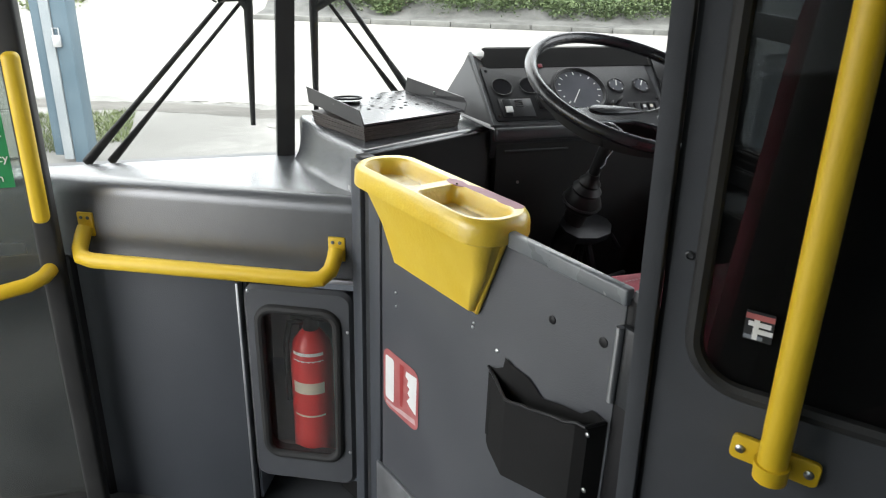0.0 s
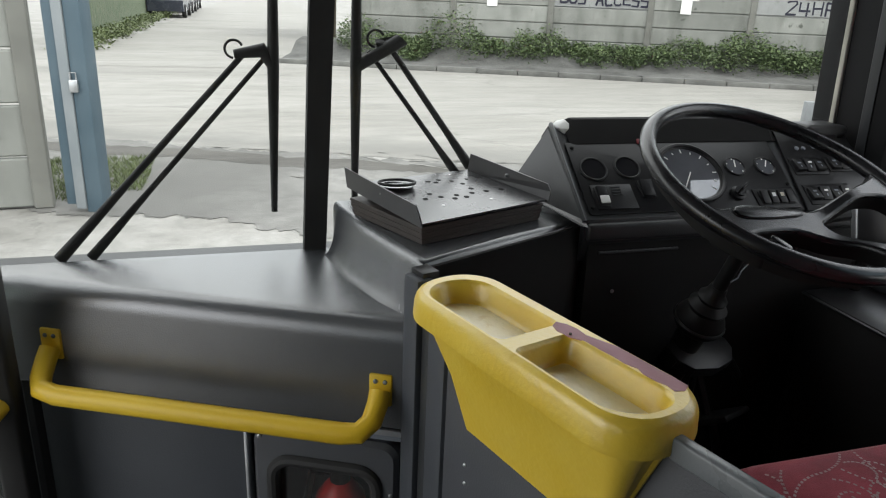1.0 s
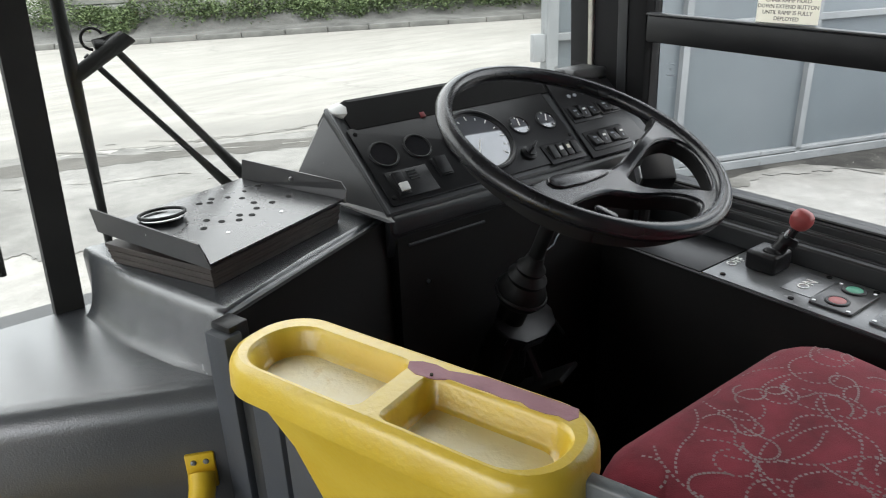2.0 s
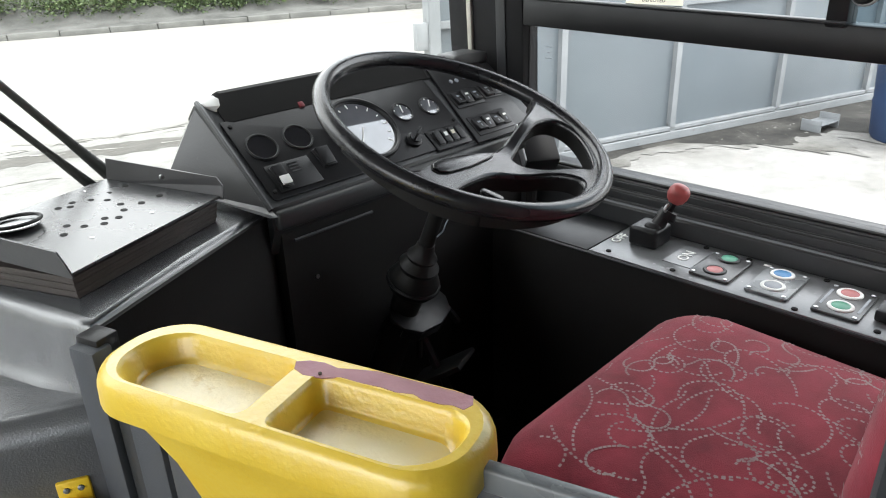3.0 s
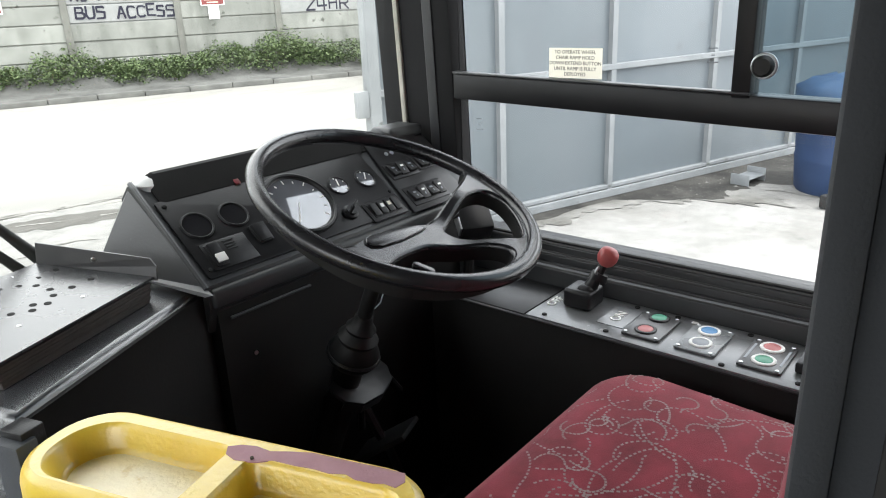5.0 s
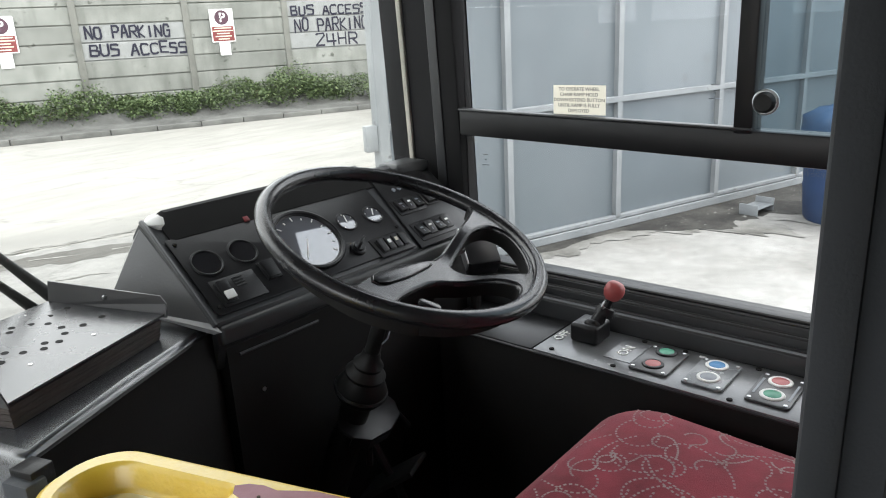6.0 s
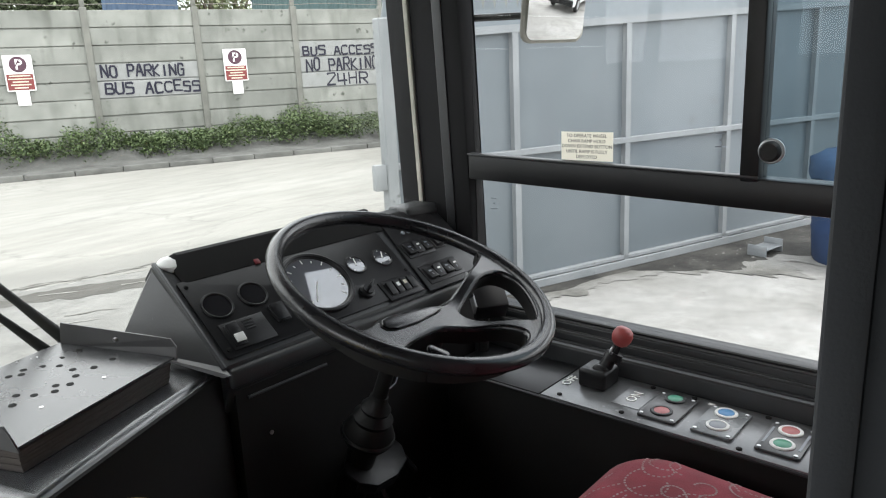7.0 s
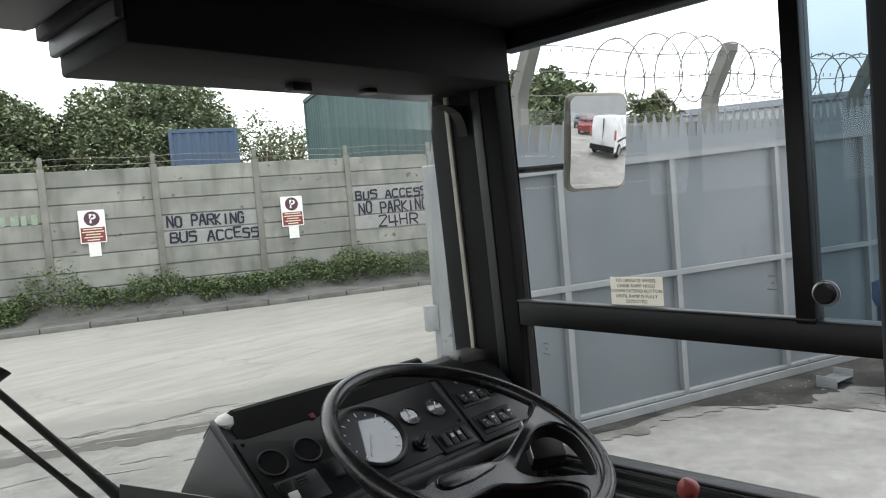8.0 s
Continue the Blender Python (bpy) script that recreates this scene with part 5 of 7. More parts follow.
def curve(pts, n=6):
    """A closed smooth line through a few plan points."""
    pts, out_ = [Vector(p) for p in pts], []
    k = len(pts)
    for i in range(k):
        a, b, c, d = pts[i - 1], pts[i], pts[(i + 1) % k], pts[(i + 2) % k]
        for j in range(n):
            t = j / n
            out_.append(0.5 * (2 * b + (c - a) * t + (2 * a - 5 * b + 4 * c - d) * t * t + (3 * b - a - 3 * c + d) * t ** 3))
    return out_


def inward(loop, d):
    """The loop moved by d to the left of its run."""
    k = len(loop)
    res = []
    for i in range(k):
        w = (loop[(i + 1) % k] - loop[i - 1]).normalized()
        res.append(loop[i] + Vector((-w.y, w.x)) * d)
    return res


def dish(x, y):
    """Height of the spokes' upper face: deep at the hub, level with the grip at its edge."""
    f = min(1, max(0, (math.hypot(x + 0.045, y + 0.05) - 0.085) / 0.1))
    return -0.024 + 0.028 * f * f * (3 - 2 * f)


top_edge = [(0.209, 0.045), (0.192, 0.025), (0.16, 0.007), (0.121, -0.011), (0.06, -0.034), (0.032, -0.043), (0.011, -0.037), (-0.039, -0.031), (-0.082, -0.032), (-0.13, -0.044), (-0.155, -0.046), (-0.178, -0.028), (-0.2, 0.0), (-0.21, 0.03)]
outer_loop = [Vector(p) for p in top_edge] + [Vector((0.214 * math.cos(radians(a)), 0.214 * math.sin(radians(a)))) for a in range(177, 368, 5)]
gaps = [curve([(-0.2, -0.03), (-0.2, -0.065), (-0.187, -0.105), (-0.16, -0.143), (-0.135, -0.165), (-0.128, -0.157), (-0.15, -0.118), (-0.176, -0.075), (-0.192, -0.045)]),
        curve([(-0.11, -0.104), (-0.103, -0.139), (-0.095, -0.163), (-0.072, -0.186), (-0.024, -0.199), (0.026, -0.2), (0.056, -0.19), (0.068, -0.17), (0.047, -0.129), (-0.01, -0.096), (-0.05, -0.091)]),
        curve([(0.054, -0.064), (0.044, -0.084), (0.063, -0.121), (0.097, -0.154), (0.123, -0.158), (0.163, -0.117), (0.188, -0.072), (0.188, -0.042), (0.168, -0.028), (0.119, -0.035)])]
bm = bmesh.new()
for lp in [inward(outer_loop, 0.005)] + [inward(g, -0.005) for g in gaps]:
    vs = [bm.verts.new((p.x, p.y, 0)) for p in lp]
    for i in range(len(vs)):
        bm.edges.new((vs[i], vs[(i + 1) % len(vs)]))
bmesh.ops.triangle_fill(bm, edges=bm.edges[:], use_beauty=True)
for f in bm.faces[:]:
    c = f.calc_center_median()
    for g in gaps:
        inside = False
        for i in range(len(g)):
            a, b = g[i - 1], g[i]
            if (a.y > c.y) != (b.y > c.y) and c.x < (b.x - a.x) * (c.y - a.y) / (b.y - a.y) + a.x:
                inside = not inside
        if inside:
            bm.faces.remove(f)
            break
for _ in range(2):
    bmesh.ops.subdivide_edges(bm, edges=[e for e in bm.edges if e.calc_length() > 0.012], cuts=1)
    bmesh.ops.triangulate(bm, faces=bm.faces[:])
for f in bm.faces:
    f.normal_update()
    if f.normal.z < 0:
        f.normal_flip()
for v in bm.verts:
    v.co.z = dish(v.co.x, v.co.y)
ctr = Shape(WHEEL)
ctr.bm(bm)
for lp, sg_ in [(outer_loop, 1)] + [(g, -1) for g in gaps]:
    rows_ = []
    for d_, dz in ((0.005, 0.0), (0.002, -0.0012), (0.0004, -0.0035), (0.0, -0.007), (0.002, -0.03)):
        rows_.append([(p.x, p.y, dish(p.x, p.y) + dz) for p in inward(lp, sg_ * d_)])
    ctr.ring_wall(rows_[:4])
    part("opening_wall", Shape(WHEEL).ring_wall(rows_[3:]), BLACK_MATT, sw)
part("spokes", ctr, WHEEL_GRIP, sw, "dished one-piece spokes with three openings", smooth=50)
HUB = WHEEL @ pose(0, -0.015, -0.024)
hub = part("hub", Shape(HUB).prism([(-0.12, -0.026), (-0.05, -0.018), (0.0, -0.022), (0.03, -0.034), (0.035, -0.05), (0.01, -0.066), (-0.05, -0.07), (-0.1, -0.06)], -0.07, -0.004, 0.008, 3), BLACK_MATT, sw)
PAD = [(-0.112, -0.052), (-0.104, -0.042), (-0.09, -0.038), (-0.05, -0.038), (-0.005, -0.042), (0.008, -0.047), (0.012, -0.054), (0.0, -0.058), (-0.05, -0.066), (-0.095, -0.067), (-0.109, -0.062)]
pad_mid = Vector((-0.05, -0.053))
part("pad_groove", Shape(WHEEL).prism([pad_mid + (Vector(q) - pad_mid) * 1.045 for q in PAD], -0.03, -0.0228), GAITER, hub, "dark groove round the pad")
part("horn_pad", Shape(WHEEL).prism(PAD, -0.028, -0.0205, 0.0016, 3), WHEEL_GRIP, hub, "raised horn pad")
part("spoke_tab", Shape(WHEEL @ pose(-0.112, -0.162, 0.0045, 0, 0, -62)).prism(rounded(-0.02, -0.0065, 0.012, 0.0065, 0.006, 5), -0.004, 0.002, 0.0015), WHEEL_GRIP, sw)
col = thing("steering_column", WHEEL @ Vector((0, 0, -0.6)), "black steering column with a rubber gaiter", "steering column")
part("shaft", Shape(WHEEL).lathe([(0.03, -0.78), (0.03, -0.42), (0.014, -0.36), (0.013, -0.13), (0.04, -0.12), (0.045, -0.1)], 18), GAITER, col)
part("gaiter", Shape(WHEEL).lathe([(0.015, -0.225), (0.018, -0.24), (0.027, -0.252), (0.025, -0.258), (0.036, -0.272), (0.034, -0.279), (0.045, -0.3), (0.046, -0.316), (0.04, -0.326), (0.028, -0.33), (0.026, -0.38)], 28), GAITER, col)
part("gaiter_lip", Shape(WHEEL).tube([(0.045 * math.cos(a * math.pi / 12), 0.045 * math.sin(a * math.pi / 12), -0.309) for a in range(24)], 0.004, 6, True), BLACK, col)
pl_ = Shape(WHEEL @ pose(0.035, -0.005, -0.385, 4, 8, 14))
pl_.prism([(-0.085, -0.02), (-0.06, -0.045), (0.0, -0.052), (0.055, -0.04), (0.082, -0.012), (0.084, 0.012), (0.06, 0.03), (-0.06, 0.03), (-0.085, 0.01)], 0, 0.008, 0.003)
pl_.prism([(-0.085, -0.02), (-0.06, -0.045), (0.0, -0.052), (0.055, -0.04), (0.055, -0.035), (0.0, -0.046), (-0.058, -0.039), (-0.08, -0.017)], -0.014, 0.001)
part("plate", pl_, BLACK, col, "bent bracket plate under the gaiter")
part("rod", Shape().tube([(0.886, 1.56, 1.05), (0.886, 1.565, 0.985)], 0.007, 8), BLACK, col)
part("rod", Shape().tube([(0.962, 1.56, 1.06), (0.99, 1.56, 1.02)], 0.008, 8), BLACK, col)
for s_ in (1,):
    part("stalk", Shape(WHEEL).tube([(s_ * 0.04, 0, -0.09), (s_ * 0.12, 0.01, -0.08), (s_ * 0.19, 0.015, -0.07)], [0.008, 0.007, 0.009], 10), BLACK, col)
pd = thing("pedals", (0.94, 1.6, 0.62), "black foot pedals under the column", "pedal", "pedals")
part("pedal", Shape(pose(0.94, 1.56, 0.93, -35, 0, 20)).box((-0.04, -0.07, -0.006), (0.04, 0.07, 0.006), 0.004), RUBBER, pd)
part("arm", Shape().tube([(0.94, 1.57, 0.93), (0.94, 1.64, 1.03)], 0.01, 8), BLACK, pd)
pd2 = thing("pedals", (1.02, 1.58, 0.62), "black foot pedals under the column", "pedal", "pedals")
part("pedal", Shape(pose(1.02, 1.56, 0.72, -40, 0, 0)).box((-0.035, -0.1, -0.006), (0.035, 0.1, 0.006), 0.004), RUBBER, pd2)
part("arm", Shape().tube([(1.02, 1.57, 0.72), (1.02, 1.64, 0.85)], 0.01, 8), BLACK, pd2)
cd = thing("hanging_cable", WHEEL @ Vector((0, -0.02, -0.15)), "thin pale wire hanging beside the steering column", "cable")
part("wire", Shape(WHEEL).tube([(0.0, -0.02, -0.125), (0.006, -0.024, -0.145), (-0.003, -0.026, -0.165), (0.003, -0.022, -0.185), (0.0, -0.016, -0.2)], 0.0013, 6), GREY_BTN, cd)
bx_ = thing("card_holder", (1.28, 1.62, 1.24), "small black holder beside the steering wheel", "holder")
part("body", Shape(pose(1.245, 1.565, 1.315, 40, 0, -35)).box((-0.035, -0.05, -0.02), (0.035, 0.05, 0.03), 0.006), BLACK, bx_)
part("chrome_edge", Shape(pose(1.245, 1.565, 1.315, 40, 0, -35)).box((-0.039, -0.045, 0.0), (-0.0345, 0.045, 0.028), 0.001), ALUMINIUM, bx_)
part("stem", Shape().tube([(1.255, 1.585, 1.18), (1.25, 1.572, 1.3)], 0.012, 10), BLACK_MATT, bx_)

# ---- driver's seat ----
def cushion(name, m, sx, sy, sz, mt, parent, crown=0.012, rr=0.05):
    """A padded block with a domed top and soft edges."""
    sh = Shape(m)
    loops = []
    for inset, z in ((0.03, 0.0), (0.006, 0.012), (0.0, 0.04), (0.0, sz - 0.045), (0.008, sz - 0.02), (0.028, sz - 0.005), (0.06, sz + crown * 0.4), (0.12, sz + crown * 0.8), (0.17, sz + crown)):
        loops.append([(x, y, z) for x, y in rounded(-sx / 2 + inset, -sy / 2 + inset, sx / 2 - inset, sy / 2 - inset, max(rr - inset * 0.6, 0.012), 6)])
    loops = [[(x, y, z + (0.0035 * noise.noise(Vector((x * 9, y * 9, sx * 7))) + 0.002 * noise.noise(Vector((x * 24, y * 24, 2))) if z > sz * 0.5 else 0)) for x, y, z in lp] for lp in loops]
    sh.ring_wall(loops)
    k = len(loops[0])
    sh.add(loops[0], [tuple(range(k))[::-1]]).add(loops[-1], [tuple(range(k))])
    return part(name, sh, mt, parent, smooth=60)


seat = thing("driver_seat", (0.87, 0.95, 0.62), "red patterned moquette driver's seat", "driver seat")
cush = cushion("seat_cushion", pose(0.853, 0.925, 1.036, 2, 0, 0), 0.525, 0.48, 0.124, SEAT, seat, 0.008, 0.085)
bkr = cushion("backrest", pose(0.868, 0.685, 1.44, -85, 0, 0), 0.46, 0.6, 0.09, SEAT, seat, 0.01, 0.08)


def curls(pad, centre, u, v, n, half, seed):
    """Dotted woven curls laid on a pad: the wandering lines are dropped on it along the pad's normal."""
    rg_ = random.Random(seed)
    sh = Shape()
    u, v, n, centre = Vector(u).normalized(), Vector(v).normalized(), Vector(n).normalized(), Vector(centre)
    for i in range(81):
        p = Vector((half[0] * ((i % 9 + rg_.random()) / 4.5 - 1), half[1] * ((i // 9 + rg_.random()) / 4.5 - 1)))
        a, left, turn, count = rg_.uniform(0, 6.28), 0, 0, rg_.randint(16, 30)
        dense = rg_.random() < 0.25
        for k in range(count):
            if left <= 0:
                turn = rg_.choice((-1, 1)) * rg_.choice((0.08, 0.2, 0.27, 0.34))
                left = rg_.randint(8, 18)
            left -= 1
            a += turn
            p += Vector((math.cos(a), math.sin(a))) * (0.0056 if dense else 0.008)
            if abs(p.x) > half[0] or abs(p.y) > half[1]:
                continue
            o = centre + u * p.x + v * p.y + n * 0.3
            hit, loc, nor, _ = pad.ray_cast(o, -n)
            if not hit:
                continue
            t1 = (u * math.cos(a) + v * math.sin(a))
            t1 = (t1 - nor * t1.dot(nor)).normalized()
            t2 = nor.cross(t1)
            q_ = loc + nor * 0.0006
            sh.add([q_ - t1 * 0.0026 - t2 * 0.0014, q_ + t1 * 0.002 - t2 * 0.0018, q_ + t1 * 0.0026 + t2 * 0.0014, q_ - t1 * 0.002 + t2 * 0.0018], [(0, 1, 2, 3)])
    return tagged(part("woven_pattern", sh, THREAD, pad, "pale dotted woven curls", smooth=0), kind="stuff")


curls(cush, (0.862, 0.925, 1.16), (1, 0, 0), (0, 1, 0), (0, 0, 1), (0.225, 0.215), 5)
curls(bkr, (0.868, 0.74, 1.44), (1, 0, 0), (0, -0.2, 1), (0, 0.98, 0.2), (0.2, 0.27), 8)
part("base", Shape().box((0.68, 0.74, 0.9), (1.06, 1.08, 1.03), 0.02), BLACK_MATT, seat)
part("suspension", Shape(pose(0.868, 0.91, 0.62)).lathe([(0.17, 0), (0.15, 0.1), (0.13, 0.14), (0.15, 0.2), (0.14, 0.29)], 20), RUBBER, seat)
part("back_shell", Shape(pose(0.868, 0.665, 1.44, -85, 0, 0)).box((-0.245, -0.315, -0.02), (0.245, 0.3, 0.05), 0.02), BLACK, seat)

# ---- side console ----
cs = thing("side_console", (1.22, 1.1, 0.62), "black side console with push buttons and a lever", "control console")
part("body", Shape().box((1.145, 0.42, 0.62), (1.298, 1.6, 1.174), 0.004), BLACK_MATT, cs)
part("rear_plate", Shape().box((1.143, 0.46, 1.174), (1.297, 1.362, 1.18), 0.0015), CONSOLE_STEEL, cs, "worn dark steel top plate")
part("front_plate", Shape().box((1.143, 1.366, 1.174), (1.297, 1.6, 1.179), 0.0015), BLACK, cs)
part("front_edge", Shape().tube([(1.143, 0.46, 1.174), (1.143, 1.6, 1.174)], 0.003, 6), DARK_GREY, cs)
for x, y in ((1.16, 1.33), (1.16, 1.202), (1.153, 0.994), (1.285, 1.2), (1.285, 1.12), (1.285, 0.99), (1.16, 0.88)):
    part("screw", Shape(pose(x, y, 1.18)).lathe([(0.005, 0), (0.005, 0.002), (0.003, 0.003)], 10), BLACK_MATT, cs)


def button_plate(y0, y1, material, pairs):
    """A screwed plate with two push buttons, each in its ring."""
    p = part("button_plate", Shape(pose(0, 0, 1.18)).prism(rounded(1.165, y0, 1.272, y1, 0.006, 3), 0, 0.005, 0.001), material, cs)
    for x, y, cap, ring in pairs:
        b_ = part("button_ring", Shape(pose(x, y, 1.185)).lathe([(0.0195, 0), (0.0195, 0.0015), (0.018, 0.0028), (0.0145, 0.0028), (0.0138, 0.0018)], 24), ring, p)
        part("button_cap", Shape(pose(x, y, 1.185)).lathe([(0.0136, 0), (0.0136, 0.0024), (0.0125, 0.003)], 20), cap, b_)
    for x in (1.172, 1.265):
        for y in (y0 + 0.007, y1 - 0.007):
            part("screw", Shape(pose(x, y, 1.185)).lathe([(0.0035, 0), (0.0035, 0.0015), (0.002, 0.002)], 8), CHROME, p)
    return p


button_plate(1.107, 1.177, STEEL_DARK, ((1.262 - 0.008, 1.151 - 0.008, GREEN_BTN, BLACK), (1.196, 1.143, RED_BTN, BLACK)))
button_plate(1.012, 1.081, CAP_PAINT, ((1.251, 1.05, BLUE_BTN, WHITE), (1.2, 1.046, GREY_BTN, WHITE)))
p3 = button_plate(0.908, 0.977, STEEL_DARK, ((1.248, 0.944, RED_BTN, WHITE), (1.197, 0.942, GREEN_BTN, WHITE)))
for y in (0.97, 0.915):
    part("text_bar", Shape().box((1.19, y - 0.002, 1.185), (1.25, y + 0.002, 1.1856)), GREY_BTN, p3, smooth=0)
part("bright_tag", Shape().box((1.277, 1.08, 1.18), (1.284, 1.092, 1.181)), WHITE, cs)
tg = part("on_tag", Shape().box((1.185, 1.182, 1.1802), (1.272, 1.235, 1.181)), CONSOLE_STEEL, cs, "scuffed steel tag with white lettering")
words("lettering", "ON", pose(1.228, 1.21, 1.1815, 0, 0, 0), 0.028, WHITE, tg)
scuff, rg = Shape(), random.Random(44)
for _ in range(26):
    x, y, a, r_ = rg.uniform(1.168, 1.272), rg.uniform(1.178, 1.25), rg.uniform(0, 3.1), rg.uniform(0.0012, 0.004)
    scuff.add([(x + r_ * math.cos(a + b_) * (1 if i % 2 else 0.35), y + r_ * math.sin(a + b_) * (1 if i % 2 else 0.35), 1.1813) for i, b_ in enumerate((0, 0.9, 2.0, 3.1, 4.0, 5.2))], [(0, 1, 2, 3, 4, 5)])
part("scuff_marks", scuff, CAP_PAINT, tg, "pale scuffs where the paint has rubbed off", smooth=0)
words("lettering", "OFF", pose(1.225, 1.345, 1.1808, 0, 0, 0), 0.026, WHITE, cs)
lv = part("lever", Shape().box((1.212, 1.264, 1.18), (1.272, 1.322, 1.218), 0.007, 3), BLACK, cs, "black lever block with a red knob")
part("lever_gate", Shape().box((1.222, 1.268, 1.2), (1.262, 1.3, 1.226), 0.01, 4), BLACK, lv)
part("lever_arm", Shape().tube([(1.24, 1.282, 1.212), (1.252, 1.272, 1.238), (1.26, 1.262, 1.262)], [0.015, 0.011, 0.008], 12), BLACK, lv)
part("lever_collar", Shape().tube([(1.252, 1.27, 1.234), (1.257, 1.266, 1.246)], [0.019, 0.016], 14), BLACK, lv)
part("lever_loop", Shape().tube([(1.25 + 0.012 * math.cos(a * 0.63), 1.266, 1.254 + 0.006 * math.sin(a * 0.63)) for a in range(10)], 0.0028, 8, True), ALUMINIUM, lv, "small bright wire loop")
part("lever_knob", Shape(look((1.265, 1.257, 1.276), (1.285, 1.238, 1.336))).lathe([(0.009, 0.016), (0.0155, 0.011), (0.0195, 0.001), (0.0195, -0.008), (0.0165, -0.016), (0.011, -0.0205), (0.004, -0.022)], 22), RED_KNOB, lv, "faded red lever knob")
part("socket_block", Shape().box((1.19, 0.84, 1.18), (1.27, 0.895, 1.2), 0.005), BLACK, cs)

# ramp notice on the side glass
nt = thing("notice", (1.395, 1.4, 1.6), "cream instruction notice stuck on the side window", "notice")
NM = frame_of((1.3995, 0, 0), (0, -1, 0), (0, 0, 1))
part("card", Shape(NM).box((-1.47, 1.59, 0), (-1.35, 1.649, 0.0006)), CARD, nt, smooth=0)
for i, tx in enumerate(("TO OPERATE WHEEL", "CHAIR RAMP HOLD", "DOWN EXTEND BUTTON", "UNTIL RAMP IS FULLY", "DEPLOYED")):
    words("lettering", tx, NM @ pose(-1.41, 1.641 - i * 0.0108, 0.0014), 0.0099, BLACK_MATT, nt, 0.0002, 0.0)
gm = thing("glass_mark", (1.395, 1.68, 1.44), "small etched mark on the side glass", "glass mark")
for z, wd in ((1.492, 0.016), (1.48, 0.006), (1.468, 0.02)):
    part("mark_bar", Shape(NM).box((-1.652 - wd / 2, z - 0.001, 0), (-1.652 + wd / 2, z + 0.001, 0.0006)), GREY_BTN, gm, smooth=0)
gm = thing("glass_mark", (1.395, 1.15, 1.63), "small etched mark on the side glass", "glass mark")
for z, wd in ((1.652, 0.016), (1.64, 0.006), (1.628, 0.02)):
    part("mark_bar", Shape(NM).box((-1.135 - wd / 2, z - 0.001, 0), (-1.135 + wd / 2, z + 0.001, 0.0006)), GREY_BTN, gm, smooth=0)

# ---- wipers outside the windscreen ----
def wiper(base, bend, base2, gap, blade_top, blade_bot, name_group):
    wv = thing("windscreen_wiper", base, "black twin-arm windscreen wiper", "wiper", name_group)
    part("arm", Shape().tube([base, Vector(base).lerp(Vector(bend), 0.35), bend], [0.012, 0.007, 0.0055], 14), RUBBER, wv)
    part("link", Shape().tube([base2, Vector(base2).lerp(Vector(bend) + Vector(gap), 0.35), Vector(bend) + Vector(gap)], [0.01, 0.0055, 0.0045], 14), RUBBER, wv)
    bt, bb = Vector(blade_top), Vector(blade_bot)
    bl = part("blade", Shape().tube([bt, bt.lerp(bb, 0.5), bb], [0.007, 0.011, 0.006], 14), RUBBER, wv)
    part("saddle", Shape().tube([Vector(bend) + Vector((-0.02, 0, -0.004)), Vector(bend) + Vector((0.03, -0.004, 0.004)), bt.lerp(bb, 0.5)], [0.008, 0.014, 0.011], 14), RUBBER, wv)
    part("bridge", Shape().tube([bt.lerp(bb, 0.2) + Vector((0, 0.02, 0)), bt.lerp(bb, 0.5) + Vector((0, 0.028, 0)), bt.lerp(bb, 0.8) + Vector((0, 0.02, 0))], 0.004, 6), RUBBER, bl)
    part("hose", Shape().tube([Vector(bend) + Vector((-0.02 + 0.016 * math.cos(a), 0.0, 0.005 + 0.016 * math.sin(a))) for a in [0.4 + 0.3 * k for k in range(15)]], 0.0024, 8), RUBBER, wv)


wiper((-0.28, 1.90, 1.225), (0.072, 1.91, 1.604), (-0.226, 1.90, 1.225), (0.036, 0, -0.008), (0.128, 1.90, 1.86), (0.113, 1.905, 1.3), "wipers")
wiper((0.53, 1.90, 1.358), (0.334, 1.91, 1.628), (0.497, 1.90, 1.35), (-0.034, 0, -0.018), (0.277, 1.90, 1.86), (0.272, 1.905, 1.3), "wipers")

# ---- outside mirror ----
MR = look((1.64, 1.63, 1.957), (1.64 + 0.372, 1.63 + 0.926, 1.957 + 0.145))
mr = thing("door_mirror", MR.translation, "rectangular outside mirror on a black arm", "mirror")
part("shell", Shape(MR).prism(rounded(-0.09, -0.121, 0.09, 0.121, 0.026, 8), -0.016, 0.002, 0.006, 3), CREAM_RUBBER, mr)
mg, RC = Shape(MR), 1.05
nx_, ny_, hx, hy, cr_ = 22, 32, 0.0825, 0.113, 0.022
mv = []
for j in range(ny_ + 1):
    for i in range(nx_ + 1):
        x, y = hx * (2 * i / nx_ - 1), hy * (2 * j / ny_ - 1)
        ex, ey = max(0, abs(x) - hx + cr_), max(0, abs(y) - hy + cr_)
        k = math.hypot(ex, ey)
        if k > cr_:
            x, y = math.copysign(hx - cr_ + ex * cr_ / k, x), math.copysign(hy - cr_ + ey * cr_ / k, y)
        mv.append((x, y, 0.003 + math.sqrt(RC * RC - x * x - y * y) - math.sqrt(RC * RC - hx * hx - hy * hy)))
mg.add(mv, [(j * (nx_ + 1) + i, j * (nx_ + 1) + i + 1, (j + 1) * (nx_ + 1) + i + 1, (j + 1) * (nx_ + 1) + i) for j in range(ny_) for i in range(nx_)])
part("mirror_glass", mg, MIRROR, mr, "convex mirror glass", smooth=80)
part("arm", Shape().tube([(1.48, 1.85, 1.905), (1.56, 1.77, 1.905), (1.62, 1.68, 1.905)], 0.009, 8), BLACK, mr)

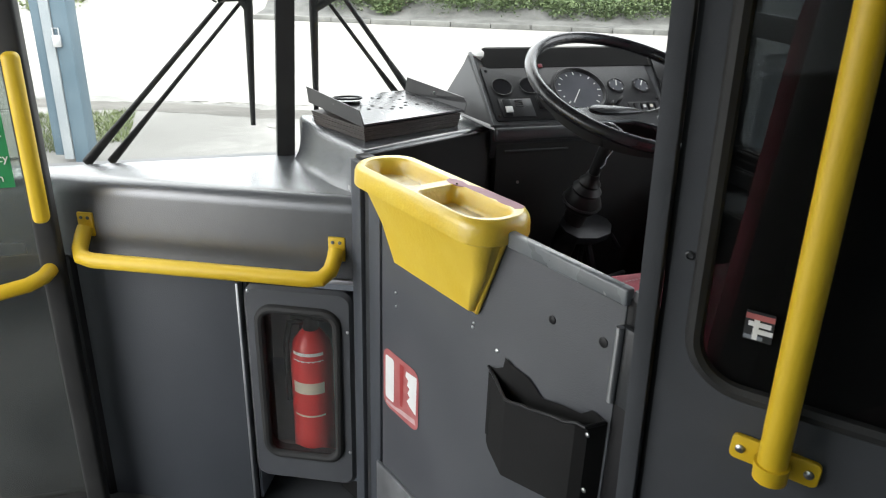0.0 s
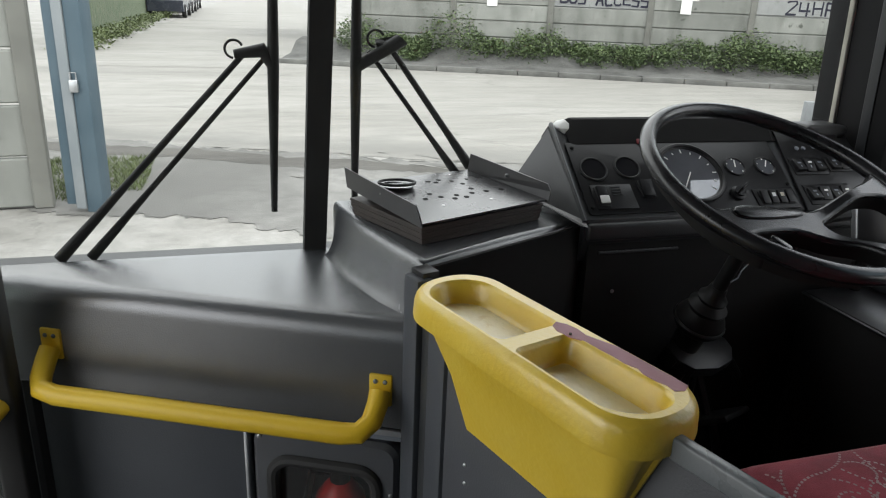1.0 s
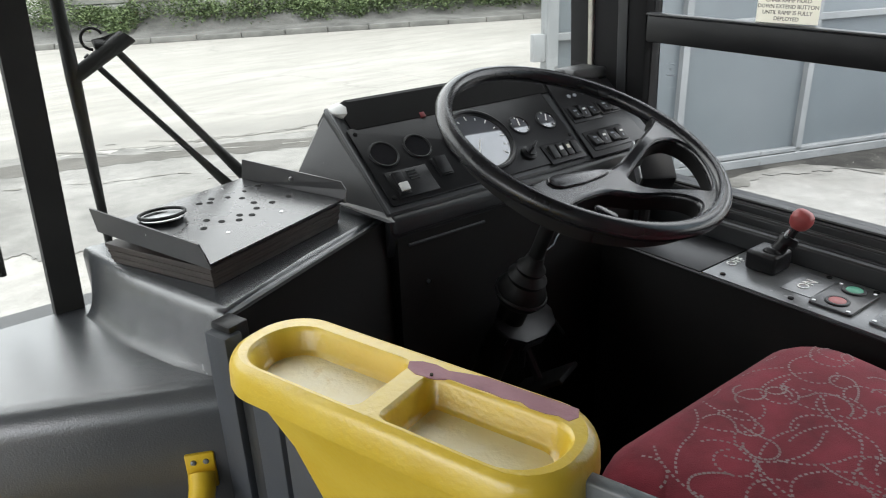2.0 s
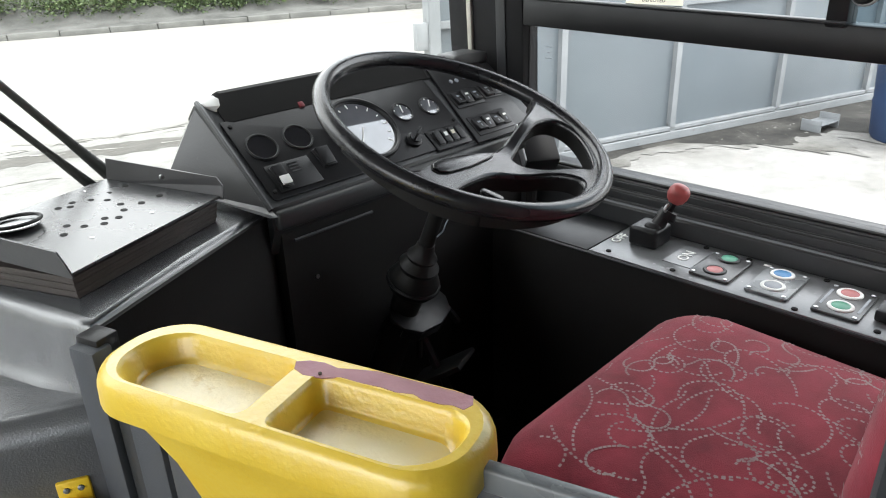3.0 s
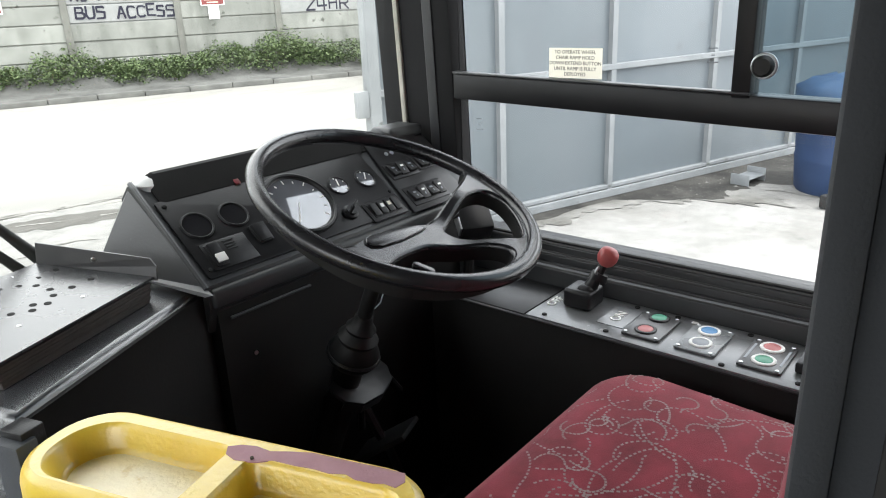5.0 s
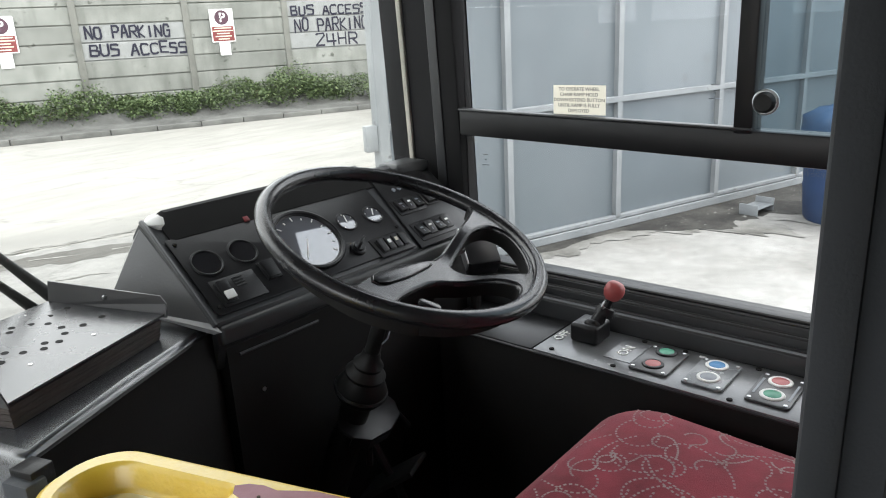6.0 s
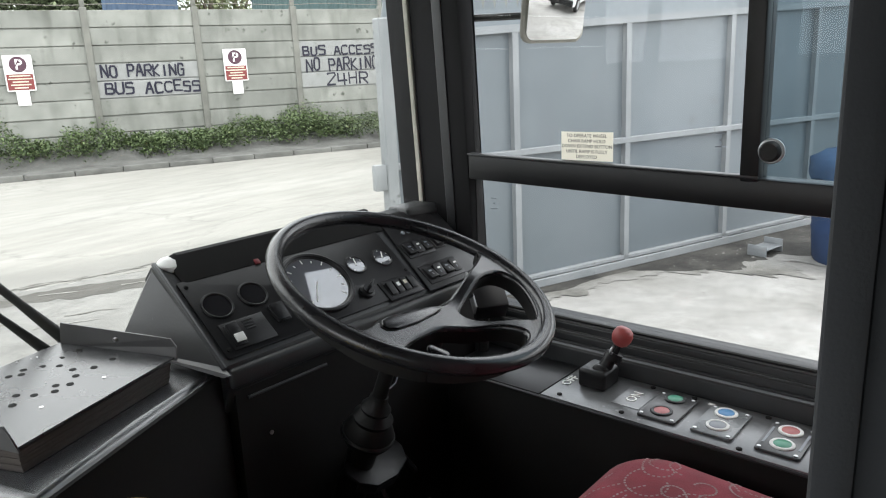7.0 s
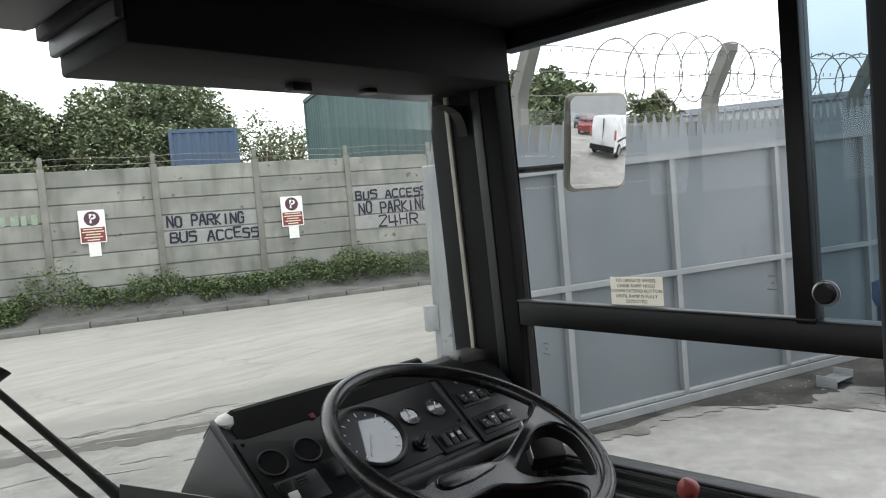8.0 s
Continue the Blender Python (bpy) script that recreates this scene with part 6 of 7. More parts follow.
# ---- outside: ground, street ----
single("ground", Shape().add([(-600, -600, -0.004), (600, -600, -0.004), (600, 600, -0.004), (-600, 600, -0.004)], [(0, 1, 2, 3)]), YARD, "pale dusty yard concrete with stains", "ground", kind="structure", smooth=0)


def strip(name, material, m, x0, x1, y0, y1, z, label, category, wob=0.0, seed=1, n=1400):
    """A flat strip with uneven long edges."""
    rg = random.Random(seed)
    sh = Shape(m)
    xs_ = [x0 + (x1 - x0) * i / n for i in range(n + 1)]
    a = [(x, y0 + wob * 2 * (noise.fractal(Vector((x * 0.5, seed, 0)), 0.9, 2.0, 4) + 0.5 * noise.fractal(Vector((x * 5.5, seed, 3)), 0.7, 2.0, 4)), z) for x in xs_]
    b2 = [(x, y1 + wob * 2 * (noise.fractal(Vector((x * 0.5, seed + 50, 0)), 0.9, 2.0, 4) + 0.5 * noise.fractal(Vector((x * 5.5, seed + 50, 3)), 0.7, 2.0, 4)), z) for x in xs_]
    sh.add(a + b2, [(i, i + 1, n + 2 + i, n + 1 + i) for i in range(n)])
    return single(name, sh, material, label, category, kind="structure", smooth=0)


strip("road", ROAD, ROADLINE, -60, 60, 8.1, KERB_N, 0.0, "pale dusty two-lane street", "road", 0.05)
strip("side_road", ROAD, frame_of((0.2, 17.0, 0), (0.05, 1, 0)), 0, 90, -3.4, 3.4, 0.004, "side street running away beyond the fence end", "road", 0.1, 3)
strip("apron", APRON, ROADLINE, -14, 1.6, 5.5, 8.1, 0.002, "worn grey tarmac apron between yard and street", "apron", 0.12, 12)
strip("gutter", GUTTER, ROADLINE, -60, 60, 7.46, 7.88, 0.004, "damp dark gutter along the street edge", "gutter", 0.08, 8)
ck = Shape()
rg = random.Random(17)
for s0_, n0_, run_ in ((-3.4, 8.1, 5.5), (-1.6, 8.35, 3.6), (-2.2, 7.05, 2.6), (-0.6, 6.75, 2.2), (-1.2, 7.98, 4.0), (1.0, 8.2, 3.0)):
    s_, n_c, tilt = s0_, n0_, 0.0
    while s_ < s0_ + run_:
        tilt = 0.6 * tilt + rg.uniform(-0.5, 0.5)
        d_ = rg.uniform(0.04, 0.11)
        w_c = rg.uniform(0.006, 0.022)
        ck.v += [tuple(ROADLINE @ Vector(q)) for q in ((s_, n_c - w_c, 0.0075), (s_ + d_, n_c + tilt * d_ - w_c * 0.7, 0.0075), (s_ + d_, n_c + tilt * d_ + w_c * 0.7, 0.0075), (s_, n_c + w_c, 0.0075))]
        ck.f.append(tuple(range(len(ck.v) - 4, len(ck.v))))
        s_, n_c = s_ + d_, n_c + tilt * d_
        if rg.random() < 0.12:
            s_ += rg.uniform(0.1, 0.4)
single("road_cracks", ck, GRIT, "dark cracks in the street edge", "cracks", kind="stuff", smooth=0)
dirt = []
for reach, lift, far_ in ((0.32, 0.003, 4.0), (0.0, 0.004, 1.7)):
    dt = Shape(GATELINE)
    for i in range(330):
        s_ = 2.6 + i * 0.028
        wide = 0.13 + reach * 0.5 + (0.75 + reach) * min(1, max(0, (s_ - 4.3) / 1.6))
        edge = GATE_N - 0.03 - wide * (1 + 0.5 * noise.fractal(Vector((s_ * far_, 4.2, lift * 900)), 0.8, 2.1, 5)) - 0.04 * noise.noise(Vector((s_ * 17, 1, lift)))
        dt.v += [tuple(GATELINE @ Vector((s_, GATE_N + 0.5, lift))), tuple(GATELINE @ Vector((s_, min(edge, GATE_N - 0.02), lift)))]
    dt.f = [(2 * i, 2 * i + 1, 2 * i + 3, 2 * i + 2) for i in range(329)]
    dirt.append(dt)
single("grit_strip", dirt[0], GRIT, "thin spread of damp grit along the gate foot", "grit", kind="structure", smooth=0)
dt = dirt[1]
single("dirt_strip", dt, DIRT, "wet black dirt along the gate foot", "dirt", kind="structure", smooth=0)
db = Shape()
rg = random.Random(31)
for _ in range(90):
    p = GATELINE @ Vector((rg.uniform(4.2, 8.4), GATE_N - abs(rg.gauss(0.1, 0.38)), 0.006))
    s_ = rg.uniform(0.004, 0.014) * (2 if rg.random() < 0.06 else 1)
    k_ = len(db.v)
    db.v += [tuple(p + Vector((rg.uniform(0.5, 1.3) * s_ * x, rg.uniform(0.5, 1.3) * s_ * y, s_ * z * rg.uniform(0.3, 0.9)))) for x, y, z in ((1, 0, 0), (0, 1, 0), (-1, 0, 0), (0, -1, 0), (0, 0, 1))]
    db.f += [(k_, k_ + 1, k_ + 4), (k_ + 1, k_ + 2, k_ + 4), (k_ + 2, k_ + 3, k_ + 4), (k_ + 3, k_, k_ + 4)]
single("rubble", db, GRIT, "pale bits of rubble along the gate foot", "rubble", kind="stuff", smooth=0)

kerb = thing("kerb", ROADLINE @ Vector((0, KERB_N, 0)), "row of worn kerb stones", "kerb", kind="structure")
for i in range(34):
    s0 = -5.6 + i * 0.92
    k_ = part("kerb_stone", Shape(ROADLINE).box((s0, KERB_N, -0.02), (s0 + 0.905, KERB_N + 0.14, 0.11 + 0.008 * math.sin(i * 2.1)), 0.015), KERB, kerb)
pv, ns, pts = Shape(ROADLINE), 60, []
for j, (y, z) in enumerate(((KERB_N + 0.13, 0.1), (KERB_N + 0.95, 0.16), (WALL_N - 0.3, 0.42), (WALL_N + 0.3, 0.5))):
    pts += [(-5.6 + 31.3 * i / ns, y, z + 0.02 * math.sin(i * 1.7 + j)) for i in range(ns + 1)]
fc = [(j * (ns + 1) + i, j * (ns + 1) + i + 1, (j + 1) * (ns + 1) + i + 1, (j + 1) * (ns + 1) + i) for j in range(3) for i in range(ns)]
pv.add(pts, fc)
single("pavement", pv, PAVING, "grey pavement rising to the concrete fence", "pavement", kind="structure")

# ---- concrete fence over the street ----
fence = thing("concrete_fence", ROADLINE @ Vector((3, WALL_N, 0.4)), "weathered concrete panel fence with posts", "fence", kind="structure")
BAY, S0, ROW, TOP = 2.345, 0.6, 0.385, 3.40
pm_ = {}
for bay in range(-2, 6):
    x0 = S0 + bay * BAY
    for row in range(8):
        z1 = TOP - row * ROW + 0.012 * math.sin(bay * 3.1)
        patch = (bay == 0 and row in (3, 4)) or (bay == 2 and row in (2, 3, 4))
        key = "w" if patch else "c"
        if key not in pm_:
            s_ = Shape().box((0.055, -0.04, -ROW + 0.026), (BAY - 0.055, 0.02, 0), 0.009, 1)
            s_.box((0.055, 0.0, -ROW), (BAY - 0.055, 0.015, -ROW + 0.03))
            o = part("panel", s_, FENCE_WHITE if patch else FENCE_CONCRETE, fence, "whitewashed panel" if patch else "", smooth=30)
            pm_[key] = o.data
        else:
            o = new("panel", pm_[key])
            adopt(o, fence)
            if patch:
                tagged(o, "whitewashed panel")
        o.matrix_basis = ROADLINE @ pose(x0, WALL_N + 0.008 * math.sin(row * 2.3 + bay), z1, 0.6 * math.sin(row * 5 + bay), 0, 0)
    ps = Shape(ROADLINE).box((x0 - 0.075, WALL_N - 0.085, 0.2), (x0 + 0.075, WALL_N + 0.06, TOP + 0.06), 0.015)
    ps.box((x0 - 0.05, WALL_N - 0.03, TOP + 0.05), (x0 + 0.05, WALL_N + 0.05, TOP + 0.32), 0.012)
    part("post", ps, POST_CONCRETE, fence)
wires = Shape(ROADLINE)
for z in (TOP + 0.12, TOP + 0.27):
    wires.tube([(S0 - 2 * BAY + 0.5 * i, WALL_N + 0.02, z + 0.02 * math.sin(i * 1.3)) for i in range(40)], 0.008, 5)
part("wire_strand", wires, WIRE, fence)

WM = ROADLINE @ frame_of((0, WALL_N - 0.05, 0), (1, 0, 0), (0, 0, 1))
STROKES = {"N": ["00 01 10 11"], "O": ["20 02 08 2a 8a a8 a2 80 20"], "P": ["00 0a 8a a8 a6 85 05"], "A": ["00 4a 6a a0", "24 84"], "R": ["00 0a 8a a8 a6 85 05", "45 a0"],
           "K": ["00 0a", "9a 05 a0"], "I": ["50 5a"], "G": ["a8 8a 2a 08 02 20 90 a2 a5 65"], "B": ["00 0a 8a 98 97 85 05", "85 a4 a1 80 00"], "U": ["0a 02 20 80 a2 aa"],
           "S": ["a9 9a 1a 09 06 a5 a1 90 00"], "C": ["a9 8a 2a 08 02 20 80 a1"], "E": ["aa 0a 00 a0", "05 85"], "2": ["09 1a 9a a8 00 a0"], "4": ["0a 04 a4", "7a 70"], "H": ["00 0a", "a0 aa", "05 a5"]}
STROKES["N"] = ["00 0a a0 aa"]


def painted(text, x0, x1, z0, z1, seed, slope=0.0):
    """Words brushed on the fence in straight strokes, each letter a little uneven."""
    rg_ = random.Random(seed)
    sh_, k_ = Shape(WM), 0
    pitch = (x1 - x0) / len(text)
    for i, ch in enumerate(text):
        if ch == " ":
            continue
        wl_, dz, hl = pitch * rg_.uniform(0.66, 0.78), rg_.uniform(-0.018, 0.018), (z1 - z0) * rg_.uniform(0.94, 1.05)
        for line in STROKES[ch]:
            pts_ = [(x0 + i * pitch + int(c[0], 16) / 10 * wl_ + rg_.uniform(-0.008, 0.008), z0 + dz + slope * i * pitch + int(c[1], 16) / 10 * hl + rg_.uniform(-0.008, 0.008)) for c in line.split()]
            for (xa, za), (xb, zb) in zip(pts_, pts_[1:]):
                d_ = Vector((xb - xa, zb - za)).normalized()
                w_ = Vector((-d_.y, d_.x)) * rg_.uniform(0.019, 0.026)
                a_, b_ = Vector((xa, za)) - d_ * 0.012, Vector((xb, zb)) + d_ * 0.012
                k_ += 1
                sh_.add([(*(a_ + w_), 0.002 + 0.0001 * k_), (*(a_ - w_), 0.002 + 0.0001 * k_), (*(b_ - w_ * 0.9), 0.002 + 0.0001 * k_), (*(b_ + w_ * 0.9), 0.002 + 0.0001 * k_)], [(0, 1, 2, 3)])
    part("lettering", sh_, INK, fence, "words brushed in dark blue paint", smooth=0)


painted("NO PARKING", 0.78, 2.6, 1.95, 2.2, 1)
painted("BUS ACCESS", 0.82, 2.92, 1.58, 1.81, 2)
painted("BUS ACCESS", 5.46, 7.5, 2.29, 2.5, 3)
painted("NO PARKING", 5.52, 7.5, 1.9, 2.19, 4)
painted("24HR", 6.03, 7.22, 1.53, 1.81, 5)
for i, wd in enumerate((0.12, 0.2, 0.14, 0.16, 0.18)):
    part("faded_bar", Shape(WM).box((-2.62 + i * 0.2, 2.25, 0), (-2.62 + i * 0.2 + wd * 0.8, 2.47, 0.003)), INK_GREEN, fence, smooth=0)


def parking_sign(cx, cz):
    sg_ = thing("parking_sign", ROADLINE @ Vector((cx, WALL_N - 0.06, cz)), "white and red parking notice fixed to the fence", "sign", "parking signs")
    m = ROADLINE @ frame_of((cx, WALL_N - 0.075, cz), (1, 0, 0), (0, 0, 1))
    part("board", Shape(m).prism(rounded(-0.275, -0.375, 0.275, 0.375, 0.02, 3), 0, 0.01), WHITE, sg_, smooth=0)
    part("red_field", Shape(m).box((-0.25, -0.352, 0.01), (0.25, -0.02, 0.013)), SIGN_RED, sg_, smooth=0)
    part("disc", Shape(m @ pose(0, 0.18, 0.01)).lathe([(0.165, 0), (0.165, 0.003)], 28), SIGN_INK, sg_, "dark round symbol")
    words("symbol_letter", "P", m @ pose(0.01, 0.17, 0.0135), 0.29, WHITE, sg_, 0.001, 0.006)
    part("symbol_slash", Shape(m @ pose(-0.03, 0.18, 0.0136, 0, 0, 60)).box((-0.12, -0.01, 0), (0.12, 0.01, 0.001)), SIGN_INK, sg_, smooth=0)
    for i, wd in enumerate((0.2, 0.23, 0.15, 0.19, 0.13)):
        part("text_bar", Shape(m).box((-wd, -0.07 - i * 0.062, 0.013), (wd, -0.045 - i * 0.062, 0.0145)), CREAM, sg_, smooth=0)
    part("lower_card", Shape(m).box((-0.12, -0.68, 0.0), (0.13, -0.375, 0.006)), WHITE, sg_, "small plain card below", smooth=0)


parking_sign(-0.815, 2.12)
parking_sign(3.745, 2.12)


# ---- plants ----
def leaves(sh, rg, c, rad, n, size, squash=1.0):
    for _ in range(n):
        d = Vector((rg.gauss(0, 1), rg.gauss(0, 1), rg.gauss(0, 1))).normalized()
        p = Vector(c) + Vector((d.x, d.y, d.z * squash)) * rad * rg.uniform(0.55, 1.05)
        s_ = size * rg.uniform(0.6, 1.3)
        q_ = Euler((rg.uniform(-0.9, 0.9), rg.uniform(-0.9, 0.9), rg.uniform(0, 6.3))).to_matrix()
        k_ = len(sh.v)
        sh.v += [tuple(p + q_ @ Vector(v)) for v in ((-s_ * 0.5, 0, 0), (0, -s_ * 0.3, s_ * 0.06), (s_ * 0.6, 0, 0), (0, s_ * 0.3, s_ * 0.06))]
        sh.f.append((k_, k_ + 1, k_ + 2, k_ + 3))


wd_ = Shape()
rg = random.Random(21)
for i in range(330):
    s_ = rg.uniform(-4.4, 10)
    tall = 0.26 + 0.5 * max(0, noise.noise(Vector((s_ * 0.9, 3.1, 0)))) * 2
    if abs(s_ - 0.35) < 0.5 or abs(s_ + 1.9) < 0.4 or abs(s_ - 5.7) < 0.5:
        tall += rg.uniform(0.1, 0.35)
    y = WALL_N - 0.12 - abs(rg.gauss(0, 0.28))
    base = ROADLINE @ Vector((s_, y, 0.4 - (WALL_N - y) * 0.2))
    leaves(wd_, rg, base + Vector((0, 0, tall * 0.5)), 0.12 + tall * 0.45, 120, 0.064, 1.0)
single("weeds", wd_, WEED, "green weeds and ivy along the fence foot", "weeds", kind="stuff", smooth=0)


def tree(at, height, crown_r, seed, pale=False, label="broad leafy tree behind the fence"):
    rg_ = random.Random(seed)
    tr = thing("tree", at, label, "tree", "trees")
    base = Vector(at)
    tk = Shape()
    topz = height - crown_r * 0.9
    tk.tube([base, base + Vector((0.1, 0, topz * 0.5)), base + Vector((0.05, 0.1, topz)), base + Vector((0.1, 0, height - crown_r * 0.4))], [0.22, 0.17, 0.12, 0.04], 8)
    cl = []
    for i in range(18 if not pale else 8):
        a, e_ = rg_.uniform(0, 6.28), rg_.uniform(-0.4, 0.95)
        p = base + Vector((math.cos(a) * crown_r * 0.62 * (1 - 0.35 * e_), math.sin(a) * crown_r * 0.62 * (1 - 0.35 * e_), height - crown_r + e_ * crown_r * 0.72))
        cl.append(p)
        tk.tube([base + Vector((0.05, 0.05, topz * rg_.uniform(0.6, 0.95))), p.lerp(base + Vector((0, 0, height - crown_r)), 0.4), p], [0.07, 0.045, 0.015], 5)
    part("trunk", tk, BARK, tr)
    cr = Shape()
    mid_ = base + Vector((0, 0, height - crown_r))
    if pale:
        for p in cl + [mid_]:
            for _ in range(9):
                d = Vector((rg_.gauss(0, 1), rg_.gauss(0, 1), rg_.gauss(0, 0.8))) * crown_r * 0.2
                leaves(cr, rg_, p + d, crown_r * rg_.uniform(0.13, 0.26), 26, 0.17)
    else:
        for i in range(95):
            zf = 1 - 2 * (i + 0.5) / 95
            a = i * 2.39996
            rr_ = math.sqrt(1 - zf * zf)
            p = mid_ + Vector((math.cos(a) * rr_, math.sin(a) * rr_, zf * 0.92)) * crown_r * (rg_.uniform(0.7, 0.88) if i % 4 else 0.4)
            leaves(cr, rg_, p, crown_r * rg_.uniform(0.18, 0.28), 600, 0.17)
    part("crown", cr, LEAF_PALE if pale else LEAF, tr, smooth=0)


tree((12.0, 27.5, 0), 8.1, 3.3, 1)
tree((7.0, 29.0, 0), 7.4, 2.6, 7)
tree((9.2, 31.0, 0), 5.6, 1.9, 2)
tree((3.6, 27.5, 0), 7.0, 2.6, 9)
tree((17.2, 27.5, 0), 6.6, 2.4, 3, True, "thin pale-leaved tree behind the fence")
tree((19.0, 28.5, 0), 6.4, 2.2, 13, True, "thin pale-leaved tree behind the fence")
tree((16.6, 12.9, 0), 5.5, 1.8, 4, False, "leafy tree behind the gate")
tree((17.5, 9.9, 0), 4.4, 0.9, 5, True, "thin bush behind the gate")


# ---- containers ----
def container(at, yaw, length, base, paint, label, h_=2.59):
    ct = thing("shipping_container", at, label, "container", "containers")
    m = pose(at[0], at[1], base, 0, 0, yaw)
    w_ = 2.44
    for y_ in (0, w_):
        sh = Shape(m)
        nx = int(length / 0.14)
        vs = []
        for i in range(nx * 2 + 1):
            d = 0.036 if (i // 2) % 2 else 0.0
            x = length * i / (nx * 2)
            vs += [(x, y_ + (d if y_ == 0 else -d), 0.12), (x, y_ + (d if y_ == 0 else -d), h_ - 0.1)]
        sh.add(vs, [(2 * i, 2 * i + 2, 2 * i + 3, 2 * i + 1) for i in range(nx * 2)])
        part("side_sheet", sh, paint, ct, smooth=0)
    for x_ in (0.03, length - 0.03):
        sh = Shape(m)
        nx = 17
        vs = []
        for i in range(nx * 2 + 1):
            d = 0.036 if (i // 2) % 2 else 0.0
            vs += [(x_ + (d if x_ < 1 else -d), w_ * i / (nx * 2), 0.12), (x_ + (d if x_ < 1 else -d), w_ * i / (nx * 2), h_ - 0.1)]
        sh.add(vs, [(2 * i, 2 * i + 2, 2 * i + 3, 2 * i + 1) for i in range(nx * 2)])
        part("end_sheet", sh, paint, ct, smooth=0)
    fr = Shape(m)
    for x in (0, length - 0.12):
        for y in (-0.02, w_ - 0.1):
            fr.box((x, y, 0), (x + 0.12, y + 0.12, h_), 0.01, 1)
    for z in (0, h_ - 0.12):
        for y in (-0.015, w_ - 0.105):
            fr.box((0, y, z), (length, y + 0.12, z + 0.12), 0.01, 1)
        for x in (-0.01, length - 0.11):
            fr.box((x, 0, z), (x + 0.12, w_, z + 0.12), 0.01, 1)
    part("frame", fr, paint, ct)
    part("roof", Shape(m).box((0.02, 0.02, h_ - 0.04), (length - 0.02, w_ - 0.02, h_ - 0.01)), paint, ct)


container((12.55, 17.2, 0), -21.7, 6.06, 2.81, TEAL, "teal corrugated shipping container standing on another behind the fence", 2.8)
container((12.55, 17.2, 0), -21.7, 6.06, 0.0, TEAL, "teal corrugated shipping container below another", 2.8)
container((10.95, 23.6, 0), -24, 2.2, 2.6, CONTAINER_BLUE, "plain blue container standing on another behind the fence")
container((10.95, 23.6, 0), -24, 2.2, 0.0, CONTAINER_BLUE, "plain blue container below another")

# ---- steel gate ----
gate = thing("steel_gate", GATELINE @ Vector((4.5, GATE_N, 0)), "blue-grey sheet steel gate with a row of spikes", "gate")
ZB, ZM = 0.1, 1.13
posts = [2.11, 3.2, 4.36, 5.65, 6.94, 8.2]


def gate_top(a):
    """Height of the top rail, which climbs along the gate."""
    return 2.043 + (a - 2.84) * 0.0475


def slab(a0, a1, n0, n1, lo_, hi_):
    """A flat bar or sheet of the gate whose lower and upper edges may climb."""
    vs = [(a, n, h(a)) for h in (lo_, hi_) for a, n in ((a0, n0), (a1, n0), (a1, n1), (a0, n1))]
    return Shape(GATELINE).add(vs, [(3, 2, 1, 0), (4, 5, 6, 7), (0, 1, 5, 4), (1, 2, 6, 5), (2, 3, 7, 6), (3, 0, 4, 7)])


def level(z):
    return lambda a: z


for a, b2 in zip(posts, posts[1:]):
    part("sheet", slab(a, b2, GATE_N + 0.03, GATE_N + 0.036, level(ZB), level(ZM)), GATE, gate, smooth=0)
    part("sheet", slab(a, b2, GATE_N + 0.03, GATE_N + 0.036, level(ZM), gate_top), GATE, gate, smooth=0)
for s_ in posts:
    wd2 = 0.055 if s_ != posts[0] else 0.09
    part("upright", slab(s_ - wd2 / 2, s_ + wd2 / 2, GATE_N - 0.02, GATE_N + 0.03, level(0.02), gate_top), GATE_FRAME, gate, smooth=0)
for z, hh, d_ in ((0.04, 0.07, 0.03), (0.1, 0.034, 0.02), (ZM, 0.05, 0.022)):
    part("rail", Shape(GATELINE).box((posts[0], GATE_N - d_, z - hh / 2), (posts[-1], GATE_N + 0.028, z + hh / 2), 0.004, 1), GATE_FRAME, gate)
part("rail", slab(posts[0], posts[-1], GATE_N - 0.022, GATE_N + 0.028, lambda a: gate_top(a) - 0.028, lambda a: gate_top(a) + 0.028), GATE_FRAME, gate, smooth=0)
part("spike_strip", slab(posts[0], posts[-1], GATE_N, GATE_N + 0.006, lambda a: gate_top(a) + 0.028, lambda a: gate_top(a) + 0.15), GATE, gate, smooth=0)
spm = None
for i in range(59):
    s_ = posts[0] + 0.05 + i * 0.103
    if spm is None:
        o = part("spike", Shape().add([(-0.05, 0, 0), (0.05, 0, 0), (0.004, 0, 0.215), (-0.004, 0, 0.215), (-0.05, 0.006, 0), (0.05, 0.006, 0), (0.004, 0.006, 0.215), (-0.004, 0.006, 0.215)], [(0, 1, 2, 3), (7, 6, 5, 4), (1, 5, 6, 2), (3, 2, 6, 7), (0, 3, 7, 4)]), GATE, gate, smooth=0)
        spm = o.data
    else:
        o = new("spike", spm)
        adopt(o, gate)
    o.matrix_basis = GATELINE @ pose(s_, GATE_N, gate_top(s_) + 0.146, 0, 1.5 * math.sin(i * 2.7), 0)
part("end_cap", Shape(GATELINE).box((posts[0] - 0.05, GATE_N - 0.05, 0.0), (posts[0] + 0.04, GATE_N + 0.05, 2.14), 0.008, 1), GATE_FRAME, gate)
bxx = part("bolt_box", Shape(GATELINE).box((posts[0] - 0.14, GATE_N - 0.04, 0.98), (posts[0] - 0.05, GATE_N + 0.02, 1.16), 0.006), GATE_FRAME, gate)
WB = GATELINE @ pose(5.66, 4.76, 0.004, 0, 0, 8)
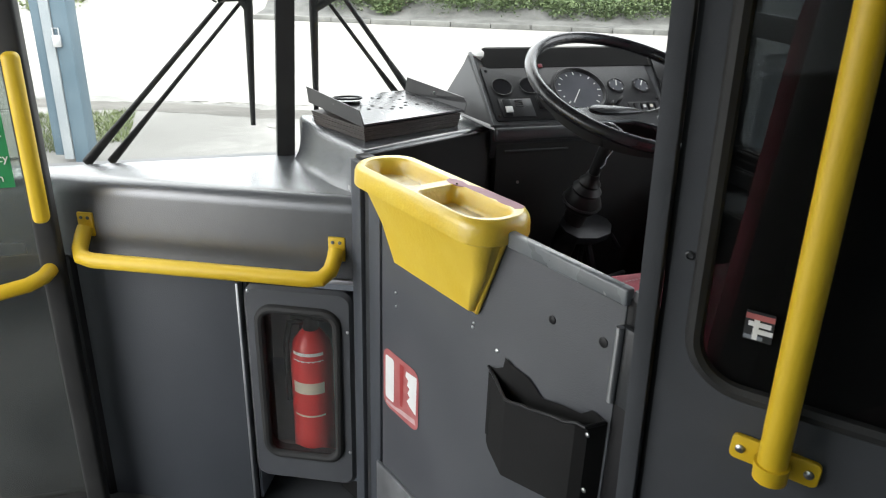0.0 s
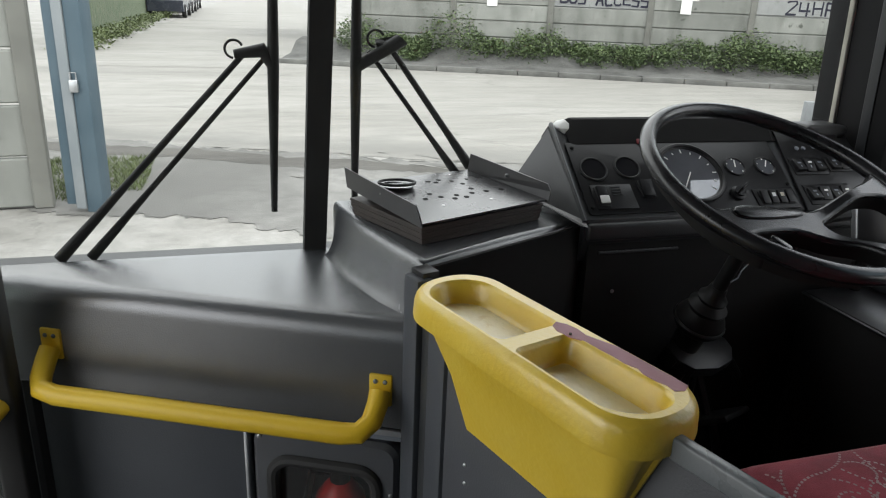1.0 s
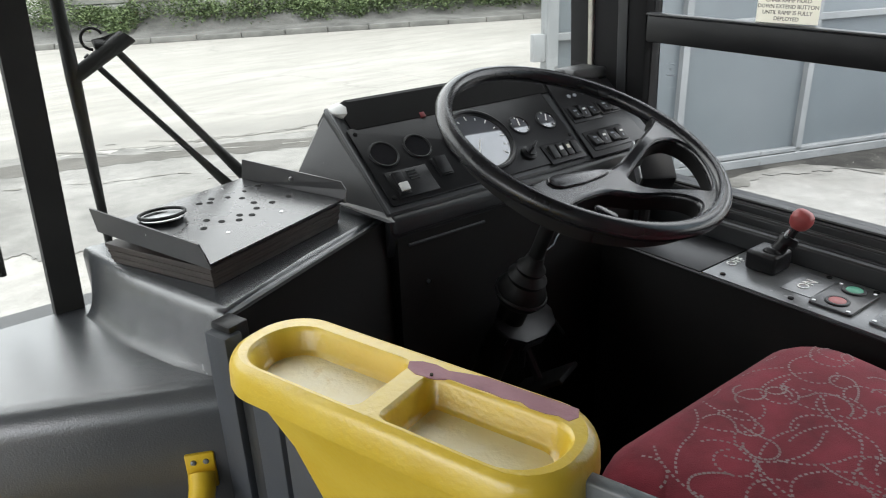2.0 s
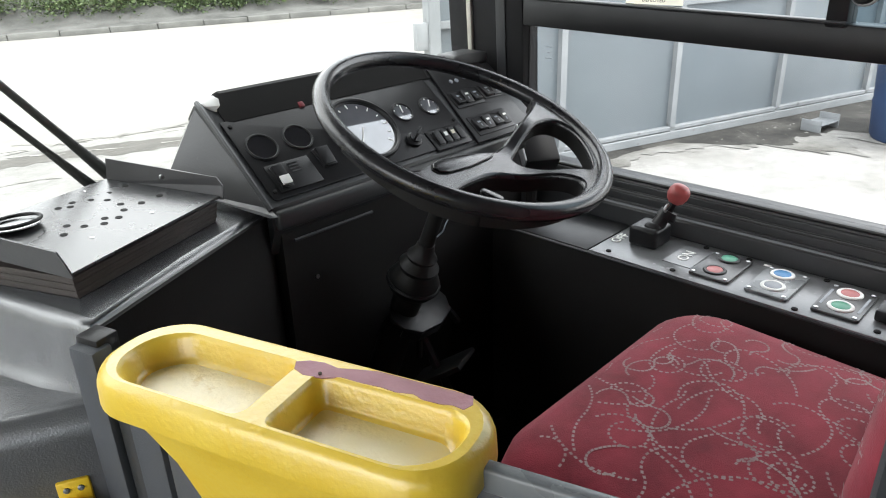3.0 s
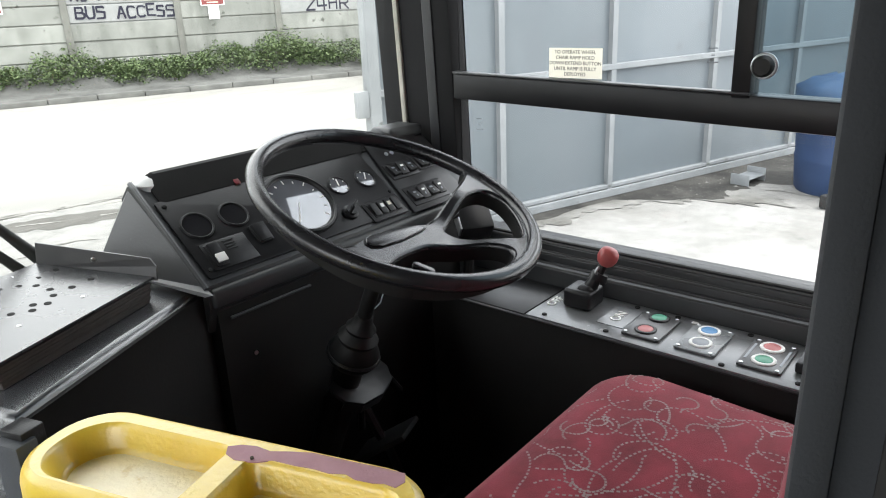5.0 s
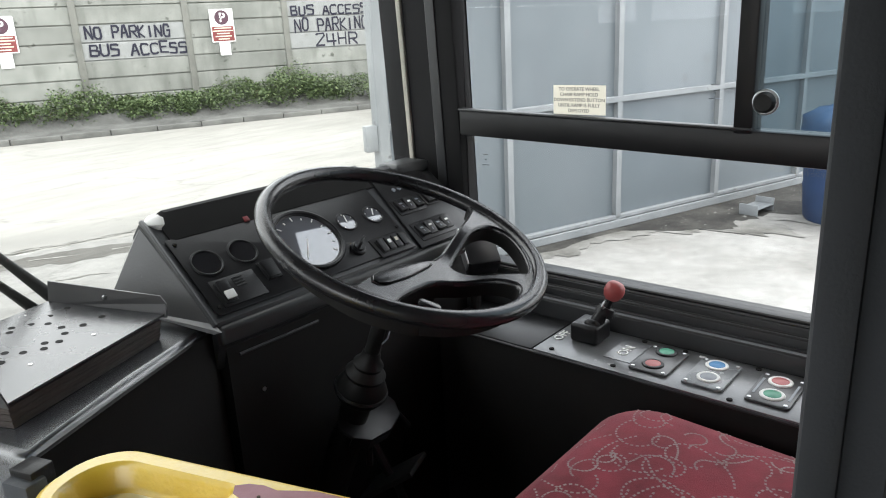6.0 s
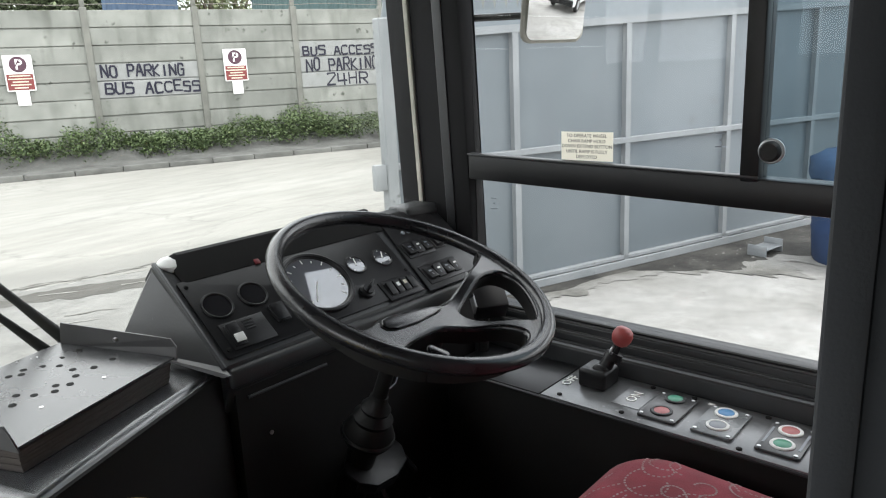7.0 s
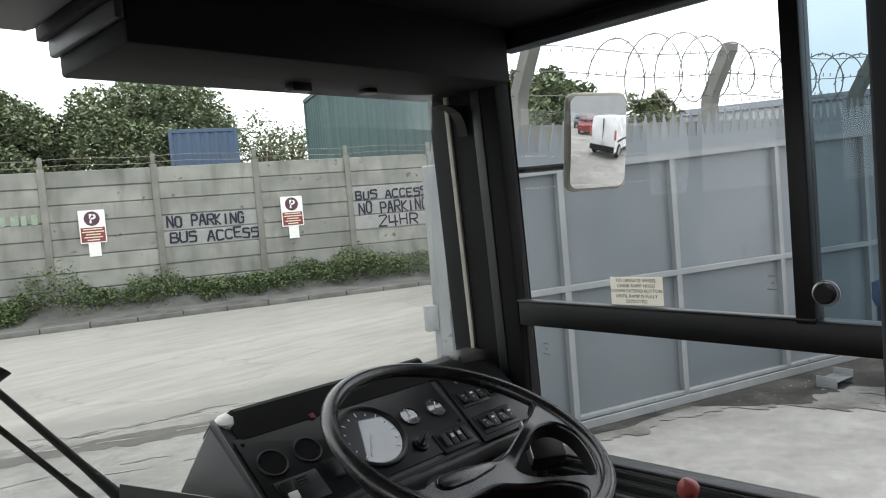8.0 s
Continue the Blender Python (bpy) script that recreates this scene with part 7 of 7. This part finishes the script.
wb = part("wheel_bracket", Shape(WB).box((-0.15, -0.09, 0.055), (0.15, 0.09, 0.065), 0.003).box((-0.15, -0.09, 0.0), (-0.138, 0.09, 0.1), 0.003).box((0.138, -0.09, 0.0), (0.15, 0.09, 0.12), 0.003), GATE_FRAME, gate, "pale metal wheel bracket at the gate foot")
part("roller", Shape(WB @ pose(-0.11, 0.0, 0.03, 0, 90, 0)).lathe([(0.022, 0), (0.03, 0.01), (0.03, 0.2), (0.022, 0.21)], 14), RUBBER, wb)
part("paper", Shape(GATELINE).box((2.28, GATE_N - 0.004, 1.5), (2.42, GATE_N - 0.001, 1.85)), WHITE, gate, "white paper notice", smooth=0)

# cranked posts and razor wire behind the gate
rz = thing("razor_wire_fence", GATELINE @ Vector((6, 7.0, 0)), "concrete fence with cranked posts and coiled razor wire", "fence")
N2 = 6.95
part("panel", Shape(GATELINE).box((3.9, N2, 0), (16, N2 + 0.06, 2.62)), POST_CONCRETE, rz)
for s_ in (3.95, 6.62, 9.3):
    m = GATELINE @ pose(s_, N2 - 0.1, 0)
    sh = Shape(m)
    loops = []
    for y, z in ((0, 0), (0, 2.78), (-0.03, 2.9), (-0.32, 3.34), (-0.36, 3.41)):
        dpt = 0.075 if z < 3.4 else 0.045
        loops.append([(-0.062, y - dpt, z), (0.062, y - dpt, z), (0.062, y + dpt, z + 0.03), (-0.062, y + dpt, z + 0.03)])
    sh.ring_wall(loops)
    sh.add(loops[-1], [(0, 1, 2, 3)])
    part("post", sh, POST_CONCRETE, rz, smooth=25)
coil, barbs = Shape(GATELINE), Shape(GATELINE)
rg = random.Random(8)
pts, n_t = [], 26
for i in range(n_t * 22):
    a = 2 * math.pi * i / 22
    rr_ = 0.29 + 0.06 * math.sin(i * 0.037) + 0.04 * math.sin(i * 0.013 + 1)
    pts.append((4.9 + 12 * i / (n_t * 22) + 0.1 * math.sin(i * 0.05), N2 - 0.3 + rr_ * math.cos(a) * 0.8, 3.12 + rr_ * math.sin(a) + 0.06 * math.sin(i * 0.021)))
coil.tube(pts, 0.007, 4)
for i in range(0, len(pts), 2):
    x, y, z = pts[i]
    barbs.tube([(x - 0.02, y + 0.01, z - 0.018), (x + 0.02, y - 0.01, z + 0.018)], [0.009, 0.005], 3)
for z, y in ((2.88, -0.13), (3.1, -0.26), (3.32, -0.4)):
    coil.tube([(3.5 + 0.43 * i, N2 + y, z + 0.03 * math.sin(i)) for i in range(29)], 0.006, 4)
    for i in range(90):
        x = 3.5 + 0.134 * i
        barbs.tube([(x, N2 + y, z - 0.02 + 0.03 * math.sin((x - 1.5) * 2)), (x + 0.015, N2 + y, z + 0.02 + 0.03 * math.sin((x - 1.5) * 2))], 0.006, 3)
part("wire_coil", coil, WIRE, rz)
part("barbs", barbs, WIRE, rz)

# drum, bag and broom by the gate
dm = thing("blue_drum", (7.02, 1.97, 0), "blue plastic drum with a polythene bag over it", "drum")
part("body", Shape(pose(7.02, 1.97, 0)).lathe([(0.33, 0), (0.35, 0.03), (0.37, 0.27), (0.376, 0.3), (0.37, 0.33), (0.385, 0.57), (0.39, 0.6), (0.385, 0.78), (0.36, 0.8)], 32), BARREL_BLUE, dm)
bg = Shape(pose(7.02, 1.97, 0.74))
rg = random.Random(3)
lp = []
for rr_, z in ((0.41, 0.0), (0.43, 0.08), (0.4, 0.16), (0.3, 0.22), (0.12, 0.25)):
    lp.append([((rr_ + rg.uniform(-0.03, 0.03)) * math.cos(a * math.pi / 14), (rr_ + rg.uniform(-0.03, 0.03)) * math.sin(a * math.pi / 14), z + rg.uniform(-0.025, 0.025)) for a in range(28)])
bg.ring_wall(lp)
bg.add(lp[-1], [tuple(range(28))])
part("bag", bg, BAG_BLUE, dm, "crumpled pale blue polythene bag", smooth=60)
br = thing("broom", (6.5, 1.86, 0), "broom with a white and blue handle leaning on the drum", "broom")
part("head", Shape(pose(6.47, 1.86, 0.064, 0, 0, -25)).box((-0.16, -0.035, -0.06), (0.16, 0.035, 0.05), 0.012), RUBBER, br)
part("handle", Shape().tube([(6.47, 1.86, 0.1), (6.6, 1.54, 0.72), (6.72, 1.24, 1.25)], 0.014, 8), WHITE, br)
part("sleeve", Shape().tube([(6.518, 1.742, 0.33), (6.554, 1.654, 0.5)], 0.018, 8), BAG_BLUE, br, "blue sleeve")

# ---- left gatepost, fence and far side ----
gp = thing("gatepost", (-1.1, 6.55, 0), "blue steel gatepost with worn pale edge", "gatepost")
part("post", Shape(pose(-1.0, 6.46, 0, 0, 0, -15)).box((-0.05, -0.06, 0), (0.07, 0.12, 3.0), 0.008), BLUE_POST, gp)
part("side_plate", Shape(pose(-1.0, 6.46, 0, 0, 0, -15)).box((-0.125, -0.075, 0.03), (-0.052, 0.0, 3.0), 0.005), PALE_POST, gp)
part("leaf_edge", Shape(pose(-1.0, 6.46, 0, 0, 0, -15)).box((-0.2, -0.06, 0.06), (-0.127, 0.0, 2.9), 0.005), BLUE_POST, gp)
part("padlock", Shape(pose(-1.045, 6.385, 0.98)).box((-0.03, -0.02, -0.06), (0.03, 0.02, 0.03), 0.008).tube([(-0.02, 0, 0.03), (-0.02, 0, 0.08), (0.02, 0, 0.08), (0.02, 0, 0.03)], 0.006, 6), ALUMINIUM, gp, "grey padlock")
lf = thing("yard_fence", (-3, 6.6, 0), "weathered concrete panel fence beside the gatepost", "fence")
LF = frame_of((-1.4, 6.62, 0), (-1, -0.12, 0))
for b2 in range(3):
    for row in range(7):
        part("panel", Shape(LF).box((b2 * 1.9 + 0.05, -0.03, row * 0.4 + 0.012), (b2 * 1.9 + 1.85, 0.03, row * 0.4 + 0.395), 0.012, 1), FENCE_CONCRETE, lf)
    part("post", Shape(LF).box((b2 * 1.9 - 0.07, -0.07, 0), (b2 * 1.9 + 0.07, 0.07, 2.95), 0.012, 1), POST_CONCRETE, lf)
gs = Shape()
rg = random.Random(5)
for _ in range(9000):
    x, y = rg.uniform(-3.3, -0.72), rg.uniform(6.75, 8.3)
    if x > -1.0 and y < 7.0:
        continue
    h_ = rg.uniform(0.02, 0.075)
    a = rg.uniform(0, 6.28)
    k_ = len(gs.v)
    gs.v += [(x, y, 0), (x + 0.012 * math.cos(a), y + 0.012 * math.sin(a), 0), (x + rg.uniform(-0.05, 0.05), y + rg.uniform(-0.05, 0.05), h_)]
    gs.f.append((k_, k_ + 1, k_ + 2))
single("grass", gs, GRASS, "short grass beside the gatepost", "grass", kind="stuff", smooth=0)
gf = thing("timber_fence", (-4.5, 22, 0), "mossy green timber fence along the side street", "fence")
GF = frame_of((-3.9, 20.5, 0), (0.02, 1, 0))
for i in range(60):
    part("board", Shape(GF).box((i * 0.4, 0, 0), (i * 0.4 + 0.385, 0.03, 2.1 + 0.05 * math.sin(i * 2.2)), 0.004, 1), GREEN_FENCE, gf)
vg = Shape()
rg = random.Random(6)
for i in range(140):
    p = GF @ Vector((rg.uniform(-0.5, 24), -rg.uniform(0.1, 0.9), 0))
    leaves(vg, rg, p + Vector((0, 0, 0.12)), rg.uniform(0.15, 0.4), 36, 0.1, 0.7)
single("verge_weeds", vg, GRASS, "overgrown verge along the timber fence", "weeds", kind="stuff", smooth=0)


# ---- vehicles ----
def car(at, yaw, paint, label, van=False):
    c = thing("parked_van" if van else "parked_car", at, label, "van" if van else "car", "" if van else "parked cars")
    m = pose(at[0], at[1], 0, 0, 0, yaw)
    w_ = 0.83
    prof_ = [(-2.0, 0.3), (-2.05, 0.75), (-1.98, 1.1), (-1.85, 1.78), (0.75, 1.82), (1.25, 1.12), (1.95, 0.95), (2.05, 0.6), (2.0, 0.3)] if van else [(-2.05, 0.3), (-2.1, 0.8), (-1.75, 0.95), (-1.2, 1.4), (0.35, 1.42), (1.05, 0.98), (1.95, 0.82), (2.08, 0.55), (2.0, 0.3)]
    lp_ = []
    for y, k2 in ((-w_, 0.94), (-w_ + 0.05, 1.0), (w_ - 0.05, 1.0), (w_, 0.94)):
        lp_.append([(x * (0.985 if k2 < 1 else 1), y * (0.9 if z > 1.2 else 1.0), z if z < 0.5 else z * (0.985 if k2 < 1 else 1)) for x, z in prof_])
    sh = Shape(m)
    sh.ring_wall(lp_)
    n9 = len(prof_)
    sh.add(lp_[0], [tuple(range(n9))]).add(lp_[-1], [tuple(range(n9))[::-1]])
    part("body", sh, paint, c, smooth=25)
    if van:
        for y in (-0.757, 0.757):
            part("side_window", Shape(m @ pose(0, y, 1.38)).box((0.05, -0.01, -0.2), (0.7, 0.01, 0.22), 0.01), CAR_GLASS, c)
            part("side_strip", Shape(m @ pose(0, y * 1.105, 0.75)).box((-1.6, -0.012, -0.05), (1.4, 0.012, 0.05), 0.008), BLACK, c)
            part("tail_lamp", Shape(m).box((-2.06, y * 1.06 - 0.06, 0.85), (-1.98, y * 1.06 + 0.06, 1.25), 0.02), RED_BTN, c, "red tail lamp")
        part("bumper", Shape(m).box((-2.12, -0.8, 0.3), (-1.95, 0.8, 0.55), 0.04), BLACK, c)
        part("plate_bar", Shape(m).box((-2.07, -0.26, 0.72), (-2.05, 0.26, 0.83)), WHITE, c)
        part("door_gap", Shape(m).box((-2.06, -0.006, 0.56), (-1.9, 0.006, 1.7)), BLACK, c)
    else:
        part("glasshouse", Shape(m).prism([(-1.62, -0.72), (0.9, -0.72), (0.9, 0.72), (-1.62, 0.72)], 1.0, 1.3, 0.08), CAR_GLASS, c)
    for x in (-1.3, 1.3):
        for y in (-w_ + 0.02, w_ - 0.02):
            wh = part("wheel", Shape(m @ pose(x, y, 0.31, 90, 0, 0)).lathe([(0.2, -0.1), (0.29, -0.1), (0.31, -0.07), (0.31, 0.07), (0.29, 0.1), (0.2, 0.1)], 20), RUBBER, c)
            part("hubcap", Shape(m @ pose(x, y, 0.31, 90, 0, 0)).lathe([(0.19, -0.105), (0.19, 0.105)], 16), ALUMINIUM, wh)


car((5.1, -7.6, 0), -50, VAN_WHITE, "white panel van parked in the yard", True)
car((4.6, -15.5, 0), -70, SIGN_RED, "dark red car parked beyond the van")
car((4.4, -21, 0), -75, CAR_DARK, "dark car parked in the yard")
car((-2.6, 41, 0), 88, CAR_DARK, "dark car parked on the side street")
car((-2.5, 47, 0), 88, CAR_DARK, "dark car parked on the side street")
car((-2.4, 53, 0), 88, CAR_DARK, "dark car parked on the side street")

# pale industrial sheds
def shed(at, yaw, lx, ly, hz, label, roof=True):
    sd = thing("industrial_shed", at, label, "building", "sheds")
    m = pose(at[0], at[1], 0, 0, 0, yaw)
    sh = Shape(m)
    n_ = int(lx / 0.5)
    vs = []
    for i in range(n_ * 2 + 1):
        d = 0.05 if i % 2 else 0.0
        vs += [(lx * i / (n_ * 2), d, 0), (lx * i / (n_ * 2), d, hz)]
    sh.add(vs, [(2 * i, 2 * i + 2, 2 * i + 3, 2 * i + 1) for i in range(n_ * 2)])
    part("clad_wall", sh, CLADDING, sd, smooth=0)
    part("body", Shape(m).box((0, 0.1, 0), (lx, ly, hz)), CLADDING, sd, smooth=0)
    part("eaves", Shape(m).box((-0.1, -0.12, hz - 0.15), (lx + 0.1, ly + 0.1, hz + 0.1)), GREY_BTN, sd)
    part("door", Shape(m).box((lx * 0.62, -0.06, 0), (lx * 0.62 + 3, 0.05, hz * 0.72)), BRICK_RED, sd, "red roller door")


shed((26, 17.5, 0), -62, 34, 12, 4.9, "long pale clad industrial shed beyond the gate")
shed((-3, -45, 0), 5, 30, 10, 6.5, "pale clad building behind the yard")
